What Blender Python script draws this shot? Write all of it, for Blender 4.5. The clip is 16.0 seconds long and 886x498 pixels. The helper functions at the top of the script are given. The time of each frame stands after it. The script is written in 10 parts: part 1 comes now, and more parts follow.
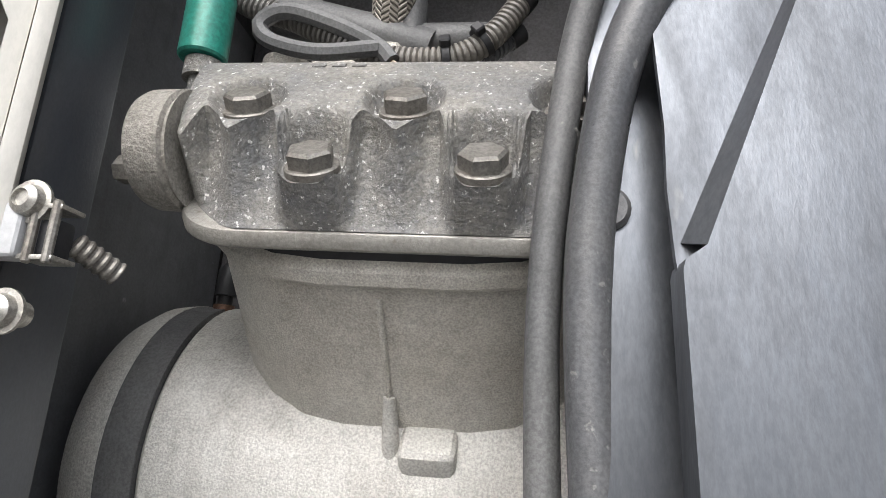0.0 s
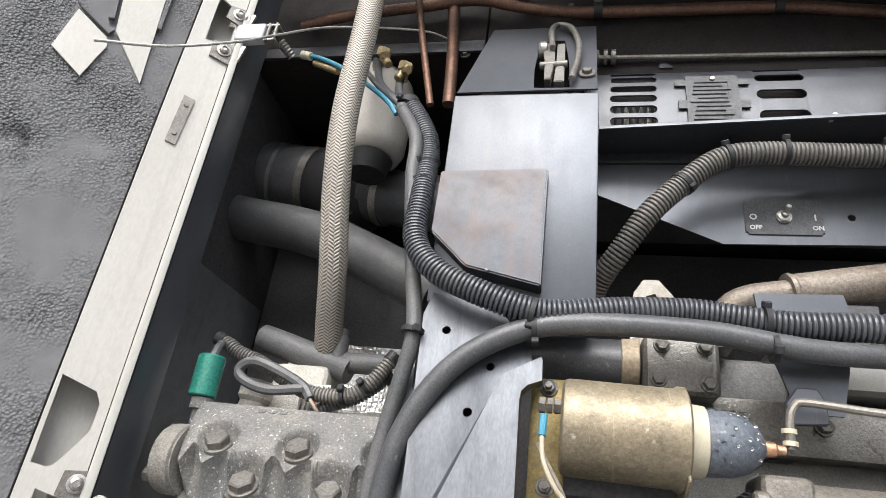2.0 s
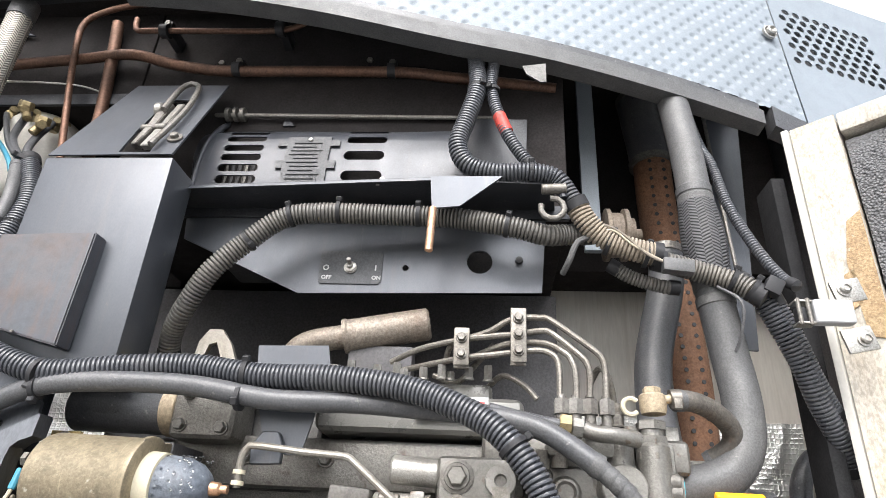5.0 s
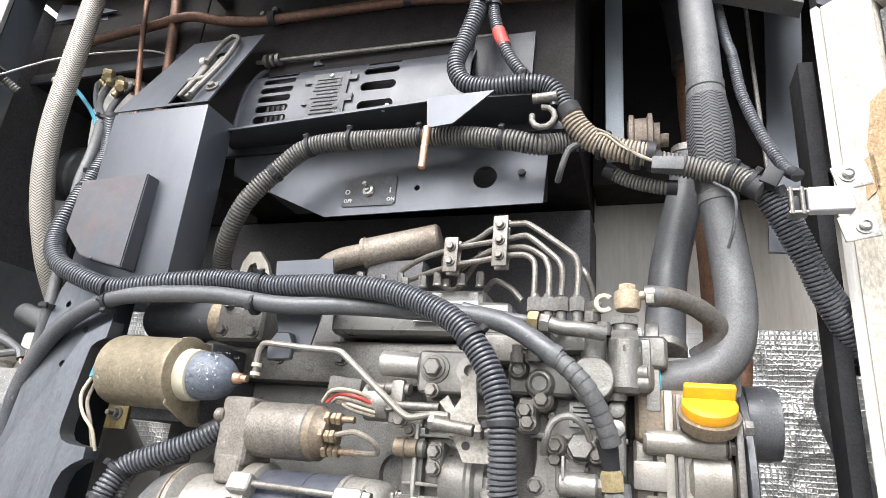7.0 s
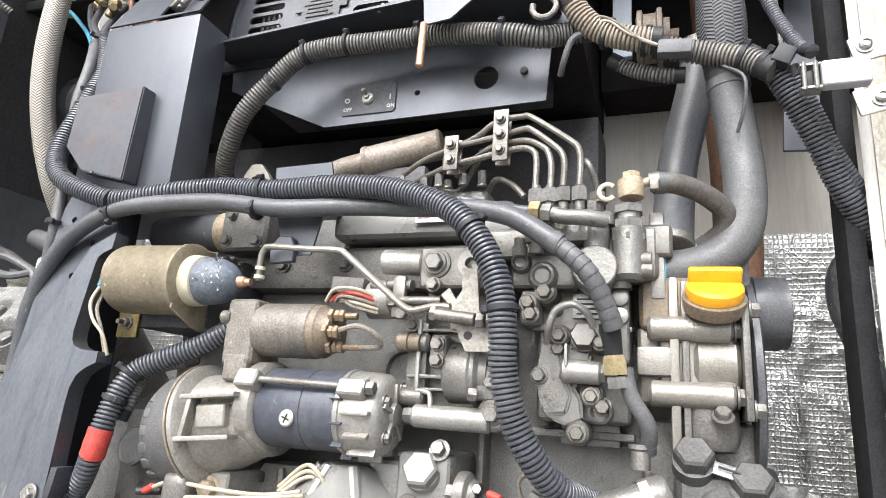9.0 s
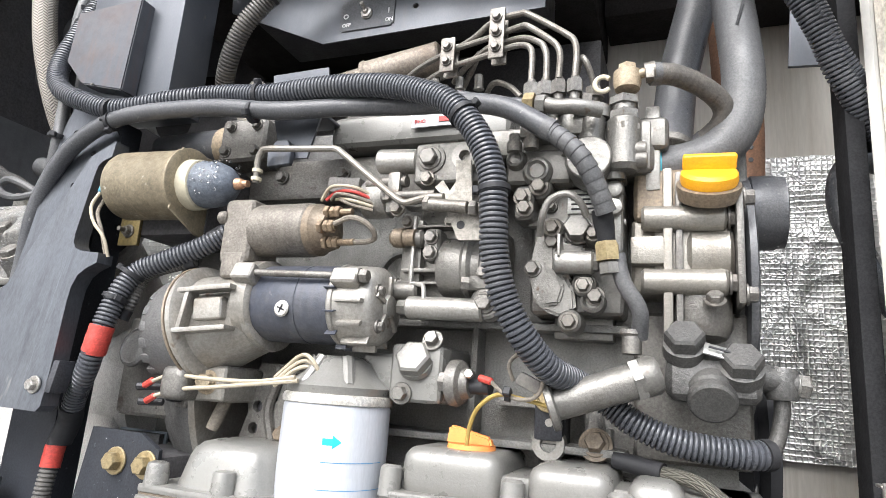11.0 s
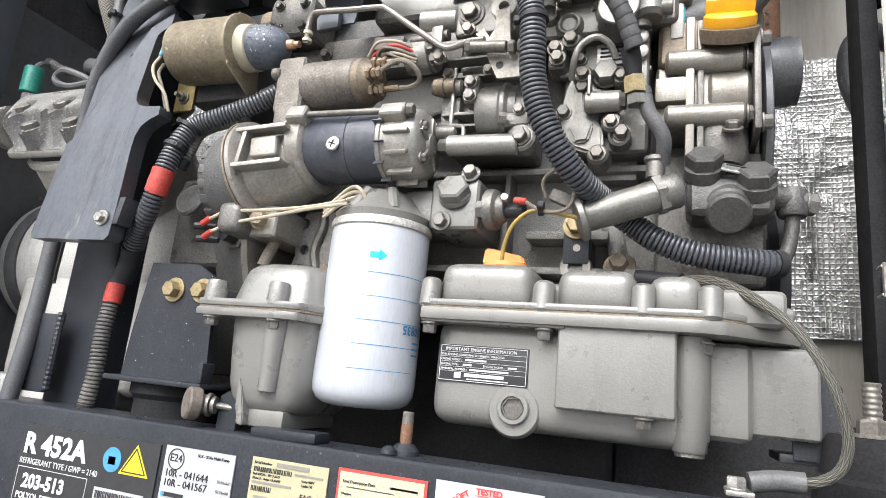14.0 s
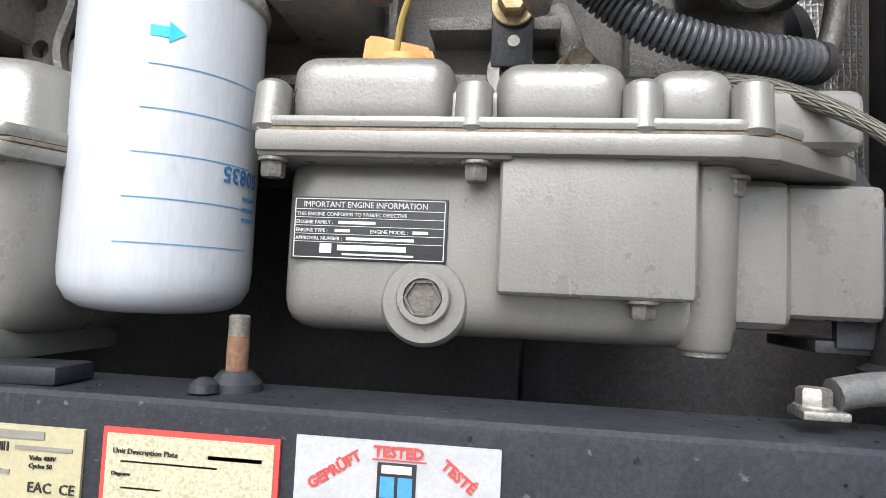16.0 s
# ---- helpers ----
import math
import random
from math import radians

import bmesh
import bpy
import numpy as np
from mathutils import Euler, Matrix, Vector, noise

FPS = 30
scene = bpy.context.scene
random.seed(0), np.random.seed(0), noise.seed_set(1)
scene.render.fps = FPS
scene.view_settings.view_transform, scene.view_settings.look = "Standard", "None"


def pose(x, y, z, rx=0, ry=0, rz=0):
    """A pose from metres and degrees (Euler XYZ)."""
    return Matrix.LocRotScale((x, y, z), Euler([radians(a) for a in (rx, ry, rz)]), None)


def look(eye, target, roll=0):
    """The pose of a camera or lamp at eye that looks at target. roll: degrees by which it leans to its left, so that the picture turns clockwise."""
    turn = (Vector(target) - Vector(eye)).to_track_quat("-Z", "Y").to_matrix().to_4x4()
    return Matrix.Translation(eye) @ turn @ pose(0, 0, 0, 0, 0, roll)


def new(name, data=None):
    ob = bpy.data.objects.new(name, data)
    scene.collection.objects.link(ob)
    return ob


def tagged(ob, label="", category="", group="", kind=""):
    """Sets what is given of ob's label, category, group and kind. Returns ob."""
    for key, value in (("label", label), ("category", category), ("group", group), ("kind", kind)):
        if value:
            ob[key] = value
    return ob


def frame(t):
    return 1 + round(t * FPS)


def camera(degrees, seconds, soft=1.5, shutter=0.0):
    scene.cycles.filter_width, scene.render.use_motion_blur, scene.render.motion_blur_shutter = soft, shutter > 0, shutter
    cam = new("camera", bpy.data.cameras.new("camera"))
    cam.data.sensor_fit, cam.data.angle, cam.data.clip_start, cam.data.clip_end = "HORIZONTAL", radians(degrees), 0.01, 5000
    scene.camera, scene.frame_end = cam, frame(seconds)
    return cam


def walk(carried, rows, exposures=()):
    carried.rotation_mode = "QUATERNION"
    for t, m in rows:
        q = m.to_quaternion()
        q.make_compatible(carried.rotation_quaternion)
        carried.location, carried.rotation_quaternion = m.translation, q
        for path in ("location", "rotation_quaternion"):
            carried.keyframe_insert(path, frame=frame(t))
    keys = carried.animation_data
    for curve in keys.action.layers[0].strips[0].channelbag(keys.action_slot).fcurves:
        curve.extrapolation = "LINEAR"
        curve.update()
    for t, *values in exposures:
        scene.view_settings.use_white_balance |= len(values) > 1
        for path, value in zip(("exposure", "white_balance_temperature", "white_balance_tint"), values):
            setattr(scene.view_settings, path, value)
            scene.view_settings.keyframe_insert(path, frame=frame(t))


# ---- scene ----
cam = camera(71.4, 16.0, soft=0.52)
METRES, EYE, TILT, LEAN, TURN = 1.8, 1.9, 12.0, 0.0, 5.5
PATH = [
    (0, (0.0922, 0.0209, 1.9023), (-0.1659, 1.9420, 2.3950), 3.87),
    (0.5, (0.1199, -0.0354, 1.9243), (-0.2169, 1.8461, 2.5131), 5.30),
    (1, (0.1622, -0.1146, 1.9379), (-0.2131, 1.7318, 2.6085), 6.42),
    (1.5, (0.2305, -0.2032, 1.9642), (-0.1415, 1.6184, 2.7014), 7.52),
    (2, (0.2850, -0.2747, 1.9927), (-0.1377, 1.4881, 2.8377), 7.54),
    (2.5, (0.3240, -0.3003, 2.0240), (-0.1023, 1.3856, 3.0120), 8.14),
    (3, (0.4216, -0.3243, 2.0489), (0.0886, 1.3627, 3.0703), 8.49),
    (3.5, (0.5304, -0.3193, 2.0591), (0.3195, 1.4036, 3.0528), 5.52),
    (4, (0.6032, -0.3169, 2.0696), (0.4082, 1.4327, 3.0187), 2.92),
    (4.5, (0.6490, -0.3092, 2.0584), (0.5179, 1.4726, 2.9574), 2.89),
    (4.7, (0.6679, -0.3132, 2.0542), (0.5307, 1.4715, 2.9462), 3.00),
    (6.8, (0.8809, -0.3175, 2.0247), (0.2802, 1.4723, 2.6850), 4.13),
    (7, (0.8779, -0.3123, 2.0158), (0.2630, 1.4718, 2.6783), 5.03),
    (7.5, (0.8788, -0.3172, 2.0078), (0.2507, 1.4695, 2.6504), 5.54),
    (8, (0.8837, -0.3151, 1.9958), (0.2365, 1.4800, 2.5946), 5.25),
    (8.5, (0.8827, -0.2930, 1.9801), (0.2172, 1.5161, 2.5133), 4.55),
    (9, (0.8907, -0.2799, 1.9663), (0.2179, 1.5358, 2.4666), 3.86),
    (9.2, (0.8877, -0.2758, 1.9574), (0.2287, 1.5502, 2.4388), 4.25),
    (11.3, (0.9071, -0.2528, 1.8609), (0.1706, 1.5554, 2.2946), 4.38),
    (11.5, (0.9009, -0.2595, 1.8449), (0.1236, 1.5315, 2.2786), 5.00),
    (12, (0.8857, -0.2579, 1.8072), (0.1263, 1.5403, 2.2429), 5.10),
    (12.5, (0.8955, -0.2547, 1.7872), (0.1440, 1.5517, 2.2020), 3.19),
    (13, (0.8903, -0.2613, 1.7553), (0.1376, 1.5454, 2.1671), 4.89),
    (13.5, (0.8939, -0.2749, 1.7272), (0.1434, 1.5275, 2.1609), 5.39),
    (14, (0.8947, -0.2756, 1.7012), (0.1663, 1.5366, 2.1319), 5.68),
    (14.5, (0.9066, -0.2734, 1.6842), (0.1972, 1.5506, 2.0959), 3.87),
    (15, (0.8986, -0.2562, 1.6676), (0.2915, 1.6071, 2.0669), 3.22),
    (15.5, (0.8693, -0.1712, 1.6619), (0.3358, 1.7276, 1.9932), 3.49),
    (16, (0.7998, -0.0316, 1.6921), (0.5434, 1.9477, 1.8224), 2.58),
]
LIGHT = [(0, 0.94), (0.5, 0.80), (1, 0.84), (2.5, 1.00), (3.3, 0.78), (3.6, 0.80), (4.0, 1.00), (4.5, 1.20), (7, 1.50), (9, 1.50), (12.5, 1.24), (14.5, 1.14), (15.5, 1.18), (16, 0.98)]
walk(cam, [(t, look(eye, target, roll)) for t, eye, target, roll in PATH], [(t, stops, 6350 if t < 6 else 6200, 10) for t, stops in LIGHT])

# ---- world and light: overcast yard ----
world = bpy.data.worlds.new("sky")
world.use_nodes = True
scene.world = world
_nt = world.node_tree
_sky = _nt.nodes.new("ShaderNodeTexSky")
_sky.sky_type = "NISHITA"
_sky.sun_disc = False
_sky.sun_elevation = radians(46)
_sky.sun_rotation = radians(200)
_sky.air_density, _sky.dust_density, _sky.ozone_density = 1.0, 5.0, 1.0
_hs = _nt.nodes.new("ShaderNodeHueSaturation")
_hs.inputs["Saturation"].default_value = 0.40
_nt.links.new(_sky.outputs["Color"], _hs.inputs["Color"])
_bg = _nt.nodes["Background"]
_nt.links.new(_hs.outputs["Color"], _bg.inputs["Color"])
_bg.inputs["Strength"].default_value = 0.15
sun_data = bpy.data.lights.new("sun", "SUN")
sun_data.energy, sun_data.angle, sun_data.color = 1.4, radians(30), (1.0, 0.985, 0.96)
sun = new("sun", sun_data)
sun.matrix_world = look((1.3, -4.7, 6.8), (0.45, 0.3, 2.0))

# ---- helpers of this scene ----
V = Vector


def wloc(ob):
    at = V((0, 0, 0))
    while ob is not None:
        at = at + ob.location
        ob = ob.parent
    return at


SEAT = V((0, 0, 0))


def sit(x=0.0, y=0.0, z=0.0):
    """Where the group that is built next sits, in metres off its drawn place."""
    SEAT[:] = (x, y, z)


def finish(name, bm, material, sharp=34):
    bmesh.ops.translate(bm, vec=SEAT, verts=bm.verts)
    bmesh.ops.recalc_face_normals(bm, faces=bm.faces)
    me = bpy.data.meshes.new(name)
    bm.to_mesh(me)
    bm.free()
    me.materials.append(material)
    me.shade_smooth()
    me.set_sharp_from_angle(angle=radians(sharp))
    return me


def part(name, bm, material, parent, label="", sharp=34):
    """One mesh under a thing or a part; its vertices are given in world metres."""
    me = finish(name, bm, material, sharp)
    me.transform(Matrix.Translation(-wloc(parent)))
    ob = new(name, me)
    ob.parent = parent
    if label:
        tagged(ob, label)
    return ob


def thing(name, at, label, category, group="", kind=""):
    ob = new(name)
    ob.empty_display_size = 0.02
    ob.location = at
    return tagged(ob, label, category, group, kind)


def solid(name, bm, material, label, category, group="", kind="", sharp=34):
    return tagged(new(name, finish(name, bm, material, sharp)), label, category, group, kind)


def B():
    return bmesh.new()


def frame_of(axis):
    z = V(axis).normalized()
    h = V((0, 0, 1)) if abs(z.z) < 0.9 else V((1, 0, 0))
    x = h.cross(z).normalized()
    return x, z.cross(x), z


def box(bm, c, s, bev=0.002, rot=None, seg=2):
    m = Matrix.Translation(c) @ (Euler([radians(a) for a in rot]).to_matrix().to_4x4() if rot else Matrix()) @ Matrix.Diagonal((*s, 1))
    r = bmesh.ops.create_cube(bm, size=1.0, matrix=m)
    if bev > 0:
        es = list({e for v in r["verts"] for e in v.link_edges})
        bmesh.ops.bevel(bm, geom=es, offset=min(bev, min(s) * 0.45), segments=seg, profile=0.6, affect="EDGES")
    return bm


def box2(bm, lo, hi, bev=0.002, seg=2):
    return box(bm, [(a + b) / 2 for a, b in zip(lo, hi)], [abs(b - a) for a, b in zip(lo, hi)], bev, None, seg)


def lathe(bm, p, axis, prof, seg=28, start=0.0):
    """Rings of (distance along the axis, radius), closed at both ends."""
    x, y, z = frame_of(axis)
    p = V(p)
    uv = bm.loops.layers.uv.verify()
    rings = []
    for d, r in prof:
        rings.append([bm.verts.new(p + z * d + (x * math.cos(start + a) + y * math.sin(start + a)) * r) for a in (2 * math.pi * i / seg for i in range(seg))])
    for k in range(len(rings) - 1):
        a, b = rings[k], rings[k + 1]
        for i in range(seg):
            j = (i + 1) % seg
            f = bm.faces.new((a[i], a[j], b[j], b[i]))
            for l, (u, v) in zip(f.loops, ((i, k), (i + 1, k), (i + 1, k + 1), (i, k + 1))):
                l[uv].uv = (u / seg, prof[v][0])
    if prof[0][1] > 1e-6:
        bm.faces.new(list(reversed(rings[0])))
    if prof[-1][1] > 1e-6:
        bm.faces.new(rings[-1])
    return bm


def cyl(bm, p0, p1, r, r1=None, seg=24, bev=0.001):
    d = (V(p1) - V(p0)).length
    r1 = r if r1 is None else r1
    b = min(bev, d * 0.4, r * 0.4, r1 * 0.4)
    return lathe(bm, p0, V(p1) - V(p0), [(0, r - b), (b, r), (d - b, r1), (d, r1 - b)], seg)


def smooth_path(pts, step):
    """Evenly spaced points of a Catmull-Rom curve through pts."""
    P = [V(p) for p in pts]
    P = [P[0] * 2 - P[1]] + P + [P[-1] * 2 - P[-2]]
    fine = []
    for i in range(1, len(P) - 2):
        a, b, c, d = P[i - 1:i + 3]
        n = max(6, int((c - b).length / step * 2))
        for k in range(n):
            t = k / n
            fine.append(0.5 * ((2 * b) + (c - a) * t + (2 * a - 5 * b + 4 * c - d) * t * t + (3 * b - a - 3 * c + d) * t ** 3))
    fine.append(P[-2])
    out, need, at = [fine[0]], step, fine[0]
    for q in fine[1:]:
        while (q - at).length >= need:
            at = at + (q - at).normalized() * need
            out.append(at)
            need = step
        need -= (q - at).length
        at = q
    out.append(fine[-1])
    return out


def tube(bm, pts, r, seg=12, step=0.008, prof=None, straight=False):
    """A hose along pts; prof(k) scales the radius of ring k."""
    path = [V(p) for p in pts] if straight else smooth_path(pts, step)
    uv = bm.loops.layers.uv.verify()
    n = len(path)
    tan = [(path[min(i + 1, n - 1)] - path[max(i - 1, 0)]).normalized() for i in range(n)]
    x, y, _ = frame_of(tan[0])
    rings, run, runs = [], 0.0, []
    for i in range(n):
        if i:
            q = tan[i - 1].rotation_difference(tan[i])
            x = q @ x
            x = (x - tan[i] * x.dot(tan[i])).normalized()
            run += (path[i] - path[i - 1]).length
        y = tan[i].cross(x)
        k = r * (prof(i, run) if prof else 1.0)
        runs.append(run)
        rings.append([bm.verts.new(path[i] + (x * math.cos(a) + y * math.sin(a)) * k) for a in (2 * math.pi * j / seg for j in range(seg))])
    for i in range(n - 1):
        for j in range(seg):
            m = (j + 1) % seg
            f = bm.faces.new((rings[i][j], rings[i][m], rings[i + 1][m], rings[i + 1][j]))
            for l, (u, v) in zip(f.loops, ((j, i), (j + 1, i), (j + 1, i + 1), (j, i + 1))):
                l[uv].uv = (u / seg, runs[v])
    bm.faces.new(list(reversed(rings[0])))
    bm.faces.new(rings[-1])
    return bm


def corrugated(bm, pts, r, pitch=0.0046, seg=18):
    """Split conduit: a ring of ribs every pitch."""
    shape = (0.77, 0.98, 1.0, 0.98)
    return tube(bm, pts, r, seg, pitch / 4, lambda i, run: shape[i % 4])


def plate(bm, outline, y, thick, holes=(), bev=0.0):
    """A sheet in the x-z plane, its front at y, with round or slotted holes (x, z, r[, half length])."""
    def loop(points):
        vs = [bm.verts.new((a, y, b)) for a, b in points]
        return [bm.edges.new((vs[i], vs[(i + 1) % len(vs)])) for i in range(len(vs))]
    es = loop(outline)
    for h in holes:
        hx, hz, r = h[:3]
        half = h[3] if len(h) > 3 else 0.0
        n = 16
        es += loop([(hx + math.cos(a) * r + (half if math.cos(a) > 0 else -half), hz + math.sin(a) * r) for a in (2 * math.pi * (i + 0.5) / n for i in range(n))])
    fs = [f for f in bmesh.ops.triangle_fill(bm, use_beauty=True, use_dissolve=False, edges=es)["geom"] if isinstance(f, bmesh.types.BMFace)]
    bmesh.ops.dissolve_limit(bm, angle_limit=0.01, verts=list({v for f in fs for v in f.verts}), edges=[]) if not holes else None
    fs = [f for f in bm.faces if all(abs(v.co.y - y) < 1e-7 for v in f.verts)]
    ext = bmesh.ops.extrude_face_region(bm, geom=fs)
    bmesh.ops.translate(bm, vec=(0, thick, 0), verts=[v for v in ext["geom"] if isinstance(v, bmesh.types.BMVert)])
    return bm


def prism(bm, outline, axis_fn, depth_vec):
    """A flat outline, placed by axis_fn(a, b), pushed along depth_vec."""
    vs = [bm.verts.new(axis_fn(a, b)) for a, b in outline]
    f = bm.faces.new(vs)
    ext = bmesh.ops.extrude_face_region(bm, geom=[f])
    bmesh.ops.translate(bm, vec=depth_vec, verts=[v for v in ext["geom"] if isinstance(v, bmesh.types.BMVert)])
    return bm


def sheet(bm, quads, thick=0.002):
    """Folded sheet metal from quads of corner points, given thickness."""
    seen = {}
    def vert(p):
        k = tuple(round(c, 5) for c in p)
        if k not in seen:
            seen[k] = bm.verts.new(p)
        return seen[k]
    for q in quads:
        bm.faces.new([vert(p) for p in q])
    bmesh.ops.recalc_face_normals(bm, faces=bm.faces)
    bmesh.ops.solidify(bm, geom=list(bm.faces), thickness=thick)
    return bm


def hexhead(bm, p, axis, af=0.013, h=0.006, washer=0.0, turn=0.0, dome=False):
    """A hex bolt head with chamfer, on a washer when given; p is the seat."""
    x, y, z = frame_of(axis)
    p = V(p)
    if washer:
        lathe(bm, p, z, [(0, washer), (0.0016, washer), (0.0022, washer * 0.95), (0.0022, af * 0.45)], 24)
        p = p + z * 0.002
    R = af / math.sqrt(3)
    lathe(bm, p, z, [(0, R), (h * 0.82, R), (h, R * 0.86)], 6, turn)
    return bm


def ring_tie(bm, c, axis, r, w=0.005):
    """A cable tie: a band round a hose with its head."""
    x, y, z = frame_of(axis)
    c = V(c)
    lathe(bm, c - z * w / 2, z, [(0, r), (0, r + 0.0014), (w, r + 0.0014), (w, r)], 20)
    return bm


def tie(c, axis, r, head, at=None, material=None, w=0.0048):
    """A cable tie as a thing: band, head and a clipped tail. head: way from the hose's middle to the head."""
    x, y, z = frame_of(axis)
    h = V(head)
    h = (h - z * h.dot(z)).normalized()
    t = thing("cable_tie", V(c), "black plastic cable tie pulled tight round a hose", "cable tie", "cable ties")
    part("band", ring_tie(B(), c, axis, r, w), material or BLACK_PLASTIC, t)
    b = B()
    s = z.cross(h)
    o = V(c) + h * (r + 0.003)
    m = Matrix((s, z, h)).transposed().to_4x4()
    r0 = bmesh.ops.create_cube(b, size=1.0, matrix=Matrix.Translation(o) @ m @ Matrix.Diagonal((0.008, w * 1.5, 0.006, 1)))
    bmesh.ops.bevel(b, geom=list(b.edges), offset=0.001, segments=1, affect="EDGES")
    part("head", b, material or BLACK_PLASTIC, t)
    return t


def text(name, body, at, size, material, parent, label="", rot=(90, 0, 0), align="LEFT", bold=0.0, xs=1.0):
    """Lettering as a flat raised mesh, with the built-in font."""
    cu = bpy.data.curves.new(name, "FONT")
    cu.body, cu.size, cu.align_x, cu.extrude, cu.offset = body, size, align, 0.0003, bold
    cu.resolution_u = 2
    tmp = bpy.data.objects.new(name, cu)
    scene.collection.objects.link(tmp)
    me = bpy.data.meshes.new_from_object(tmp.evaluated_get(bpy.context.evaluated_depsgraph_get()))
    bpy.data.objects.remove(tmp)
    bpy.data.curves.remove(cu)
    me.name = name
    me.materials.clear()
    me.materials.append(material)
    m = Matrix.Translation(V(at) + SEAT - wloc(parent)) @ Euler([radians(a) for a in rot]).to_matrix().to_4x4() @ Matrix.Diagonal((xs, 1, 1, 1))
    me.transform(m)
    ob = new(name, me)
    ob.parent = parent
    if label:
        tagged(ob, label)
    return ob


# ---- materials ----
# wear by surface: grime, runs and scratches (0 to 1), and the colour of the grime
OIL, DUST, PALE, RUSTY = (0.060, 0.047, 0.035), (0.24, 0.215, 0.18), (0.16, 0.155, 0.15), (0.17, 0.085, 0.045)
WEAR = {
    "grey engine paint": (0.11, 0.15, 0.05, (0.095, 0.078, 0.058)),
    "dirty grey engine casting": (0.31, 0.17, 0.07, OIL),
    "rough cast block paint": (0.28, 0.15, 0.05, OIL),
    "machined pump castings": (0.30, 0.17, 0.12, OIL),
    "weathered cast aluminium": (0.25, 0.15, 0.15, (0.10, 0.08, 0.06)),
    "corroded speckled aluminium head": (0.28, 0.05, 0.10, (0.36, 0.34, 0.30)),
    "sand cast compressor body": (0.20, 0.17, 0.07, (0.20, 0.17, 0.135)),
    "starter aluminium": (0.28, 0.17, 0.17, (0.15, 0.11, 0.075)),
    "dark blue starter housing": (0.23, 0.15, 0.23, (0.20, 0.185, 0.165)),
    "dark grey sheet panel": (0.09, 0.20, 0.17, (0.15, 0.14, 0.135)),
    "rust stained sheet panel": (0.20, 0.23, 0.17, RUSTY),
    "dusty blue grey steel plate": (0.26, 0.35, 0.28, (0.040, 0.041, 0.044)),
    "black painted steel": (0.12, 0.15, 0.23, (0.10, 0.095, 0.09)),
    "black frame bar with dust": (0.10, 0.12, 0.23, (0.075, 0.075, 0.078)),
    "sheet metal darkened for shade": (0.15, 0.20, 0.15, (0.085, 0.070, 0.058)),
    "dirty white paint": (0.09, 0.17, 0.07, (0.26, 0.23, 0.19)),
    "rust streaked white paint": (0.15, 0.23, 0.07, (0.34, 0.24, 0.14)),
    "grimy white trailer wall": (0.15, 0.28, 0.05, (0.30, 0.22, 0.14)),
    "grey black rubber hose": (0.20, 0.07, 0.15, PALE),
    "dusty rubber": (0.23, 0.07, 0.15, PALE),
    "black corrugated plastic": (0.24, 0.00, 0.07, (0.13, 0.125, 0.12)),
    "dusty corrugated plastic": (0.30, 0.00, 0.05, DUST),
    "sand coloured dusty conduit": (0.25, 0.00, 0.00, (0.15, 0.12, 0.09)),
    "worn yellow chromate can": (0.20, 0.10, 0.38, (0.11, 0.088, 0.06)),
    "brown grey oily casting": (0.28, 0.15, 0.17, OIL),
    "rust stained casting": (0.25, 0.15, 0.12, (0.25, 0.21, 0.16)),
    "warm grey bare casting": (0.23, 0.20, 0.12, (0.13, 0.095, 0.062)),
    "dark oily casting": (0.25, 0.10, 0.15, (0.17, 0.16, 0.145)),
    "dark dusty housing paint and head shade": (0.22, 0.12, 0.12, (0.055, 0.048, 0.040)),
    "scuffed grey liner sheet": (0.22, 0.20, 0.40, (0.07, 0.068, 0.066)),
    "black motor enamel": (0.12, 0.12, 0.23, (0.14, 0.13, 0.12)),
    "zinc plated steel": (0.17, 0.00, 0.15, (0.16, 0.12, 0.085)),
    "dull steel": (0.23, 0.00, 0.15, (0.10, 0.075, 0.055)),
    "oily steel line": (0.23, 0.00, 0.17, (0.085, 0.065, 0.048)),
    "heat stained sheet sleeve": (0.25, 0.15, 0.15, RUSTY),
    "dull copper pipe": (0.23, 0.00, 0.10, (0.075, 0.062, 0.055)),
    "pale bare crankcase casting": (0.20, 0.20, 0.10, (0.22, 0.185, 0.15)),
    "white enamelled can": (0.05, 0.15, 0.03, (0.27, 0.22, 0.17)),
    "pale grey powder coat": (0.07, 0.15, 0.00, (0.16, 0.165, 0.17)),
    "yellow chromate bracket": (0.23, 0.00, 0.15, (0.12, 0.085, 0.045)),
    "yellow zinc and brass": (0.17, 0.00, 0.15, (0.14, 0.10, 0.06)),
    "grey blue rubber boot": (0.17, 0.05, 0.10, (0.20, 0.205, 0.21)),
    "worn brown grey rubber": (0.25, 0.05, 0.15, DUST),
}


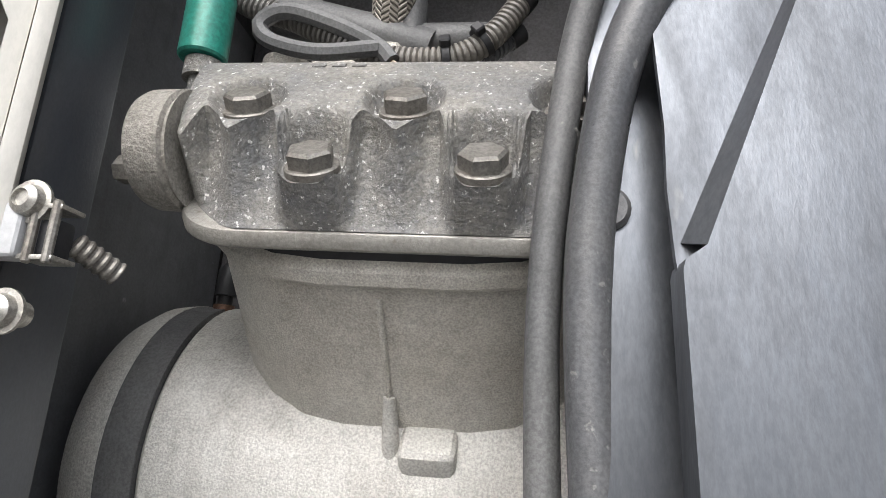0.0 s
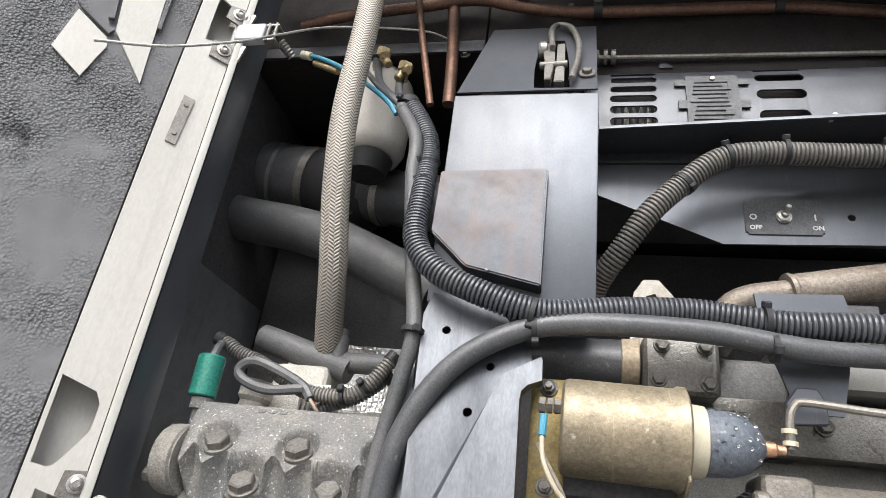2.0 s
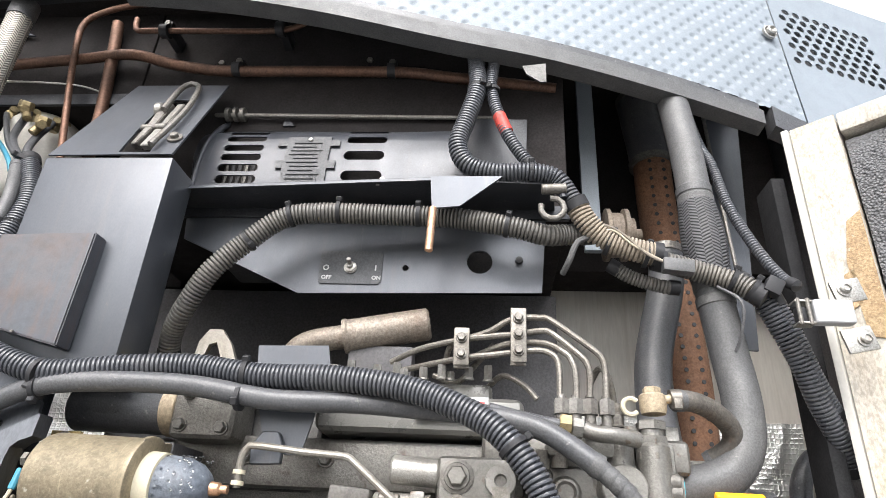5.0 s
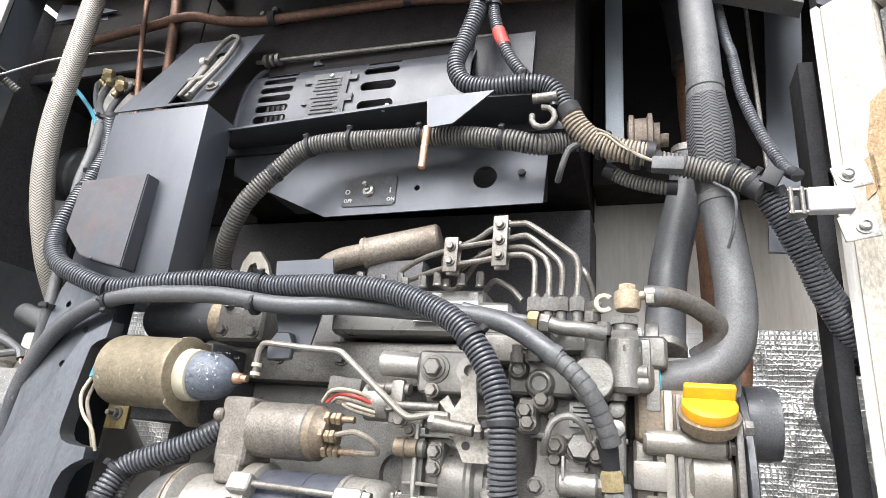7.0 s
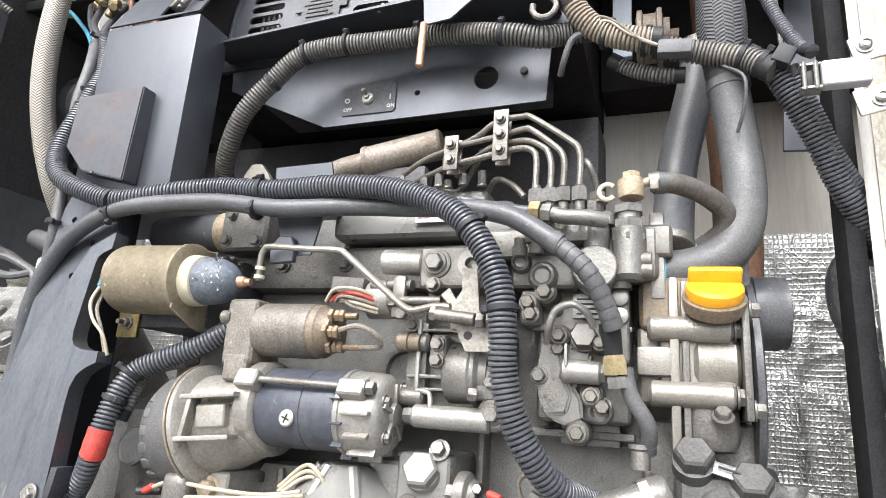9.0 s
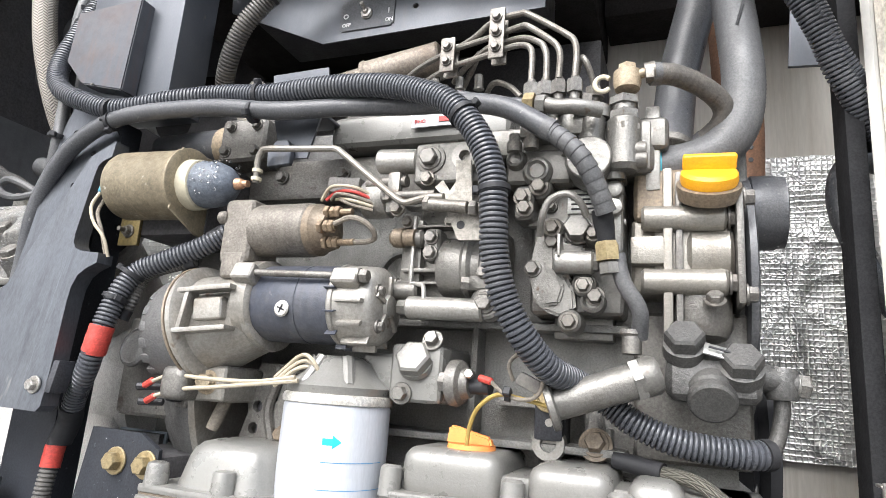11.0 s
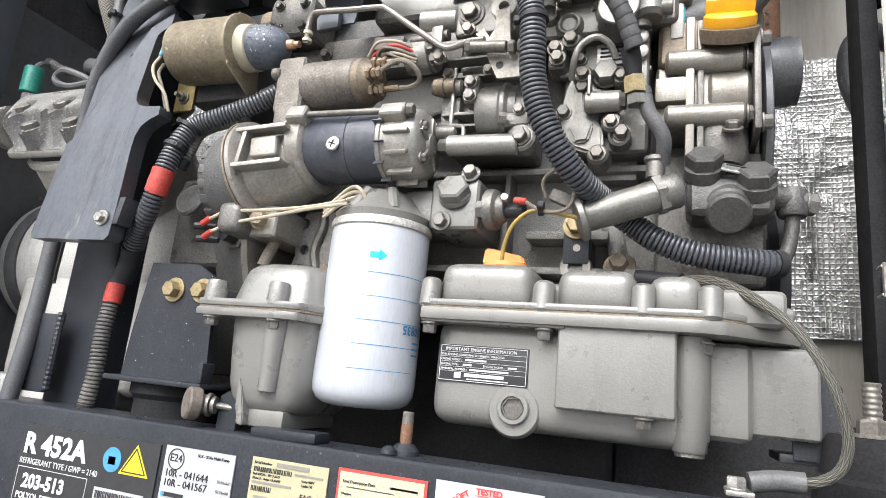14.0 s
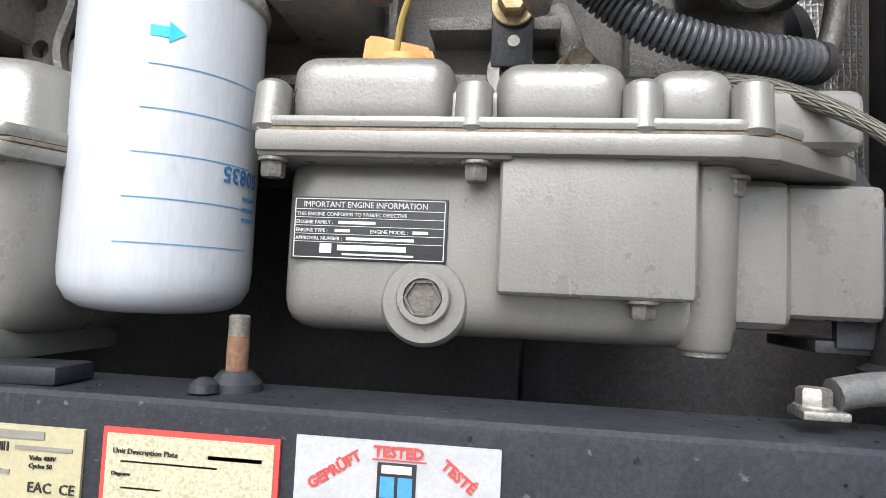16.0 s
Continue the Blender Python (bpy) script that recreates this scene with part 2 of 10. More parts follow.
def surf(name, c1, c2=None, rough=0.5, metal=0.0, big=6.0, fine=220.0, bump=0.15, mixed=0.5, c3=None, speck=0.0, coat=0.0, fleck=900.0, r2=None, stretch=(1, 1, 1), grit=0.6, patch=0.3, spec=0.5):
    """A worn surface: two tones in large soft patches, a third in hard-edged spots, fine grain and relief."""
    m = bpy.data.materials.new(name)
    m.use_nodes = True
    nt = m.node_tree
    N, L = nt.nodes, nt.links
    bs = N["Principled BSDF"]
    co = N.new("ShaderNodeTexCoord")
    oi = N.new("ShaderNodeObjectInfo")
    mp = N.new("ShaderNodeMapping")
    mp.inputs["Scale"].default_value = stretch
    L.new(co.outputs["Object"], mp.inputs["Vector"])
    ad = N.new("ShaderNodeVectorMath")
    ad.operation = "ADD"
    sc = N.new("ShaderNodeVectorMath")
    sc.operation = "SCALE"
    sc.inputs[0].default_value = (7.3, 3.1, 5.7)
    L.new(oi.outputs["Random"], sc.inputs["Scale"])
    L.new(mp.outputs[0], ad.inputs[0])
    L.new(sc.outputs[0], ad.inputs[1])
    def noise_tex(scale, detail=4, ro=0.6):
        n = N.new("ShaderNodeTexNoise")
        n.inputs["Scale"].default_value, n.inputs["Detail"].default_value, n.inputs["Roughness"].default_value = scale, detail, ro
        L.new(ad.outputs[0], n.inputs["Vector"])
        return n
    def ramp(src, a, b, top=1.0):
        r = N.new("ShaderNodeMapRange")
        r.inputs["To Max"].default_value = top
        r.inputs["From Min"].default_value, r.inputs["From Max"].default_value = a, b
        L.new(src, r.inputs["Value"])
        return r.outputs[0]
    def mix(fac, a, b):
        x = N.new("ShaderNodeMix")
        x.data_type = "RGBA"
        for k, v in ((0, fac), (6, a), (7, b)):
            if isinstance(v, tuple):
                x.inputs[k].default_value = (*v, 1)
            elif isinstance(v, float):
                x.inputs[k].default_value = v
            else:
                L.new(v, x.inputs[k])
        return x.outputs[2]
    c2 = c2 or tuple(v * 0.75 for v in c1)
    n1 = noise_tex(big)
    n2 = noise_tex(fine, 3, 0.7)
    n4 = noise_tex(big * 6, 5, 0.65)
    col = mix(ramp(n1.outputs[0], mixed - 0.2, mixed + 0.2), c1, c2)
    col = mix(ramp(n4.outputs[0], 0.46, 0.70, patch), col, tuple(b * 0.62 for b in c2))
    n5 = noise_tex(big * 18, 4, 0.7)
    col = mix(ramp(n5.outputs[0], 0.50, 0.72, patch), col, tuple(min(0.9, a * 1.25 + 0.01) for a in c1))
    if c3:
        n3 = noise_tex(fleck, 3, 0.6)
        col = mix(ramp(n3.outputs[0], 0.65 - speck, 0.72 - speck, 0.8), col, c3)
    grime, runs, scratch, gcol = WEAR.get(name, (0.0, 0.0, 0.0, OIL))
    soil = None
    if grime:
        n6 = noise_tex(big * 1.6, 5, 0.62)
        soil = ramp(n6.outputs[0], 0.50, 0.66, grime)
        col = mix(soil, col, gcol)
    def stretched(scale, ratio, turn):
        q = N.new("ShaderNodeMapping")
        q.inputs["Rotation"].default_value = turn
        q.inputs["Scale"].default_value = ratio
        L.new(ad.outputs[0], q.inputs["Vector"])
        n = N.new("ShaderNodeTexNoise")
        n.inputs["Scale"].default_value, n.inputs["Detail"].default_value, n.inputs["Roughness"].default_value = scale, 4, 0.65
        L.new(q.outputs[0], n.inputs["Vector"])
        return n.outputs[0]
    if runs:
        col = mix(ramp(stretched(75, (1, 1, 0.09), (0, 0, 0)), 0.53, 0.72, runs), col, tuple(v * 0.85 for v in gcol))
    if scratch:
        col = mix(ramp(stretched(110, (1, 0.05, 0.05), (0.5, 0.7, 0.4)), 0.66, 0.70, scratch), col, tuple(min(0.75, v * 1.7 + 0.05) for v in c1))
    grain = ramp(n2.outputs[0], 0.38, 0.62)
    x = N.new("ShaderNodeMix")
    x.data_type, x.blend_type = "RGBA", "MULTIPLY"
    x.inputs[0].default_value = grit
    L.new(col, x.inputs[6])
    cb = N.new("ShaderNodeCombineColor")
    for i in range(3):
        L.new(grain, cb.inputs[i])
    g = N.new("ShaderNodeMix")
    g.data_type = "RGBA"
    g.inputs[6].default_value, g.inputs[7].default_value = (0.60, 0.60, 0.60, 1), (1.30, 1.30, 1.30, 1)
    L.new(grain, g.inputs[0])
    L.new(g.outputs[2], x.inputs[7])
    L.new(x.outputs[2], bs.inputs["Base Color"])
    rr = N.new("ShaderNodeMapRange")
    rr.inputs["To Min"].default_value, rr.inputs["To Max"].default_value = rough, min(1.0, rough * 1.5 if r2 is None else r2)
    L.new(n4.outputs[0], rr.inputs["Value"])
    rr.inputs["From Min"].default_value, rr.inputs["From Max"].default_value = 0.3, 0.7
    if soil is None:
        L.new(rr.outputs[0], bs.inputs["Roughness"])
    else:
        ra = N.new("ShaderNodeMath")
        ra.operation, ra.use_clamp = "MULTIPLY_ADD", True
        ra.inputs[1].default_value = 0.40
        L.new(soil, ra.inputs[0])
        L.new(rr.outputs[0], ra.inputs[2])
        L.new(ra.outputs[0], bs.inputs["Roughness"])
    bs.inputs["Metallic"].default_value = metal
    bs.inputs["Specular IOR Level"].default_value = spec
    if coat:
        bs.inputs["Coat Weight"].default_value, bs.inputs["Coat Roughness"].default_value = coat, 0.25
    bp = N.new("ShaderNodeBump")
    bp.inputs["Strength"].default_value, bp.inputs["Distance"].default_value = min(1.0, bump * 1.8), 0.0012
    L.new(n2.outputs[0], bp.inputs["Height"])
    bp2 = N.new("ShaderNodeBump")
    bp2.inputs["Strength"].default_value, bp2.inputs["Distance"].default_value = bump * 0.6, 0.004
    L.new(n4.outputs[0], bp2.inputs["Height"])
    L.new(bp.outputs[0], bp2.inputs["Normal"])
    L.new(bp2.outputs[0], bs.inputs["Normal"])
    m["bump_node"] = bp.name
    return m


def plain(name, c, rough=0.5, metal=0.0):
    return surf(name, c, tuple(v * 0.90 for v in c), rough, metal, 9, 500, 0.03, grit=0.15)


ENGINE_GREY = surf("grey engine paint", (0.225, 0.220, 0.204), (0.190, 0.184, 0.170), 0.24, 0.25, 5, 520, 0.10, 0.55, (0.10, 0.084, 0.066), -0.06, fleck=55, grit=0.16, patch=0.06, r2=0.36)
ENGINE_DIRTY = surf("dirty grey engine casting", (0.205, 0.197, 0.180), (0.130, 0.122, 0.110), 0.27, 0.4, 10, 360, 0.3, 0.5, (0.070, 0.052, 0.040), 0.03, fleck=38, patch=0.22, grit=0.5)
BLOCK_GREY = surf("rough cast block paint", (0.25, 0.245, 0.228), (0.175, 0.170, 0.158), 0.42, 0.3, 8, 520, 0.6, 0.5, (0.08, 0.065, 0.05), -0.02, fleck=40, patch=0.15, grit=0.5)
PUMP_GREY = surf("machined pump castings", (0.235, 0.227, 0.208), (0.155, 0.148, 0.134), 0.27, 0.5, 14, 420, 0.25, 0.5, (0.12, 0.088, 0.06), 0.0, fleck=60, patch=0.1, grit=0.35)
ALU = surf("weathered cast aluminium", (0.35, 0.338, 0.312), (0.27, 0.257, 0.234), 0.28, 0.5, 10, 420, 0.25, 0.5, (0.14, 0.11, 0.08), -0.05, fleck=60, patch=0.1, grit=0.35)
ALU_DARK = surf("corroded speckled aluminium head", (0.115, 0.117, 0.122), (0.25, 0.238, 0.212), 0.5, 0.25, 15, 420, 0.8, 0.5, (0.66, 0.65, 0.63), 0.035, fleck=300, patch=0.75)
ALU_SMOOTH = surf("sand cast compressor body", (0.60, 0.58, 0.535), (0.49, 0.46, 0.405), 0.45, 0.25, 12, 800, 0.6, patch=0.25)
STARTER_ALU = surf("starter aluminium", (0.375, 0.36, 0.33), (0.27, 0.252, 0.222), 0.30, 0.5, 9, 300, 0.2, 0.5, (0.15, 0.10, 0.065), -0.01, fleck=40, patch=0.15, grit=0.35)
STARTER_BLUE = surf("dark blue starter housing", (0.040, 0.046, 0.066), (0.075, 0.078, 0.088), 0.34, 0.1, 14, 160, 0.15, 0.5, (0.20, 0.19, 0.18), -0.04, fleck=70, patch=0.3, grit=0.4)
PANEL_GREY = surf("dark grey sheet panel", (0.072, 0.078, 0.090), (0.096, 0.102, 0.114), 0.30, 0.45, 5, 600, 0.05, 0.5, (0.17, 0.15, 0.13), -0.06, fleck=70, stretch=(1, 1, 0.6), grit=0.15, patch=0.3, r2=0.40)
PANEL_BLACK = surf("black painted steel", (0.024, 0.025, 0.030), (0.045, 0.047, 0.053), 0.30, 0.1, 6, 420, 0.1, 0.5, (0.13, 0.13, 0.13), -0.03, fleck=150, patch=0.4, spec=0.28)
FRAME_BLACK = surf("black frame bar with dust", (0.018, 0.020, 0.025), (0.034, 0.037, 0.044), 0.36, 0.05, 7, 420, 0.12, 0.5, (0.11, 0.115, 0.125), -0.03, fleck=150, patch=0.4, spec=0.28)
# Colour stands for the shade and haze behind and between parts.
SHADE_DARK = surf("sheet metal darkened for shade", (0.070, 0.069, 0.074), (0.095, 0.091, 0.092), 0.45, 0.1, 5, 300, 0.1, spec=0.28)
WHITE_PAINT = surf("dirty white paint", (0.46, 0.447, 0.415), (0.40, 0.383, 0.345), 0.40, 0.0, 5, 300, 0.06, 0.52, (0.20, 0.16, 0.12), -0.09, fleck=30, patch=0.07, grit=0.12, stretch=(1, 1, 0.4))
RUSTY_WHITE = surf("rust streaked white paint", (0.52, 0.50, 0.46), (0.42, 0.37, 0.29), 0.45, 0.0, 9, 300, 0.12, 0.54, (0.27, 0.15, 0.07), 0.0, fleck=60, stretch=(1, 1, 0.5), patch=0.3)
WALL_WHITE = surf("grimy white trailer wall", (0.64, 0.615, 0.565), (0.56, 0.525, 0.465), 0.5, 0.0, 4, 260, 0.05, 0.6, (0.17, 0.115, 0.08), -0.03, fleck=24, stretch=(1, 1, 0.13), patch=0.1, grit=0.12)
RUBBER = surf("grey black rubber hose", (0.058, 0.060, 0.066), (0.098, 0.098, 0.101), 0.27, 0.0, 12, 500, 0.12, 0.5, (0.20, 0.195, 0.19), -0.01, fleck=160, patch=0.5, spec=0.45)
RUBBER_DUSTY = surf("dusty rubber", (0.072, 0.073, 0.076), (0.112, 0.111, 0.110), 0.40, 0.0, 9, 500, 0.15, 0.5, (0.18, 0.17, 0.16), -0.03, fleck=200, patch=0.5)
CONDUIT = surf("black corrugated plastic", (0.050, 0.053, 0.062), (0.080, 0.083, 0.091), 0.20, 0.0, 10, 400, 0.03, 0.5, (0.13, 0.13, 0.13), -0.03, fleck=240, grit=0.4, r2=0.4)
CONDUIT_DUSTY = surf("dusty corrugated plastic", (0.078, 0.076, 0.073), (0.140, 0.130, 0.116), 0.36, 0.0, 10, 300, 0.08, patch=0.5)
CONDUIT_SAND = surf("sand coloured dusty conduit", (0.34, 0.285, 0.22), (0.24, 0.205, 0.165), 0.7, 0.0, 12, 300, 0.1)
BLACK_PLASTIC = surf("black plastic", (0.020, 0.020, 0.022), (0.030, 0.030, 0.032), 0.42, 0.0, 12, 500, 0.05, grit=0.3, spec=0.3)
MATT_BLACK = surf("matt black rubber block", (0.014, 0.014, 0.015), (0.024, 0.024, 0.025), 0.8, 0.0, 12, 400, 0.1, spec=0.15)
STEEL = surf("zinc plated steel", (0.50, 0.49, 0.46), (0.33, 0.31, 0.28), 0.32, 0.85, 30, 500, 0.1)
STEEL_DULL = surf("dull steel", (0.25, 0.24, 0.222), (0.155, 0.142, 0.125), 0.42, 0.7, 25, 400, 0.15, patch=0.3)
BRASS = surf("yellow zinc and brass", (0.40, 0.32, 0.17), (0.28, 0.22, 0.125), 0.36, 0.65, 25, 300, 0.12)
TAN_BRASS = surf("tan painted brass fitting", (0.40, 0.325, 0.225), (0.30, 0.24, 0.165), 0.45, 0.15, 20, 300, 0.1)
COPPER = surf("dull copper pipe", (0.20, 0.108, 0.072), (0.125, 0.075, 0.055), 0.42, 0.6, 15, 300, 0.08, patch=0.4)
COPPER_NEW = surf("brazed copper tip", (0.62, 0.36, 0.22), (0.50, 0.33, 0.22), 0.35, 0.8, 40, 300, 0.05)
ZINC_YELLOW = surf("worn yellow chromate can", (0.33, 0.275, 0.185), (0.21, 0.178, 0.125), 0.34, 0.45, 20, 300, 0.10, 0.5, (0.52, 0.49, 0.42), -0.015, fleck=75, patch=0.55, grit=0.35)
PLATE_YELLOW = surf("yellow chromate bracket", (0.33, 0.255, 0.105), (0.19, 0.15, 0.075), 0.36, 0.7, 20, 240, 0.12)
CREAM = plain("cream plastic collar", (0.50, 0.455, 0.34), 0.4)
BOOT_BLUE = surf("grey blue rubber boot", (0.085, 0.10, 0.125), (0.13, 0.145, 0.165), 0.4, 0.0, 22, 260, 0.2, 0.5, (0.30, 0.31, 0.33), -0.02, fleck=150)
GREEN = surf("glossy green can", (0.015, 0.22, 0.165), (0.03, 0.17, 0.13), 0.3, 0.1, 12, 300, 0.06, 0.55, (0.30, 0.30, 0.26), -0.1, fleck=80)
ORANGE = plain("translucent orange plastic", (0.85, 0.30, 0.075), 0.38)
YELLOW_CAP = plain("yellow orange plastic cap", (0.90, 0.42, 0.012), 0.36)
BROWN_STAIN = surf("rust stained casting", (0.22, 0.165, 0.108), (0.17, 0.145, 0.115), 0.42, 0.35, 14, 300, 0.15, patch=0.3)
WHITE_CAN = surf("white enamelled can", (0.445, 0.465, 0.50), (0.40, 0.415, 0.44), 0.28, 0.0, 7, 400, 0.02, 0.55, (0.22, 0.17, 0.13), -0.05, fleck=34, coat=0.3, grit=0.12, patch=0.1, stretch=(1, 1, 0.22))
LABEL_WHITE = plain("white label", (0.40, 0.405, 0.415), 0.42)
LABEL_YELLOW = plain("pale yellow label", (0.41, 0.375, 0.235), 0.42)
LABEL_BLACK = plain("black label", (0.025, 0.025, 0.027), 0.4)
INK = plain("black ink", (0.02, 0.02, 0.022), 0.5)
INK_WHITE = plain("white ink", (0.60, 0.60, 0.60), 0.5)
INK_RED = plain("red ink", (0.62, 0.06, 0.05), 0.45)
INK_BLUE = plain("blue ink", (0.06, 0.26, 0.50), 0.45)
INK_TEAL = plain("teal ink", (0.02, 0.42, 0.55), 0.45)
WARN_YELLOW = plain("warning yellow", (0.85, 0.60, 0.02), 0.42)
RED_TAPE = surf("red tape", (0.50, 0.045, 0.03), (0.40, 0.06, 0.045), 0.45, 0.0, 30, 300, 0.1)
WIRE_CREAM = plain("cream wire insulation", (0.40, 0.35, 0.26), 0.5)
WIRE_RED = plain("red wire insulation", (0.48, 0.05, 0.04), 0.45)
WIRE_YELLOW = plain("yellow wire insulation", (0.34, 0.24, 0.06), 0.45)
WIRE_GREY = surf("dusty wire", (0.16, 0.14, 0.115), (0.22, 0.19, 0.15), 0.6, 0.0, 30, 300, 0.1)
BLUE_TUBE = plain("blue plastic air tube", (0.05, 0.24, 0.34), 0.35)
GREY_PANEL = surf("pale grey powder coat", (0.23, 0.262, 0.295), (0.21, 0.238, 0.266), 0.42, 0.0, 4, 500, 0.04, grit=0.3, patch=0.1)
CREAM_TANK = surf("milky plastic tank", (0.62, 0.60, 0.55), (0.48, 0.45, 0.40), 0.42, 0.0, 9, 300, 0.06, patch=0.05, grit=0.15)
CONCRETE = surf("wet concrete yard", (0.20, 0.198, 0.19), (0.15, 0.148, 0.143), 0.8, 0.0, 0.4, 30, 0.3)
RUST_HOSE = surf("rust brown heat sleeve", (0.24, 0.12, 0.065), (0.15, 0.085, 0.055), 0.7, 0.1, 14, 300, 0.2)


def grained(m, kind, c1, c2, scale=1.0, depth=0.6):
    """Adds a woven or crumbly relief to a surface by its UV or its own place."""
    nt = m.node_tree
    N, L = nt.nodes, nt.links
    bp = N[m["bump_node"]]
    co = N.new("ShaderNodeTexCoord")
    bs = N["Principled BSDF"]
    if kind == "braid":
        sep = N.new("ShaderNodeSeparateXYZ")
        L.new(co.outputs["UV"], sep.inputs[0])
        outs = []
        for sgn in (1, -1):
            a = N.new("ShaderNodeMath"); a.operation = "MULTIPLY"; a.inputs[1].default_value = 16 * 2 * math.pi
            L.new(sep.outputs[0], a.inputs[0])
            b = N.new("ShaderNodeMath"); b.operation = "MULTIPLY"; b.inputs[1].default_value = sgn * 2 * math.pi / (0.0088 * scale)
            L.new(sep.outputs[1], b.inputs[0])
            s = N.new("ShaderNodeMath"); s.operation = "ADD"
            L.new(a.outputs[0], s.inputs[0]); L.new(b.outputs[0], s.inputs[1])
            q = N.new("ShaderNodeMath"); q.operation = "SINE"
            L.new(s.outputs[0], q.inputs[0])
            outs.append(q.outputs[0])
        half = []
        for q in outs:
            k = N.new("ShaderNodeMath"); k.operation = "MULTIPLY_ADD"; k.inputs[1].default_value, k.inputs[2].default_value = 0.5, 0.5
            L.new(q, k.inputs[0])
            half.append(k.outputs[0])
        turn = N.new("ShaderNodeMath"); turn.operation = "MULTIPLY"; turn.inputs[1].default_value = 16 * math.pi
        L.new(sep.outputs[0], turn.inputs[0])
        side = N.new("ShaderNodeMath"); side.operation = "SINE"
        L.new(turn.outputs[0], side.inputs[0])
        up = N.new("ShaderNodeMath"); up.operation = "GREATER_THAN"; up.inputs[1].default_value = 0.0
        L.new(side.outputs[0], up.inputs[0])
        mx = N.new("ShaderNodeMix")
        L.new(up.outputs[0], mx.inputs[0]); L.new(half[0], mx.inputs[2]); L.new(half[1], mx.inputs[3])
        h = N.new("ShaderNodeMapRange")
        h.inputs["From Min"].default_value, h.inputs["From Max"].default_value = 0.05, 0.75
        L.new(mx.outputs[0], h.inputs["Value"])
        height = h.outputs[0]
    else:
        v = N.new("ShaderNodeTexVoronoi")
        v.inputs["Scale"].default_value = scale
        L.new(co.outputs["Object"], v.inputs["Vector"])
        worn = N.new("ShaderNodeTexNoise")
        worn.inputs["Scale"].default_value, worn.inputs["Detail"].default_value = 8.0, 5
        L.new(co.outputs["Object"], worn.inputs["Vector"])
        wr = N.new("ShaderNodeMapRange")
        wr.inputs["From Min"].default_value, wr.inputs["From Max"].default_value = 0.44, 0.62
        L.new(worn.outputs[0], wr.inputs["Value"])
        hm = N.new("ShaderNodeMix")
        hm.inputs[3].default_value = 0.38
        L.new(wr.outputs[0], hm.inputs[0]); L.new(v.outputs["Distance"], hm.inputs[2])
        height = hm.outputs[0]
    x = N.new("ShaderNodeMix")
    x.data_type = "RGBA"
    x.inputs[6].default_value, x.inputs[7].default_value = (*c1, 1), (*c2, 1)
    L.new(height, x.inputs[0])
    L.new(x.outputs[2], bs.inputs["Base Color"])
    b2 = N.new("ShaderNodeBump")
    b2.inputs["Strength"].default_value, b2.inputs["Distance"].default_value = depth, 0.003
    L.new(height, b2.inputs["Height"])
    L.new(b2.outputs[0], bp.inputs["Normal"])
    return m


BRAID = grained(surf("steel braid", (0.3, 0.27, 0.22), None, 0.42, 0.4, 20, 400, 0.05), "braid", (0.12, 0.108, 0.094), (0.50, 0.46, 0.405), 0.48, 0.6)
BRAID_BLACK = grained(surf("black woven sleeve", (0.05, 0.05, 0.05), None, 0.5, 0.0, 20, 400, 0.05), "braid", (0.014, 0.014, 0.015), (0.085, 0.085, 0.09), 0.5)
STRAP = grained(surf("tinned earth strap", (0.2, 0.19, 0.155), None, 0.45, 0.5, 20, 400, 0.05), "braid", (0.07, 0.066, 0.054), (0.18, 0.172, 0.145), 1.6, 0.8)
FOAM = grained(surf("black acoustic foam", (0.05, 0.05, 0.05), None, 0.75, 0.0, 9, 300, 0.3), "crumb", (0.21, 0.21, 0.215), (0.024, 0.024, 0.026), 330, 1.0)


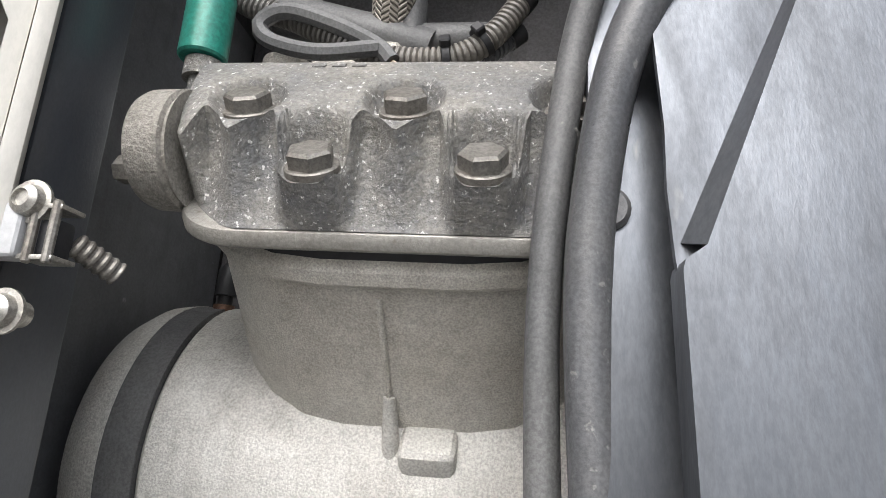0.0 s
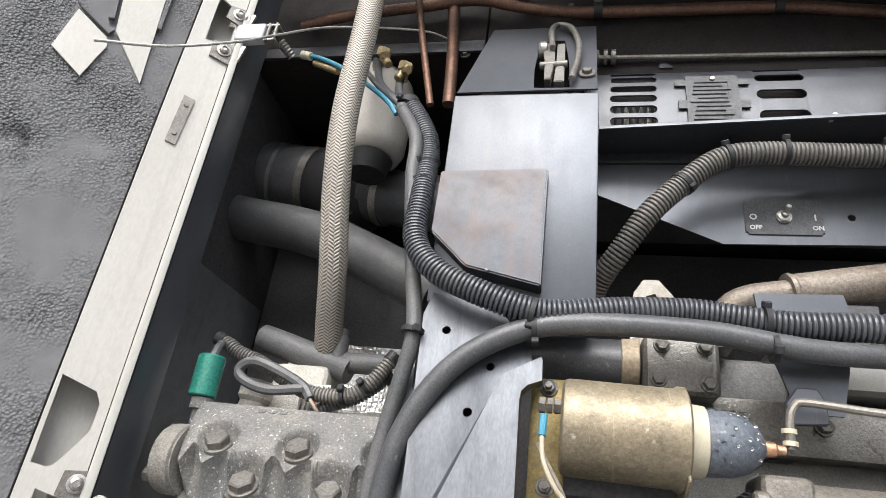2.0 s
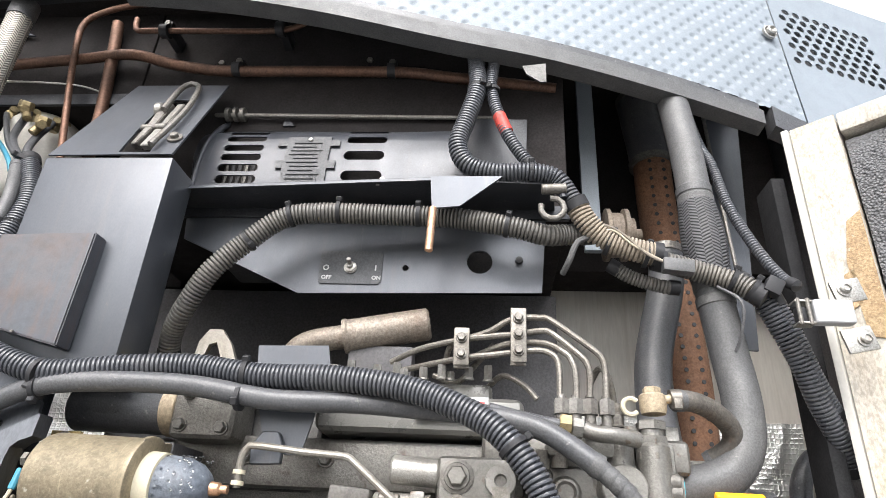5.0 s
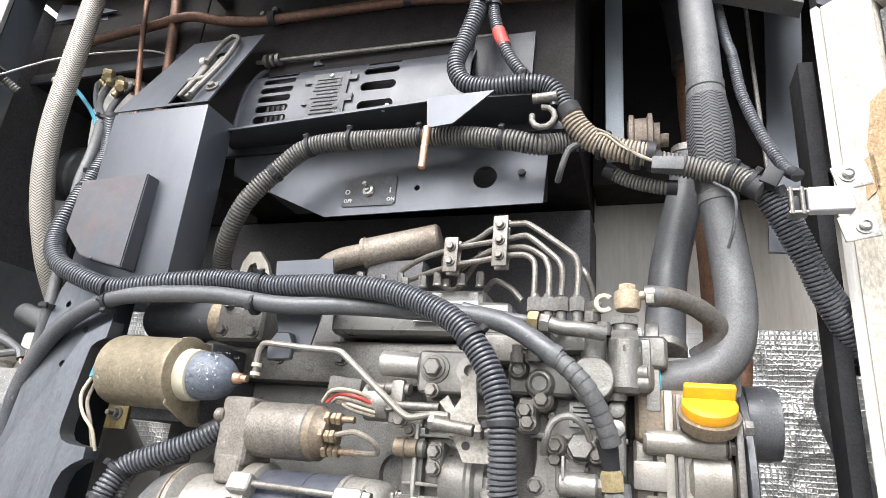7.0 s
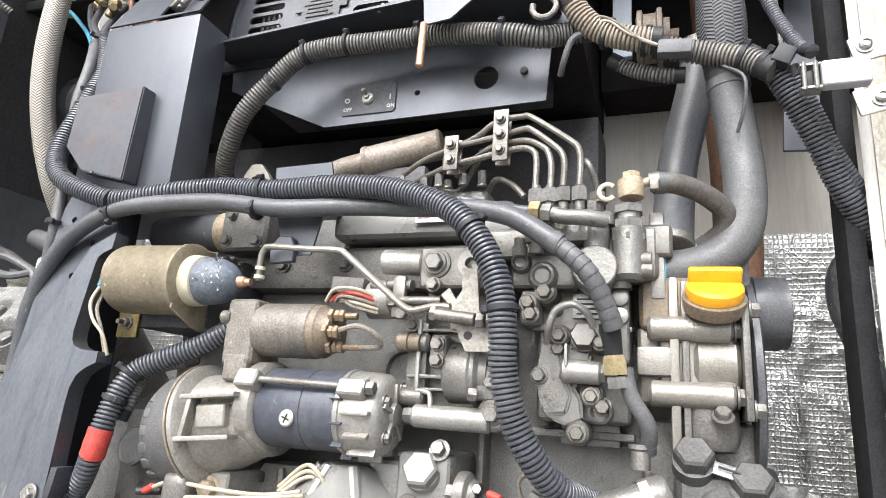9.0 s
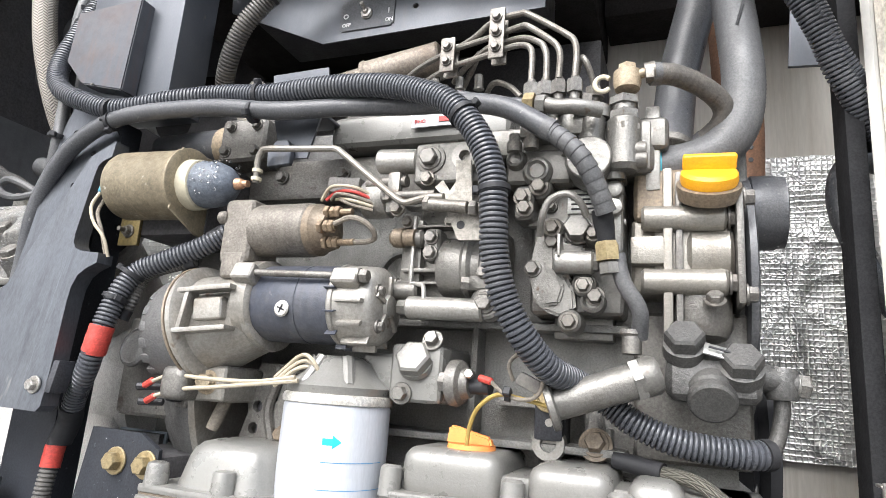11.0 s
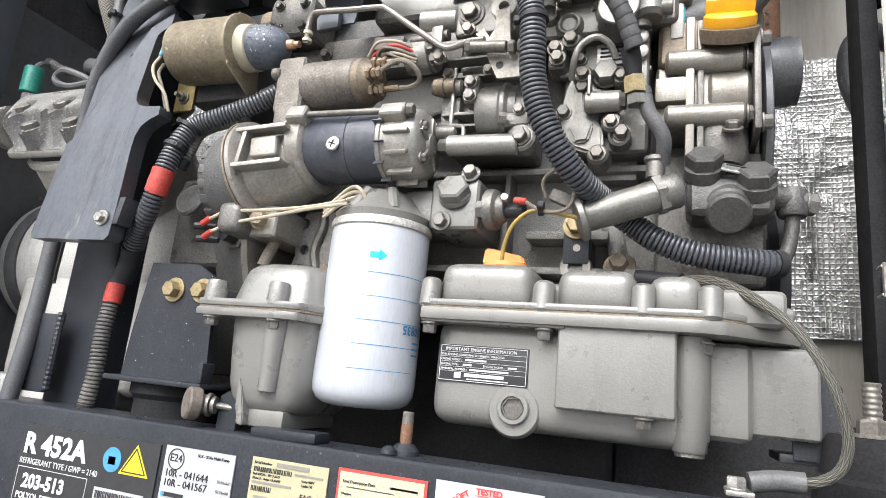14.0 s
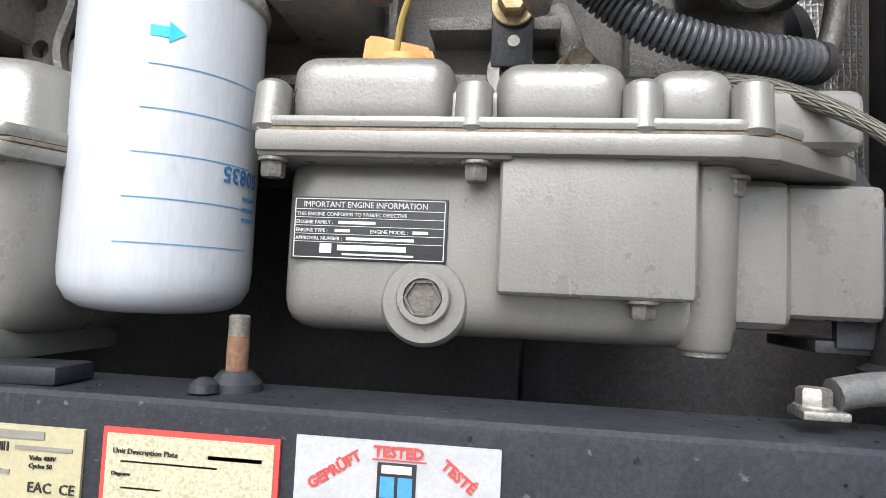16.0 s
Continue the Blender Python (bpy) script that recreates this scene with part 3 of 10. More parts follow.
def foil_material():
    m = bpy.data.materials.new("quilted foil")
    m.use_nodes = True
    nt = m.node_tree
    N, L = nt.nodes, nt.links
    bs = N["Principled BSDF"]
    co = N.new("ShaderNodeTexCoord")
    def wave(ax, scale):
        wv = N.new("ShaderNodeTexWave")
        wv.bands_direction = ax
        wv.inputs["Scale"].default_value, wv.inputs["Distortion"].default_value, wv.inputs["Detail"].default_value = scale, 1.6, 2
        L.new(co.outputs["Object"], wv.inputs["Vector"])
        return wv.outputs["Fac"]
    def ridge(ax, scale):
        p = N.new("ShaderNodeMath"); p.operation = "POWER"; p.inputs[1].default_value = 5.0
        L.new(wave(ax, scale), p.inputs[0])
        return p.outputs[0]
    mul = N.new("ShaderNodeMath"); mul.operation = "MAXIMUM"
    L.new(ridge("X", 43), mul.inputs[0]); L.new(ridge("Z", 40), mul.inputs[1])
    cr = N.new("ShaderNodeTexVoronoi")
    cr.feature = "DISTANCE_TO_EDGE"
    cr.inputs["Scale"].default_value = 9
    no = N.new("ShaderNodeTexNoise"); no.inputs["Scale"].default_value, no.inputs["Detail"].default_value = 6, 5
    L.new(co.outputs["Object"], no.inputs["Vector"])
    L.new(no.outputs["Color"], cr.inputs["Vector"])
    add = N.new("ShaderNodeMath"); add.operation = "ADD"
    crm = N.new("ShaderNodeMapRange")
    crm.inputs["From Max"].default_value, crm.inputs["To Min"].default_value, crm.inputs["To Max"].default_value = 0.05, 0.9, 0.0
    L.new(cr.outputs["Distance"], crm.inputs["Value"])
    L.new(mul.outputs[0], add.inputs[0]); L.new(crm.outputs[0], add.inputs[1])
    bp = N.new("ShaderNodeBump")
    bp.inputs["Strength"].default_value, bp.inputs["Distance"].default_value = 0.42, 0.002
    L.new(add.outputs[0], bp.inputs["Height"])
    L.new(bp.outputs[0], bs.inputs["Normal"])
    x = N.new("ShaderNodeMix")
    x.data_type = "RGBA"
    x.inputs[6].default_value, x.inputs[7].default_value = (0.76, 0.76, 0.75, 1), (0.60, 0.59, 0.57, 1)
    L.new(no.outputs[0], x.inputs[0])
    L.new(x.outputs[2], bs.inputs["Base Color"])
    bs.inputs["Metallic"].default_value, bs.inputs["Roughness"].default_value = 0.80, 0.36
    return m


FOIL = foil_material()
BROWN_TAPE = surf("torn brown tape", (0.42, 0.31, 0.18), (0.30, 0.20, 0.11), 0.7, 0.0, 30, 300, 0.3, 0.5, (0.55, 0.48, 0.36), 0.03, fleck=90, patch=0.6)
LINE_STEEL = surf("oily steel line", (0.24, 0.225, 0.20), (0.16, 0.145, 0.125), 0.36, 0.6, 25, 400, 0.08, patch=0.3)
SLEEVE = surf("heat stained sheet sleeve", (0.27, 0.235, 0.195), (0.20, 0.17, 0.14), 0.45, 0.4, 14, 340, 0.25, 0.5, (0.13, 0.08, 0.05), 0.0, fleck=70, patch=0.4)
STAINED_PANEL = surf("rust stained sheet panel", (0.062, 0.068, 0.080), (0.088, 0.090, 0.098), 0.33, 0.35, 8, 600, 0.04, 0.5, (0.20, 0.11, 0.075), -0.03, fleck=16, grit=0.15, patch=0.45, r2=0.5)
MOTOR_BLACK = surf("black motor enamel", (0.040, 0.043, 0.052), (0.062, 0.065, 0.074), 0.28, 0.2, 7, 500, 0.05, 0.5, (0.14, 0.13, 0.12), -0.05, fleck=120, grit=0.3, patch=0.3)
PULLEY_TAN = surf("dusty tan pulley", (0.24, 0.195, 0.15), (0.16, 0.13, 0.105), 0.55, 0.2, 20, 300, 0.1)
INK_DIM = plain("worn dark print", (0.045, 0.045, 0.047), 0.5)
INK_SOFT = plain("faded print", (0.22, 0.21, 0.18), 0.5)

SOLENOID_GREY = surf("brown grey oily casting", (0.215, 0.195, 0.168), (0.15, 0.135, 0.115), 0.40, 0.4, 12, 360, 0.25, 0.5, (0.30, 0.28, 0.25), -0.02, fleck=70, patch=0.4)
HOSE_BROWN = surf("worn brown grey rubber", (0.060, 0.055, 0.049), (0.105, 0.094, 0.081), 0.45, 0.0, 18, 300, 0.3, 0.5, (0.04, 0.036, 0.033), 0.0, fleck=110, patch=0.6)
PUMP_WARM = surf("warm grey bare casting", (0.30, 0.283, 0.25), (0.215, 0.198, 0.17), 0.28, 0.5, 9, 420, 0.2, 0.5, (0.14, 0.10, 0.065), -0.02, fleck=50, patch=0.1, grit=0.3)
LINER = surf("scuffed grey liner sheet", (0.125, 0.128, 0.135), (0.17, 0.172, 0.176), 0.42, 0.1, 6, 400, 0.08, 0.5, (0.30, 0.30, 0.30), -0.05, fleck=90, patch=0.4, grit=0.2)
# Near black in place of the shade that the hood throws on these sheets.
SHADE_BLACK = surf("shade black sheet", (0.020, 0.018, 0.018), (0.030, 0.026, 0.025), 0.6, 0.0, 6, 300, 0.08, spec=0.12)
# Housing paint; on the cylinder head's end it stands for shade.
HOUSING_DARK = surf("dark dusty housing paint and head shade", (0.085, 0.085, 0.086), (0.125, 0.122, 0.116), 0.42, 0.15, 12, 420, 0.3, 0.5, (0.19, 0.175, 0.155), -0.03, fleck=90, patch=0.4)
LIFT_DARK = surf("dark oily casting", (0.105, 0.103, 0.098), (0.070, 0.068, 0.064), 0.36, 0.4, 14, 420, 0.3, 0.5, (0.20, 0.19, 0.175), -0.05, fleck=120, patch=0.3)



def rounded(pts, times=2):
    """Cuts the corners of an outline."""
    for k in range(times):
        out = []
        for p, q in zip(pts, pts[1:] + pts[:1]):
            out.append((p[0] * 0.78 + q[0] * 0.22, p[1] * 0.78 + q[1] * 0.22))
            out.append((p[0] * 0.22 + q[0] * 0.78, p[1] * 0.22 + q[1] * 0.78))
        pts = out
    return pts


def water_material():
    m = bpy.data.materials.new("clear water")
    m.use_nodes = True
    bs = m.node_tree.nodes["Principled BSDF"]
    bs.inputs["Transmission Weight"].default_value, bs.inputs["Roughness"].default_value, bs.inputs["IOR"].default_value = 1.0, 0.03, 1.33
    return m


WATER = water_material()

# ---- setting ----
b = B()
box2(b, (-400, -400, -0.2), (400, 400, 0.0), 0)
solid("ground", b, CONCRETE, "damp grey concrete yard under the trailer", "ground", kind="structure")
solid("wall_back", box2(B(), (-0.9, 0.757, 0.002), (1.8, 0.83, 3.9), 0), WALL_WHITE, "grimy white panel of the trailer's front wall", "wall", kind="structure")
solid("wall_left", box2(B(), (-0.262, 0.335, 1.3), (-0.235, 0.753, 2.80), 0.002), SHADE_DARK, "dark side sheet of the cooling unit", "wall", kind="structure")
solid("wall_right", box2(B(), (1.205, 0.545, 1.3), (1.23, 0.753, 2.825), 0.002), SHADE_DARK, "dark side sheet of the cooling unit", "wall", kind="structure")
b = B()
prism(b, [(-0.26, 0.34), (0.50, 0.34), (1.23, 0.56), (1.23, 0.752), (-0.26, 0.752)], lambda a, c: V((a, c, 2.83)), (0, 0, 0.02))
solid("ceiling", b, SHADE_BLACK, "sheet over the engine bay, coloured black for shade", "ceiling", kind="structure")
solid("floor", box2(B(), (-0.23, 0.32, 1.36), (1.20, 0.752, 1.40), 0.002), SHADE_DARK, "dark floor pan under the engine", "floor", kind="structure")

sit(-0.003, 0.0, 0.010)
# the cooling box above, coloured black for the hood's shade, carrying the copper pipes
evap = thing("evaporator_housing", (0.3, 0.405, 2.44), "dark sheet metal housing high at the back", "housing")
part("body", box2(B(), (0.150, 0.405, 2.44), (0.80, 0.75, 2.828), 0.004), SHADE_BLACK, evap)
part("upper_body", box2(B(), (-0.228, 0.405, 2.632), (0.148, 0.75, 2.828), 0.004), SHADE_BLACK, evap)
# Two added fillers, black as the shaded depth, hide the pale wall.
part("back_sheet", box2(B(), (-0.228, 0.66, 2.432), (0.148, 0.68, 2.630), 0.002), SHADE_BLACK, evap)
part("side_box", box2(B(), (0.803, 0.66, 2.475), (1.203, 0.75, 2.828), 0.003), SHADE_BLACK, evap)
part("lower_lip", box2(B(), (0.150, 0.397, 2.432), (0.80, 0.4045, 2.452), 0.001), PANEL_BLACK, evap)
part("ledge", prism(B(), [(-0.211, 2.812), (-0.079, 2.778), (-0.060, 2.770), (-0.215, 2.770)], lambda a, c: V((a, 0.396, c)), (0, 0.004, 0)), PANEL_GREY, evap, "bluish sheet ledge catching the light")
part("edge_strip", box2(B(), (-0.228, 0.399, 2.628), (0.148, 0.4045, 2.648), 0.001), PANEL_BLACK, evap)

sit()
# Added box; its dark colour stands for the unlit depth behind the engine.
solid("bulkhead", box2(B(), (-0.228, 0.63, 1.42), (0.80, 0.752, 2.428), 0.004), SHADE_DARK, "dark inner bulkhead added as shade behind the engine", "panel", kind="structure")

# foil lining behind the engine
def foil_sheet(place, n, m):
    """A foil sheet with soft dents and long sharp creases. place(u, v, d): metres along, up and out."""
    b = B()
    g = []
    for j in range(m + 1):
        row = []
        for i in range(n + 1):
            u, v = i * 0.0062, j * 0.0062
            w = 0.02 * noise.noise((u * 9, v * 9, 4.0))
            crease = 0.0
            for a0, a1, a2 in ((0.7, 0.7, 0.21), (0.9, -0.45, 0.12), (0.25, 0.97, 0.38), (-0.5, 0.86, 0.07), (0.99, 0.1, 0.27), (0.45, 0.9, 0.30), (0.85, -0.5, -0.05)):
                crease = max(crease, 0.0042 * max(0.0, 1 - abs(u * a0 + v * a1 - a2 + w) / 0.008))
            row.append(b.verts.new(place(u, v, 0.006 + crease + 0.0075 * noise.noise((u * 11, v * 11, 1.0)) + 0.0022 * noise.noise((u * 46, v * 46, 7.0)))))
        g.append(row)
    for j in range(m):
        for i in range(n):
            b.faces.new((g[j][i], g[j][i + 1], g[j + 1][i + 1], g[j + 1][i]))
    return b


def foil(name, x0, x1, z0, z1, y):
    b = foil_sheet(lambda u, v, d: V((x0 + u, y - d, z0 + v)), int((x1 - x0) / 0.0062), int((z1 - z0) / 0.0062))
    return solid(name, b, FOIL, "crinkled silver foil insulation on the back wall", "insulation", "foil linings", "structure", sharp=30)


foil("foil_lining", 0.81, 1.200, 1.818, 2.262, 0.748)
foil("foil_lining", -0.150, 0.115, 1.98, 2.25, 0.62)
solid("side_liner", box2(B(), (-0.2345, 0.345, 1.42), (-0.228, 0.628, 2.30), 0.002), LINER, "dark grey side liner with scratches and scuffs", "panel", kind="structure")
solid("back_liner", box2(B(), (-0.2275, 0.612, 1.42), (0.115, 0.6185, 1.975), 0.002), LINER, "dark grey back liner behind the compressor", "panel", kind="structure")
# Added sheet that puts the dark below the foil into a colour.
solid("sill_panel", box2(B(), (0.805, 0.700, 1.4015), (1.200, 0.712, 1.700), 0.002), SHADE_DARK, "dark sheet added over the pale wall under the foil lining", "panel", kind="structure")

sit(-0.010, 0.016, -0.010)
# lower cross bar that carries the labels
bar = solid("cross_bar", box2(B(), (-0.32, 0.228, 1.40), (1.30, 0.292, 1.645), 0.006, 3), FRAME_BLACK, "black painted steel cross bar with scratches", "frame", kind="structure")


sit(0.008, -0.007, -0.008)
# ---- open doors at both sides ----
def side_door(name, hinge, way, width, z0, z1, rust, label, holes=()):
    """A swung-out door seen from inside: white folded rim round black foam. holes: outlines in the rim's face, along and up."""
    d = V((way[0], way[1], 0)).normalized()
    nrm = V((-d.y, d.x, 0))
    if nrm.y > 0:
        nrm = -nrm
    h = V((hinge[0], hinge[1], 0))
    turn = Matrix((d, nrm, V((0, 0, 1)))).transposed().to_4x4()
    turn.translation = h
    t = thing(name, (h.x, h.y, z0), label, "door", kind="structure")
    def slab(u0, u1, a, bb, n0, n1, bev=0.003):
        bm = B()
        box(bm, ((u0 + u1) / 2, (n0 + n1) / 2, (a + bb) / 2), (u1 - u0, n1 - n0, bb - a), bev)
        bmesh.ops.transform(bm, matrix=turn, verts=bm.verts)
        return bm
    def flat(outline, n0, n1, gaps=()):
        bm = B()
        es = []
        for pts in (outline, *gaps):
            vs = [bm.verts.new((a, n0, c)) for a, c in pts]
            es += [bm.edges.new((vs[i], vs[(i + 1) % len(vs)])) for i in range(len(vs))]
        bmesh.ops.triangle_fill(bm, use_beauty=True, use_dissolve=False, edges=es)
        ext = bmesh.ops.extrude_face_region(bm, geom=list(bm.faces))
        bmesh.ops.translate(bm, vec=(0, n1 - n0, 0), verts=[v for v in ext["geom"] if isinstance(v, bmesh.types.BMVert)])
        bmesh.ops.transform(bm, matrix=turn, verts=bm.verts)
        return bm
    def place(u, n, z):
        return turn @ V((u, n, z))
    w = 0.052
    part("skin", slab(0.0, width, z0, z1, -0.045, -0.040), WHITE_PAINT, t)
    # lumpy foam with torn grooves
    b = B()
    nu, nz = 70, 150
    u0, u1, a0, a1 = w + 0.002, width - 0.02, z0 + 0.03, z1 - 0.03
    grid = []
    for i in range(nu + 1):
        col = []
        for j in range(nz + 1):
            u, z = u0 + (u1 - u0) * (i / nu) ** 1.5, a0 + (a1 - a0) * j / nz
            d = -0.010 + 0.0035 * noise.noise((u * 14, z * 14, 2.0)) + 0.0016 * noise.noise((u * 70, z * 70, 5.0))
            for p, q in (((0.260, 2.700), (0.178, 2.506)), ((0.205, 2.720), (0.146, 2.560)), ((0.215, 2.30), (0.165, 2.335)), ((0.165, 2.335), (0.150, 2.30))):
                e = V((q[0] - p[0], q[1] - p[1]))
                f = min(1.0, max(0.0, (V((u - p[0], z - p[1]))).dot(e) / e.length_squared))
                g = (V((u - p[0], z - p[1])) - e * f).length + 0.004 * noise.noise((u * 60, z * 60, 9.0))
                d -= 0.008 * max(0.0, 1 - g / 0.006)
            if i in (0, nu) or j in (0, nz):
                d = -0.030
            col.append(b.verts.new((u, min(d, -0.0088), z)))
        grid.append(col)
    for g0, g1 in zip(grid, grid[1:]):
        for j in range(nz):
            b.faces.new((g0[j], g1[j], g1[j + 1], g0[j + 1]))
    bmesh.ops.transform(b, matrix=turn, verts=b.verts)
    part("foam_lining", b, FOAM, t, "black crumbly acoustic foam", sharp=80)
    part("foam_back", slab(u0, u1, a0, a1, -0.039, -0.031, 0.001), FOAM, t)
    part("rim_back", slab(0.0, w, z0, z1, -0.039, -0.032, 0.001), rust, t)
    part("rim", flat([(0, z0), (w, z0), (w, z1), (0, z1)], -0.003, 0.0, holes), rust, t, "white painted folded rim with dirt")
    part("rim_fold", slab(w - 0.003, w, z0 + 0.003, z1 - 0.003, -0.0315, -0.0035, 0.0005), rust, t)
    part("rim_fold", slab(0.0, 0.003, z0 + 0.003, z1 - 0.003, -0.0315, -0.0035, 0.0005), rust, t)
    part("inner_lip", slab(-0.010, -0.001, z0, z1, -0.012, 0.006, 0.002), WHITE_PAINT, t)
    part("top_rim", slab(w + 0.002, width, z1 - 0.028, z1, -0.039, 0.0), rust, t)
    return t, flat, place, d, nrm


HOLES = [[(0.048, 2.099), (0.015, 2.089), (0.009, 2.078), (0.009, 2.053), (0.028, 2.020), (0.034, 2.017), (0.047, 2.019)], [(0.036, 1.998), (0.006, 1.990), (0.006, 1.958), (0.036, 1.956)], [(0.034, 2.604), (0.006, 2.590), (0.006, 2.535), (0.034, 2.530)]]
door_l, flat_l, place_l, dir_l, out_l = side_door("door_1", (-0.160, 0.268), (-0.78, -0.62), 0.60, 1.50, 2.752, WHITE_PAINT, "open white side door lined with black foam", HOLES)
sit(-0.014, -0.005, 0.011)
door_r, flat_r, place_r, dir_r, out_r = side_door("door_2", (1.102, 0.388), (0.75, -0.66), 0.60, 1.50, 2.560, RUSTY_WHITE, "open white side door with rust streaks")
sit(0.008, -0.007, -0.008)
part("exposed_sheet", flat_l([(0.176, 2.722), (0.100, 2.722), (0.094, 2.60), (0.083, 2.438), (0.127, 2.495), (0.142, 2.60)], -0.0085, -0.0055), WHITE_PAINT, door_l, "pale sheet where the foam is torn off")
part("exposed_sheet", flat_l([(0.178, 2.445), (0.170, 2.505), (0.133, 2.482), (0.129, 2.47), (0.141, 2.420)], -0.0085, -0.0060), WHITE_PAINT, door_l, "pale sheet where the foam is torn off")
part("foam_edge", flat_l([(0.133, 2.51), (0.146, 2.60), (0.180, 2.722), (0.187, 2.722), (0.153, 2.60), (0.139, 2.507)], -0.0085, -0.003), FOAM, door_l)
part("foam_edge", flat_l([(0.132, 2.486), (0.170, 2.509), (0.176, 2.517), (0.128, 2.494)], -0.0085, -0.003), FOAM, door_l)
part("foam_edge", flat_l([(0.098, 2.722), (0.092, 2.60), (0.088, 2.52), (0.084, 2.52), (0.086, 2.60), (0.091, 2.722)], -0.0085, -0.003), FOAM, door_l)
part("rim_plate", flat_l([(0.037, 2.374), (0.034, 2.440), (0.021, 2.438), (0.025, 2.372)], 0.0006, 0.0022), STEEL_DULL, door_l, "thin riveted plate on the rim")
for u, z in ((0.030, 2.386), (0.028, 2.427)):
    part("rivet", lathe(B(), place_l(u, 0.002, z), out_l, [(0, 0.003), (0.0015, 0.0022)], 10), STEEL_DULL, door_l)
for dz in (0.0, 0.578):
    part("latch_plate", flat_l([(-0.008, 1.988 + dz), (0.020, 1.995 + dz), (0.018, 2.016 + dz), (0.000, 2.018 + dz), (-0.010, 2.006 + dz)], 0.0006, 0.0035), STEEL_DULL, door_l, "bent steel latch bracket")
    part("latch_plate", flat_l([(-0.006, 1.958 + dz), (0.024, 1.954 + dz), (0.024, 1.930 + dz), (0.000, 1.926 + dz), (-0.008, 1.938 + dz)], 0.0006, 0.0035), STEEL_DULL, door_l, "bent steel latch bracket")
    for u, z in ((0.005, 2.006 + dz), (0.009, 1.943 + dz)):
        part("button_bolt", lathe(B(), place_l(u, 0.0035, z), out_l, [(0, 0.0085), (0.0016, 0.0085), (0.002, 0.006), (0.005, 0.0052), (0.0065, 0.0032), (0.005, 0.003), (0.005, 0.0004)], 18), STEEL, door_l, "plated button head bolt")
sit(-0.014, -0.005, 0.011)
for poly, mt in (([(0.030, 2.27), (0.052, 2.262), (0.052, 2.42), (0.036, 2.41), (0.026, 2.36)], "tape"), ([(0.018, 2.30), (0.033, 2.31), (0.031, 2.35), (0.020, 2.345)], "tape")):
    part("tape_patch", flat_r(poly, 0.0006, 0.0016), BROWN_TAPE, door_r, "torn brown adhesive patch")
sit()
for nm, x0, x1 in (("side_post_left", -0.176, -0.158), ("side_post_right", 1.076, 1.093)):
    bm = B()
    dy = 0.0 if x0 < 0 else 0.126
    sit(*((0.008, -0.007, -0.008) if x0 < 0 else (-0.014, -0.005, 0.011)))
    box2(bm, (x0, 0.284 + dy, 1.40), (x1, 0.334 + dy, 2.78 if x0 < 0 else 2.50), 0.002)
    solid(nm, bm, PANEL_GREY if x0 < 0 else MATT_BLACK, "black painted upright edge of the bay", "frame", kind="structure")


sit(-0.003, 0.0, 0.010)
# ---- hood: seal and dimpled front panel ----
HOOD = [(-0.21, 0.298, 2.742), (-0.145, 0.292, 2.741), (0.03, 0.272, 2.735), (0.178, 0.262, 2.730)]
HOOD_R = [(0.182, 0.263, 2.722), (0.32, 0.268, 2.709), (0.467, 0.282, 2.690), (0.632, 0.310, 2.667), (0.784, 0.345, 2.657), (0.944, 0.390, 2.639), (1.100, 0.440, 2.617), (1.30, 0.52, 2.59)]


def hood_strip(pts, z0, z1, off, thick, material, name, parent, label=""):
    """A strip that follows the hood's edge: heights z0 to z1 over it, off in front or behind."""
    path = smooth_path(pts, 0.02)
    bm = B()
    rows = []
    for p in path:
        rows.append([bm.verts.new((p.x, p.y + a, p.z + c)) for a, c in ((off, z0), (off, z1), (off + thick, z1), (off + thick, z0))])
    for a, c in zip(rows, rows[1:]):
        for i in range(4):
            j = (i + 1) % 4
            bm.faces.new((a[i], a[j], c[j], c[i]))
    bm.faces.new(rows[0])
    bm.faces.new(list(reversed(rows[-1])))
    return part(name, bm, material, parent, label)


hood = thing("hood", (0.4, 0.3, 2.73), "curved hood edge with black rubber seal above the bay", "hood")
hood_strip(HOOD, 0.006, 0.030, 0.0, 0.02, FRAME_BLACK, "edge", hood)
hood_strip(HOOD, -0.008, 0.008, -0.006, 0.018, RUBBER, "seal", hood, "black rubber seal strip")
# The roof edge is coloured black so that its underside looks shaded.
hood_strip(HOOD, 0.030, 0.034, -0.004, 0.06, FRAME_BLACK, "roof_edge", hood)
SEAL_R = [p for p in HOOD_R if p[0] < 1.0] + [(1.088, 0.436, 2.619)]
hood_strip(SEAL_R, 0.013, 0.034, 0.004, 0.02, RUBBER, "edge", hood)
hood_strip(SEAL_R, -0.010, 0.014, -0.006, 0.03, RUBBER_DUSTY, "seal", hood, "scuffed black rubber seal strip")


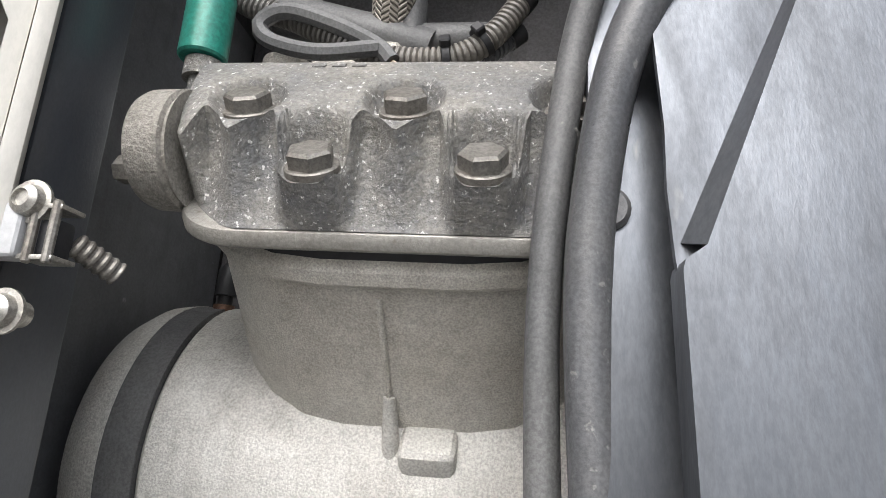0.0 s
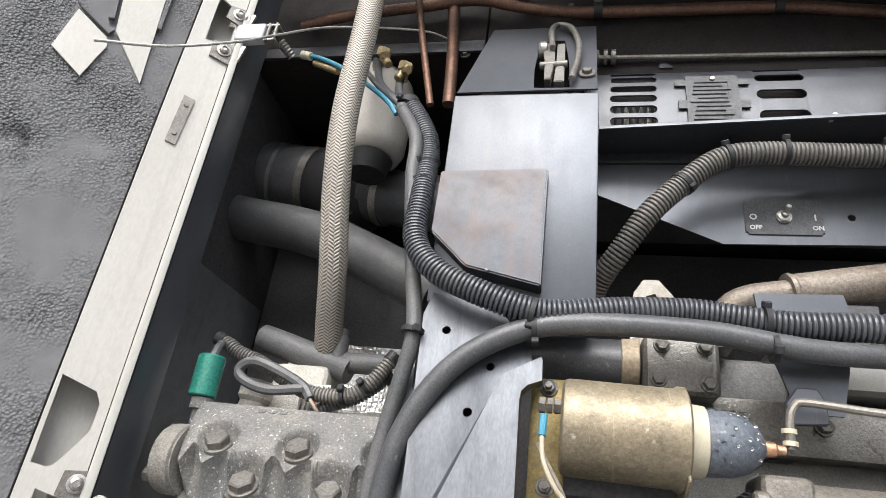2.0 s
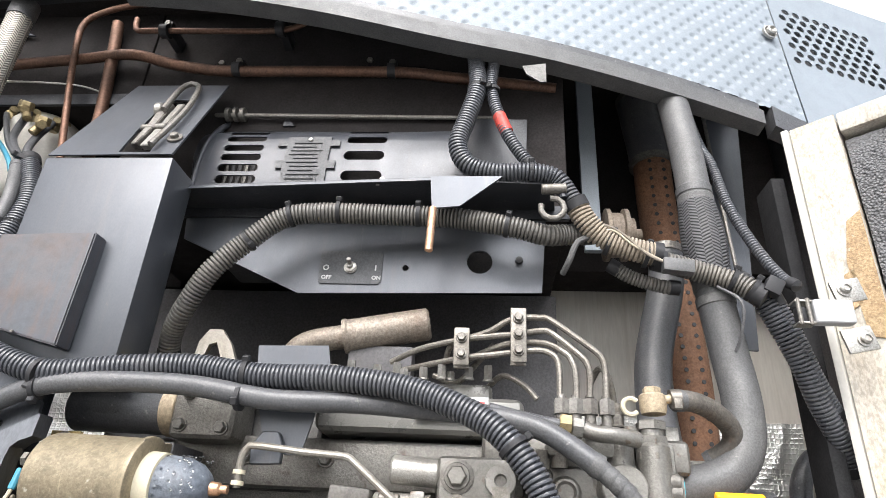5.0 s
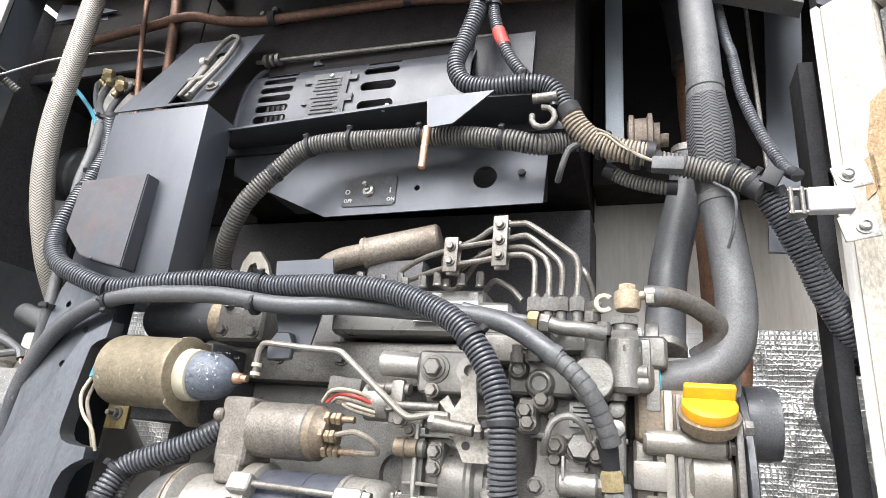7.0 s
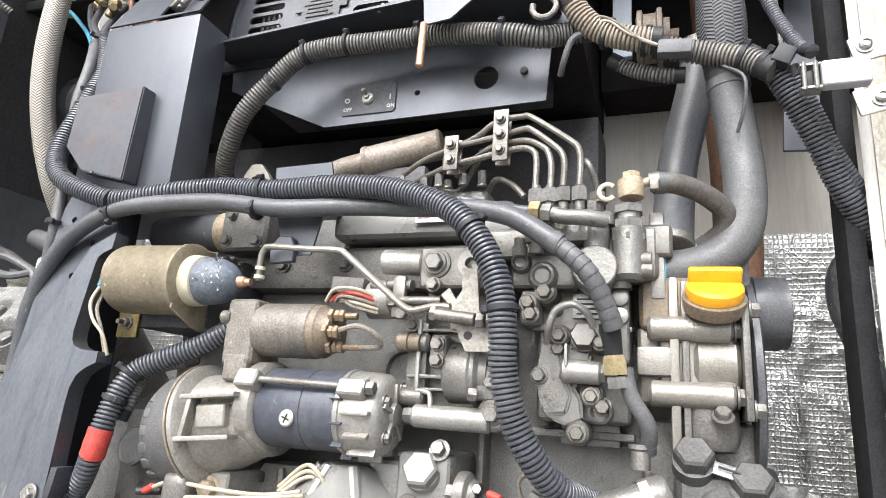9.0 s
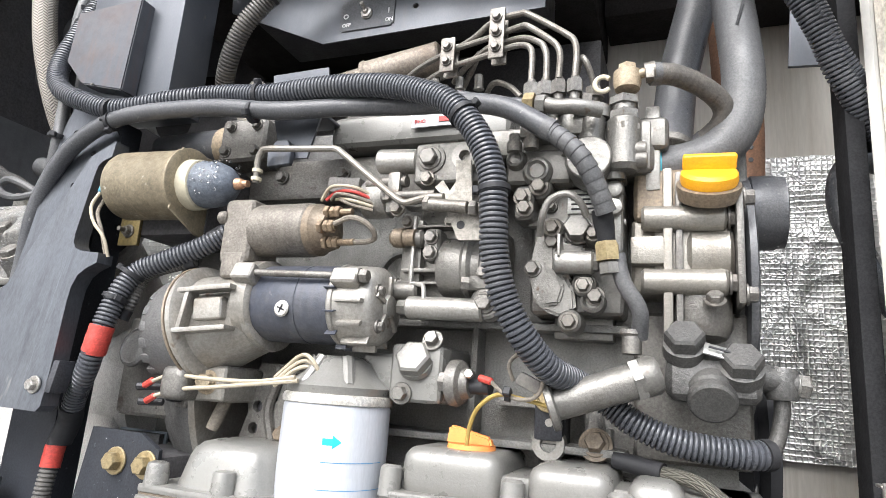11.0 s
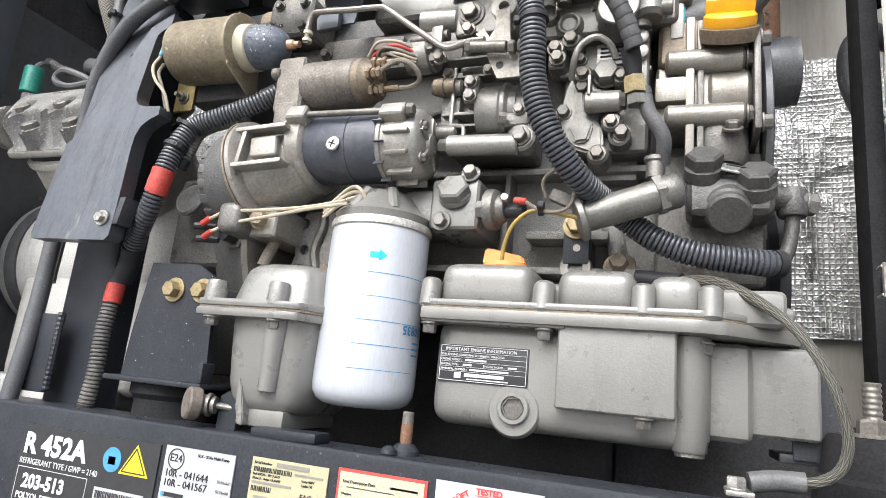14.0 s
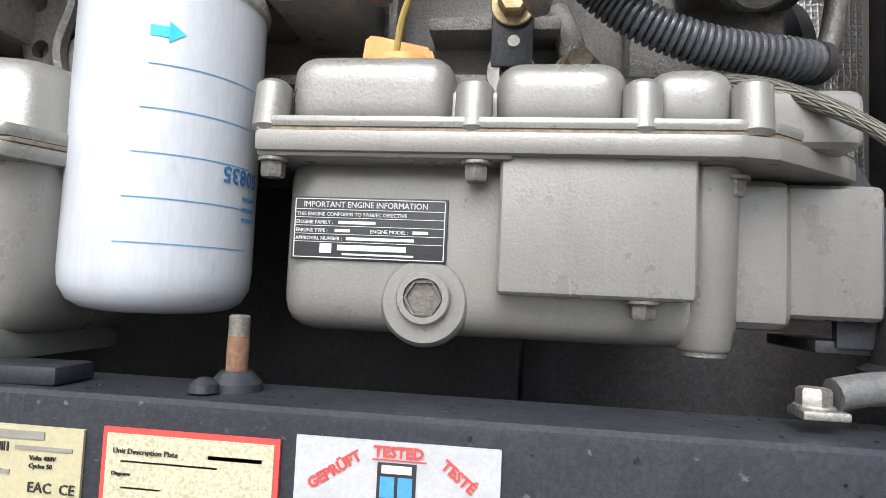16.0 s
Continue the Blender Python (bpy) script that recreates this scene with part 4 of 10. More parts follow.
def dimple_panel():
    """A pale panel of staggered round dimples following the hood's curve."""
    path = [p for p in smooth_path(HOOD_R, 0.0027) if p.x < 1.168]
    nz, dz, z0 = 132, 0.0027, 0.034
    bm = B()
    grid = []
    run = 0.0
    pitch = 0.0300
    for k, p in enumerate(path):
        if k:
            run += (p - path[k - 1]).length
        tng = (path[min(k + 1, len(path) - 1)] - path[max(k - 1, 0)]).normalized()
        nrm = V((tng.y, -tng.x, 0)).normalized()
        col = []
        for j in range(nz):
            z = j * dz
            row = round((z - 0.02) / (pitch * 0.58))
            cz = row * pitch * 0.58 + 0.02
            sh = 0.5 * pitch if row % 2 else 0.0
            cx = round((run - 0.02 - sh) / pitch) * pitch + 0.02 + sh
            r = math.hypot(run - cx, z - cz)
            dep = 0.0030 * max(0.0, 1 - (r / 0.0066) ** 2)
            col.append(bm.verts.new(V((p.x, p.y, p.z + z0 + z)) - nrm * dep + V((0, 0.004 + 0.10 * z, 0))))
        grid.append(col)
    for a, c in zip(grid, grid[1:]):
        for j in range(nz - 1):
            bm.faces.new((a[j], a[j + 1], c[j + 1], c[j]))
    return bm


part("dimpled_panel", dimple_panel(), GREY_PANEL, hood, "pale grey panel pressed with round dimples", sharp=60)

hood_strip([(1.104, 0.442, 2.622), (1.13, 0.453, 2.616), (1.17, 0.469, 2.607)], -0.012, 0.024, -0.006, 0.03, RUBBER, "corner_seal", hood, "black rubber corner seal")
b = B()
plate(b, [(1.176, 2.640), (1.50, 2.60), (1.50, 3.0), (1.176, 3.0)], 0.0, 0.003, [(1.198 + 0.021 * i + (0.0105 if j % 2 else 0), 2.795 + 0.018 * j, 0.0072) for i in range(9) for j in range(8)])
for v in b.verts:
    v.co.y += 0.474 + 0.4 * (v.co.x - 1.158) + 0.10 * (v.co.z - 2.65)
part("perforated_panel", b, GREY_PANEL, hood, "pale grey panel with rows of round holes")
b = B()
box2(b, (1.18, 0.0, 2.70), (1.52, 0.01, 3.0), 0)
for v in b.verts:
    v.co.y += 0.54 + 0.4 * (v.co.x - 1.158)
part("inner_sheet", b, SHADE_DARK, hood)
part("fastener", lathe(B(), (1.146, 0.474, 2.826), (0.35, -1, 0), [(0, 0.013), (0.004, 0.013), (0.0045, 0.011), (0.002, 0.009), (0.009, 0.008), (0.010, 0.006), (0.007, 0.003)], 22), STEEL, hood, "plated quarter turn fastener")

# ---- upper part of the bay: belt guard, ventilated motor, switch bracket ----
def shear(bm, z0, k):
    for v in bm.verts:
        v.co.y += (v.co.z - z0) * k
    return bm


sit(-0.004, -0.002, 0.009)
guard = thing("belt_guard", (0.23, 0.31, 2.20), "dark grey folded sheet belt guard with dust", "belt guard")
b = B()
box2(b, (0.143, 0.293, 2.196), (0.309, 0.352, 2.457), 0.0025, 2)
part("cover", b, PANEL_GREY, guard)
b = B()
prism(b, [(0.145, 2.338), (0.258, 2.342), (0.257, 2.208), (0.183, 2.226), (0.144, 2.264)], lambda a, c: V((a, 0.268 + (c - 2.208) * 0.03, c)), (0, 0.024, 0))
bmesh.ops.bevel(b, geom=list(b.edges), offset=0.0016, segments=2, affect="EDGES")
part("lower_box", b, STAINED_PANEL, guard, "dark grey folded box with rusty edge")
b = B()
outline = [(0.146, 2.459), (0.307, 2.461), (0.3065, 2.645), (0.165, 2.647)]
slot = [(0.235, 2.466), (0.232, 2.517), (0.234, 2.582), (0.246, 2.601), (0.266, 2.599), (0.273, 2.539), (0.276, 2.465)]
def loop_edges(bm, pts, y):
    vs = [bm.verts.new((a, y, c)) for a, c in pts]
    return [bm.edges.new((vs[i], vs[(i + 1) % len(vs)])) for i in range(len(vs))]
es = loop_edges(b, outline, 0.290) + loop_edges(b, slot, 0.290)
bmesh.ops.triangle_fill(b, use_beauty=True, use_dissolve=False, edges=es)
ext = bmesh.ops.extrude_face_region(b, geom=list(b.faces))
bmesh.ops.translate(b, vec=(0, 0.003, 0), verts=[v for v in ext["geom"] if isinstance(v, bmesh.types.BMVert)])
part("sloped_plate", shear(b, 2.457, 0.48), PANEL_GREY, guard, "sloped guard plate with a long slot")
b = B()
hexhead(b, (0.295, 0.3075, 2.496), (0, -1, 0.48), 0.010, 0.005, 0.010)
part("bolt", b, STEEL_DULL, guard, "dusty hex bolt with washer")
b = B()
lathe(b, (0.205, 0.2675, 2.222), (0, -1, 0), [(0, 0.002), (0.0015, 0.0015)], 10)
part("rivet", b, STEEL_DULL, guard)

lever = thing("tension_lever", (0.26, 0.315, 2.50), "weathered bare metal belt tensioner lever in the slot", "lever")
b = prism(B(), [(0.246, 2.479), (0.244, 2.530), (0.239, 2.570), (0.246, 2.586), (0.254, 2.581), (0.256, 2.530), (0.253, 2.479)], lambda a, c: V((a, 0.284, c)), (0, 0.016, 0))
bmesh.ops.bevel(b, geom=list(b.edges), offset=0.0012, segments=2, affect="EDGES")
part("side_plate", shear(b, 2.457, 0.48), STEEL_DULL, lever)
b = prism(B(), [(0.257, 2.478), (0.258, 2.530), (0.257, 2.584), (0.267, 2.586), (0.268, 2.530), (0.269, 2.478)], lambda a, c: V((a, 0.287, c)), (0, 0.012, 0))
bmesh.ops.bevel(b, geom=list(b.edges), offset=0.0012, segments=2, affect="EDGES")
part("arm", shear(b, 2.457, 0.48), ALU, lever, "pale cast lever arm")
part("cam", lathe(B(), (0.234, 0.340, 2.566), (1, 0.1, 0.1), [(0, 0.009), (0.002, 0.011), (0.009, 0.011), (0.011, 0.009)], 22), ALU, lever)
part("pivot", cyl(B(), (0.238, 0.318, 2.520), (0.272, 0.318, 2.522), 0.005, seg=14), STEEL_DULL, lever)
part("hook", tube(B(), [(0.252, 0.329, 2.560), (0.248, 0.357, 2.617), (0.257, 0.366, 2.636), (0.274, 0.360, 2.623), (0.284, 0.335, 2.572), (0.284, 0.312, 2.524), (0.278, 0.288, 2.473)], 0.0040, 10), STEEL_DULL, lever, "bent steel hook")

sit(0.0015, -0.005, 0.0094)
motor = thing("electric_motor", (0.47, 0.46, 2.47), "dark grey electric standby motor with cooling slots", "motor")
MOTOR_ROWS = ((0.3480, 2.4745, 0.0066), (0.3480, 2.4935, 0.0064), (0.3480, 2.5120, 0.0060), (0.3485, 2.5290, 0.0056), (0.3490, 2.5460, 0.0050), (0.3490, 2.5600, 0.0042), (0.3500, 2.5715, 0.0030))
slots = [(x, z, r, 0.0285 - r) for x, z, r in MOTOR_ROWS]
slots += [(0.5200, 2.4805, 0.0085, 0.0195), (0.5200, 2.5150, 0.0080, 0.0200), (0.5210, 2.5435, 0.0060, 0.0220), (0.5210, 2.5620, 0.0034, 0.0240)]


def drum(bm, off=0.0):
    """Bends a flat sheet over the motor's round body."""
    for v in bm.verts:
        d = v.co.z - 2.463
        v.co.y += 0.3735 + off + 1.2 * d * d + 20 * max(0.0, d - 0.085) ** 2
    return bm


b = B()
plate(b, [(0.288, 2.458), (0.298, 2.458), (0.655, 2.458), (0.657, 2.500), (0.657, 2.540), (0.658, 2.570), (0.658, 2.585), (0.659, 2.597), (0.300, 2.597), (0.295, 2.585), (0.291, 2.560), (0.288, 2.530), (0.288, 2.500)], 0.0, 0.003, slots)
part("slotted_cover", drum(b), MOTOR_BLACK, motor, "dark grey cover with rows of slots", sharp=24)
b = B()
tube(b, [(0.290, 0.3755, 2.460), (0.290, 0.377, 2.50), (0.292, 0.383, 2.54), (0.297, 0.398, 2.575), (0.301, 0.414, 2.596)], 0.0045, 10)
part("end_ring", b, MOTOR_BLACK, motor)
part("inner_frame", box2(B(), (0.296, 0.428, 2.464), (0.745, 0.55, 2.586), 0.004), SHADE_DARK, motor)
for k in range(9):
    x = 0.312 + 0.0095 * k
    part("winding", tube(B(), [(x, 0.416, 2.468), (x + 0.002, 0.412, 2.51), (x, 0.418, 2.55)], 0.0040, 8), STEEL_DULL if k % 3 == 0 else SHADE_DARK, motor)
b = B()
plate(b, [(0.411, 2.459), (0.472, 2.459), (0.472, 2.491), (0.483, 2.491), (0.483, 2.504), (0.472, 2.504), (0.472, 2.530), (0.485, 2.530), (0.485, 2.540), (0.472, 2.540), (0.472, 2.547), (0.411, 2.547), (0.411, 2.540), (0.398, 2.540), (0.398, 2.530), (0.411, 2.530), (0.411, 2.504), (0.401, 2.504), (0.401, 2.491), (0.411, 2.491)], 0.0, 0.002)
name_plate = part("name_plate", drum(b, -0.0035), surf("grey name plate", (0.085, 0.086, 0.09), (0.062, 0.063, 0.066), 0.45, 0.1, 30, 400, 0.1), motor, "worn grey name plate with unreadable rows")
for r in range(11):
    part("print_bar", drum(box(B(), (0.441 - 0.004 * (r % 2), -0.0042, 2.4665 + 0.0068 * r), (0.034 + 0.005 * (r % 3), 0.0012, 0.0014), 0)), INK_DIM, name_plate)
for x in (0.452, 0.460):
    part("print_rule", drum(box(B(), (x, -0.0042, 2.500), (0.0006, 0.0012, 0.07), 0)), INK_DIM, name_plate)
for z in (2.464, 2.5405):
    part("plate_screw", lathe(B(), (0.443, 0.3690 + 1.2 * (z - 2.463) ** 2, z), (0, -1, 0.1), [(0, 0.0032), (0.0016, 0.0026)], 12), STEEL, name_plate)
b = B()
plate(b, [(0.652, 2.470), (0.738, 2.480), (0.742, 2.590), (0.655, 2.592)], 0.398, 0.006)
part("end_cover", b, PANEL_BLACK, motor)
b = B()
lathe(b, (0.284, 0.45, 2.53), (-1, 0, 0), [(0, 0.062), (0.012, 0.060), (0.018, 0.05), (0.018, 0.02)], 32)
part("end_bell", b, PANEL_BLACK, motor)
b = B()
prism(b, [(0.385, 2.588), (0.403, 2.588), (0.388, 2.606)], lambda a, c: V((a, 0.407, c)), (0, 0.004, 0))
part("lug", b, PANEL_BLACK, motor)
b = B()
cyl(b, (0.282, 0.400, 2.603), (0.70, 0.405, 2.598), 0.0035, seg=10)
part("through_bolt", b, STEEL_DULL, motor)
b = B()
for x, w in ((0.300, 0.006), (0.312, 0.005), (0.322, 0.006)):
    lathe(b, (x, 0.400, 2.603), (1, 0, 0), [(0, 0.0105), (w, 0.0105)], 14)
part("bolt_end", b, STEEL_DULL, motor)
part("support", box2(B(), (0.30, 0.44, 2.40), (0.74, 0.56, 2.463), 0.003), SHADE_DARK, motor)

sit(0.0034, 0.0, 0.0084)
switch_bracket = thing("switch_bracket", (0.52, 0.40, 2.33), "grey painted sheet bracket carrying an on off switch", "bracket")
b = B()
plate(b, [(0.272, 2.445), (0.277, 2.402), (0.446, 2.326), (0.756, 2.332), (0.764, 2.446)], 0.402, 0.003, [(0.678, 2.373, 0.0165), (0.583, 2.363, 0.0042), (0.728, 2.375, 0.003)])
part("web", b, PANEL_GREY, switch_bracket)
b = B()
prism(b, [(0.270, 0.345), (0.62, 0.322), (0.768, 0.334), (0.775, 0.404), (0.268, 0.404)], lambda a, c: V((a, c, 2.4465)), (0, 0, 0.003))
part("ledge", b, PANEL_BLACK, switch_bracket)
b = B()
prism(b, [(0.268, 2.447), (0.62, 2.4475), (0.62, 2.444), (0.268, 2.4435)], lambda a, c: V((a, 0.345 - (a - 0.27) * 0.065, c)), (0, -0.0025, 0))
part("lip", b, PANEL_GREY, switch_bracket)
b = B()
prism(b, [(0.618, 2.448), (0.706, 2.449), (0.655, 2.407), (0.622, 2.404)], lambda a, c: V((a, 0.318, c)), (0, 0.003, 0))
part("gusset", b, PANEL_GREY, switch_bracket, "pale triangular gusset")
for x, z in ((0.55, 2.4485), (0.555, 2.4540), (0.585, 2.4500)):
    part("bolt", hexhead(B(), (x, 0.336, z), (0, -1, 0), 0.006, 0.003), STEEL, switch_bracket)
b = B()
lathe(b, (0.728, 0.401, 2.375), (0, -1, 0), [(0, 0.005), (0.004, 0.0045)], 12)
part("screw", b, INK, switch_bracket)
b = B()
plate(b, [(0.471, 2.339), (0.553, 2.339), (0.553, 2.385), (0.471, 2.385)], 0.400, 0.0012)
bmesh.ops.bevel(b, geom=[e for e in b.edges if abs(e.verts[0].co.y - e.verts[1].co.y) > 0.0005], offset=0.003, segments=2, affect="EDGES")
dial = part("switch_plate", b, surf("grey switch plate", (0.085, 0.088, 0.095), (0.075, 0.077, 0.083), 0.5, 0.0, 20, 500, 0.02), switch_bracket, "grey printed switch plate")
text("off_word", "OFF", (0.475, 0.3995, 2.345), 0.0075, INK_WHITE, dial, bold=0.0002)
text("on_word", "ON", (0.5405, 0.3995, 2.345), 0.0075, INK_WHITE, dial, bold=0.0002)
text("off_sign", "O", (0.4755, 0.3995, 2.3575), 0.0105, INK_WHITE, dial, bold=0.0003)
text("on_sign", "I", (0.5435, 0.3995, 2.3575), 0.0105, INK_WHITE, dial, bold=0.0003)
b = B()
hexhead(b, (0.512, 0.3995, 2.361), (0, -1, 0), 0.0135, 0.003, 0.0085)
nut = part("switch_nut", b, STEEL, switch_bracket, "plated hex nut")
b = B()
lathe(b, (0.512, 0.397, 2.361), (0.05, -1, 0.25), [(0, 0.0042), (0.006, 0.0040), (0.007, 0.0022), (0.014, 0.0032), (0.017, 0.0026)], 14)
part("toggle", b, STEEL, switch_bracket, "chrome toggle")

b = B()
cyl(b, (0.624, 0.313, 2.402), (0.622, 0.314, 2.345), 0.0048, seg=14)
solid("copper_stub", b, COPPER_NEW, "short brazed copper tube end under the bracket", "pipe")
b = B()
tube(b, [(0.768, 0.333, 2.445), (0.776, 0.331, 2.438), (0.778, 0.33, 2.425)], 0.005, 10)
hook = thing("hanger", (0.768, 0.333, 2.41), "steel clevis pin and ring hanger on the bracket", "hanger")
part("arm", b, PANEL_BLACK, hook)
b = B()
tube(b, [(0.765 + 0.014 * math.cos(a), 0.331, 2.412 + 0.014 * math.sin(a)) for a in [math.radians(-200 + 25 * i) for i in range(13)]], 0.0038, 10)
part("ring", b, STEEL_DULL, hook)
part("pin", cyl(B(), (0.752, 0.327, 2.436), (0.782, 0.327, 2.437), 0.0065, seg=16), STEEL_DULL, hook)

sit(-0.004, 0.004, 0.010)
# ---- back of the upper bay: copper pipes, tank, ducts ----
def pipe(name, pts, r, material, label, category="pipe", step=0.008, seg=12, group=""):
    return solid(name, tube(B(), pts, r, seg, step), material, label, category, group)


pipe("copper_pipe", [(-0.142, 0.385, 2.680), (-0.10, 0.382, 2.690), (-0.05, 0.380, 2.696), (0.06, 0.380, 2.706), (0.108, 0.380, 2.713), (0.150, 0.380, 2.710), (0.194, 0.380, 2.695), (0.25, 0.382, 2.684), (0.311, 0.384, 2.680), (0.546, 0.392, 2.682), (0.64, 0.395, 2.672), (0.79, 0.402, 2.655)], 0.0085, COPPER, "long dull copper refrigerant pipe along the back", group="copper pipes")
pipe("copper_pipe", [(0.090, 0.368, 2.508), (0.059, 0.368, 2.646), (0.043, 0.368, 2.731), (0.042, 0.368, 2.765), (0.055, 0.368, 2.784), (0.095, 0.368, 2.802), (0.149, 0.370, 2.812), (0.213, 0.372, 2.812), (0.303, 0.374, 2.810)], 0.005, COPPER, "bent copper pipe rising on the dark sheet", group="copper pipes")
pipe("copper_pipe", [(0.108, 0.395, 2.53), (0.104, 0.392, 2.62), (0.096, 0.385, 2.72), (0.090, 0.380, 2.78)], 0.009, COPPER, "upright dull copper pipe on the dark sheet", group="copper pipes")
pipe("copper_pipe", [(0.135, 0.362, 2.770), (0.140, 0.360, 2.748), (0.152, 0.356, 2.738), (0.177, 0.354, 2.736), (0.353, 0.352, 2.729), (0.393, 0.352, 2.733), (0.415, 0.352, 2.746), (0.42, 0.352, 2.765)], 0.0045, COPPER, "thin copper pipe loop under the hood", group="copper pipes")
for x, y, z in ((0.309, 0.378, 2.682), (0.546, 0.386, 2.683), (0.195, 0.350, 2.734), (0.379, 0.346, 2.730)):
    t = thing("pipe_clip", (x, y, z), "black rubber pipe clip with bolt on the back sheet", "clip", "pipe clips")
    b = B()
    lathe(b, (x - 0.006, y + 0.004, z), (1, 0, 0), [(0, 0.0115), (0.012, 0.0115)], 14)
    part("band", b, BLACK_PLASTIC, t)
    part("foot", box2(B(), (x - 0.006, y + 0.005, z), (x + 0.006, y + 0.05, z + 0.022), 0.001), BLACK_PLASTIC, t)
    part("bolt", hexhead(B(), (x, y + 0.006, z + 0.0165), (0, -1, 0), 0.009, 0.005), STEEL_DULL, t)
for x, y, z in ((0.508, 0.404, 2.713), (0.271, 0.404, 2.711), (0.12, 0.404, 2.63)):
    solid("sheet_bolt", hexhead(B(), (x, y, z), (0, -1, 0), 0.009, 0.005, 0.008), STEEL_DULL, "dull hex bolt in the dark back sheet", "bolt", "sheet bolts")
b = B()
prism(b, [(-0.226, 2.772), (-0.085, 2.760), (-0.090, 2.786), (-0.226, 2.812)], lambda a, c: V((a, 0.400, c)), (0, 0.003, 0))
solid("side_sheet", b, PANEL_GREY, "blue grey sheet reflecting the sky under the hood", "panel")
solid("bay_tab", prism(B(), [(0.738, 2.634), (0.770, 2.638), (0.770, 2.606), (0.762, 2.606), (0.744, 2.620)], lambda a, c: V((a, 0.330, c)), (0, 0.003, 0)), LIFT_DARK, "small grey sheet tab under the hood seal", "tab")
b = B()
box2(b, (0.835, 0.50, 2.44), (0.861, 0.512, 2.83), 0.002)
solid("upright_strip", b, GREY_PANEL, "grey upright sheet strip behind the hoses", "frame", kind="structure")

tank = thing("fluid_tank", (0.01, 0.43, 2.45), "milky plastic fluid tank with brass fittings", "tank")
b = B()
lathe(b, (-0.020, 0.455, 2.476), (-0.05, 0, 1), [(0, 0.034), (0.006, 0.046), (0.02, 0.054), (0.10, 0.060), (0.135, 0.057), (0.150, 0.048), (0.156, 0.02)], 36)
part("body", b, CREAM_TANK, tank)
part("base", lathe(B(), (-0.016, 0.450, 2.448), (0, 0, 1), [(0, 0.028), (0.026, 0.036), (0.032, 0.03)], 24), BLACK_PLASTIC, tank)
for p in ((-0.013, 0.405, 2.612), (0.031, 0.400, 2.592), (-0.052, 0.405, 2.618), (0.012, 0.44, 2.615)):
    b = B()
    hexhead(b, (p[0], p[1], p[2] - 0.012), (0.1, -0.2, 1), 0.015, 0.014)
    lathe(b, p, (0.6, -0.5, 0.2), [(0, 0.006), (0.013, 0.006)], 12)
    part("fitting", b, BRASS, tank, "brass elbow fitting")
pipe("air_tube", [(-0.106, 0.360, 2.597), (-0.085, 0.358, 2.590), (-0.056, 0.355, 2.574), (-0.028, 0.350, 2.554), (0.001, 0.345, 2.529), (0.025, 0.340, 2.507), (0.046, 0.335, 2.484), (0.058, 0.332, 2.465)], 0.0034, BLUE_TUBE, "thin blue plastic air tube with a white end", "tube", 0.006, 10)
orange_end = thing("tube_fitting", (-0.10, 0.36, 2.597), "small brass push fitting on the blue air tube", "fitting")
part("sleeve", cyl(B(), (-0.115, 0.361, 2.600), (-0.098, 0.359, 2.594), 0.0062, seg=14, bev=0.001), CREAM, orange_end, "cream plastic collar")
part("side_stem", cyl(B(), (-0.095, 0.366, 2.588), (-0.052, 0.362, 2.566), 0.0050, seg=12, bev=0.001), BRASS, orange_end)
for p, q in (((0.011, 0.362, 2.592), (0.024, 0.358, 2.572)), ((0.047, 0.362, 2.564), (0.040, 0.358, 2.546))):
    t = thing("brass_elbow", p, "bright brass elbow fitting above the fluid tank", "fitting", "brass elbows")
    part("hex", hexhead(B(), p, (0.3, -0.4, 1), 0.018, 0.012), BRASS, t)
    part("stem", cyl(B(), p, q, 0.006, seg=14, bev=0.001), BRASS, t)
    part("back_hex", hexhead(B(), V(p) + V((0.003, -0.006, -0.004)), (0.8, -0.5, -0.4), 0.013, 0.008), BRASS, t)
pipe("feed_hose", [(-0.013, 0.395, 2.615), (0.002, 0.375, 2.58), (0.022, 0.352, 2.53), (0.066, 0.338, 2.480)], 0.0055, RUBBER, "black rubber feed hose from a brass fitting", "hose", group="feed hoses")
pipe("feed_hose", [(0.036, 0.390, 2.588), (0.040, 0.370, 2.55), (0.052, 0.350, 2.51), (0.076, 0.338, 2.478)], 0.0055, RUBBER, "black rubber feed hose from a brass fitting", "hose", group="feed hoses")
pipe("feed_hose", [(-0.05, 0.395, 2.61), (-0.02, 0.37, 2.58), (0.02, 0.348, 2.525), (0.058, 0.338, 2.485)], 0.004, RUBBER, "thin black rubber hose from a brass fitting", "hose", group="feed hoses")

duct = thing("intake_duct", (-0.2, 0.565, 2.48), "large black ribbed air intake duct with clamps", "duct")
b = B()
lathe(b, (-0.44, 0.565, 2.545), (1, 0, -0.16), [(0, 0.058), (0.10, 0.058), (0.12, 0.064), (0.19, 0.066), (0.20, 0.062), (0.21, 0.066), (0.235, 0.066), (0.24, 0.062), (0.25, 0.066), (0.29, 0.066)], 36)
part("hose", b, RUBBER, duct)
part("clamp_band", lathe(B(), (-0.155, 0.565, 2.4994), (1, 0, -0.16), [(0, 0.0675), (0.014, 0.0675)], 36), STEEL_DULL, duct)
b = B()
lathe(b, (-0.14, 0.565, 2.497), (1, 0, -0.16), [(0, 0.067), (0.03, 0.075), (0.06, 0.075), (0.07, 0.062), (0.10, 0.062), (0.11, 0.05)], 36)
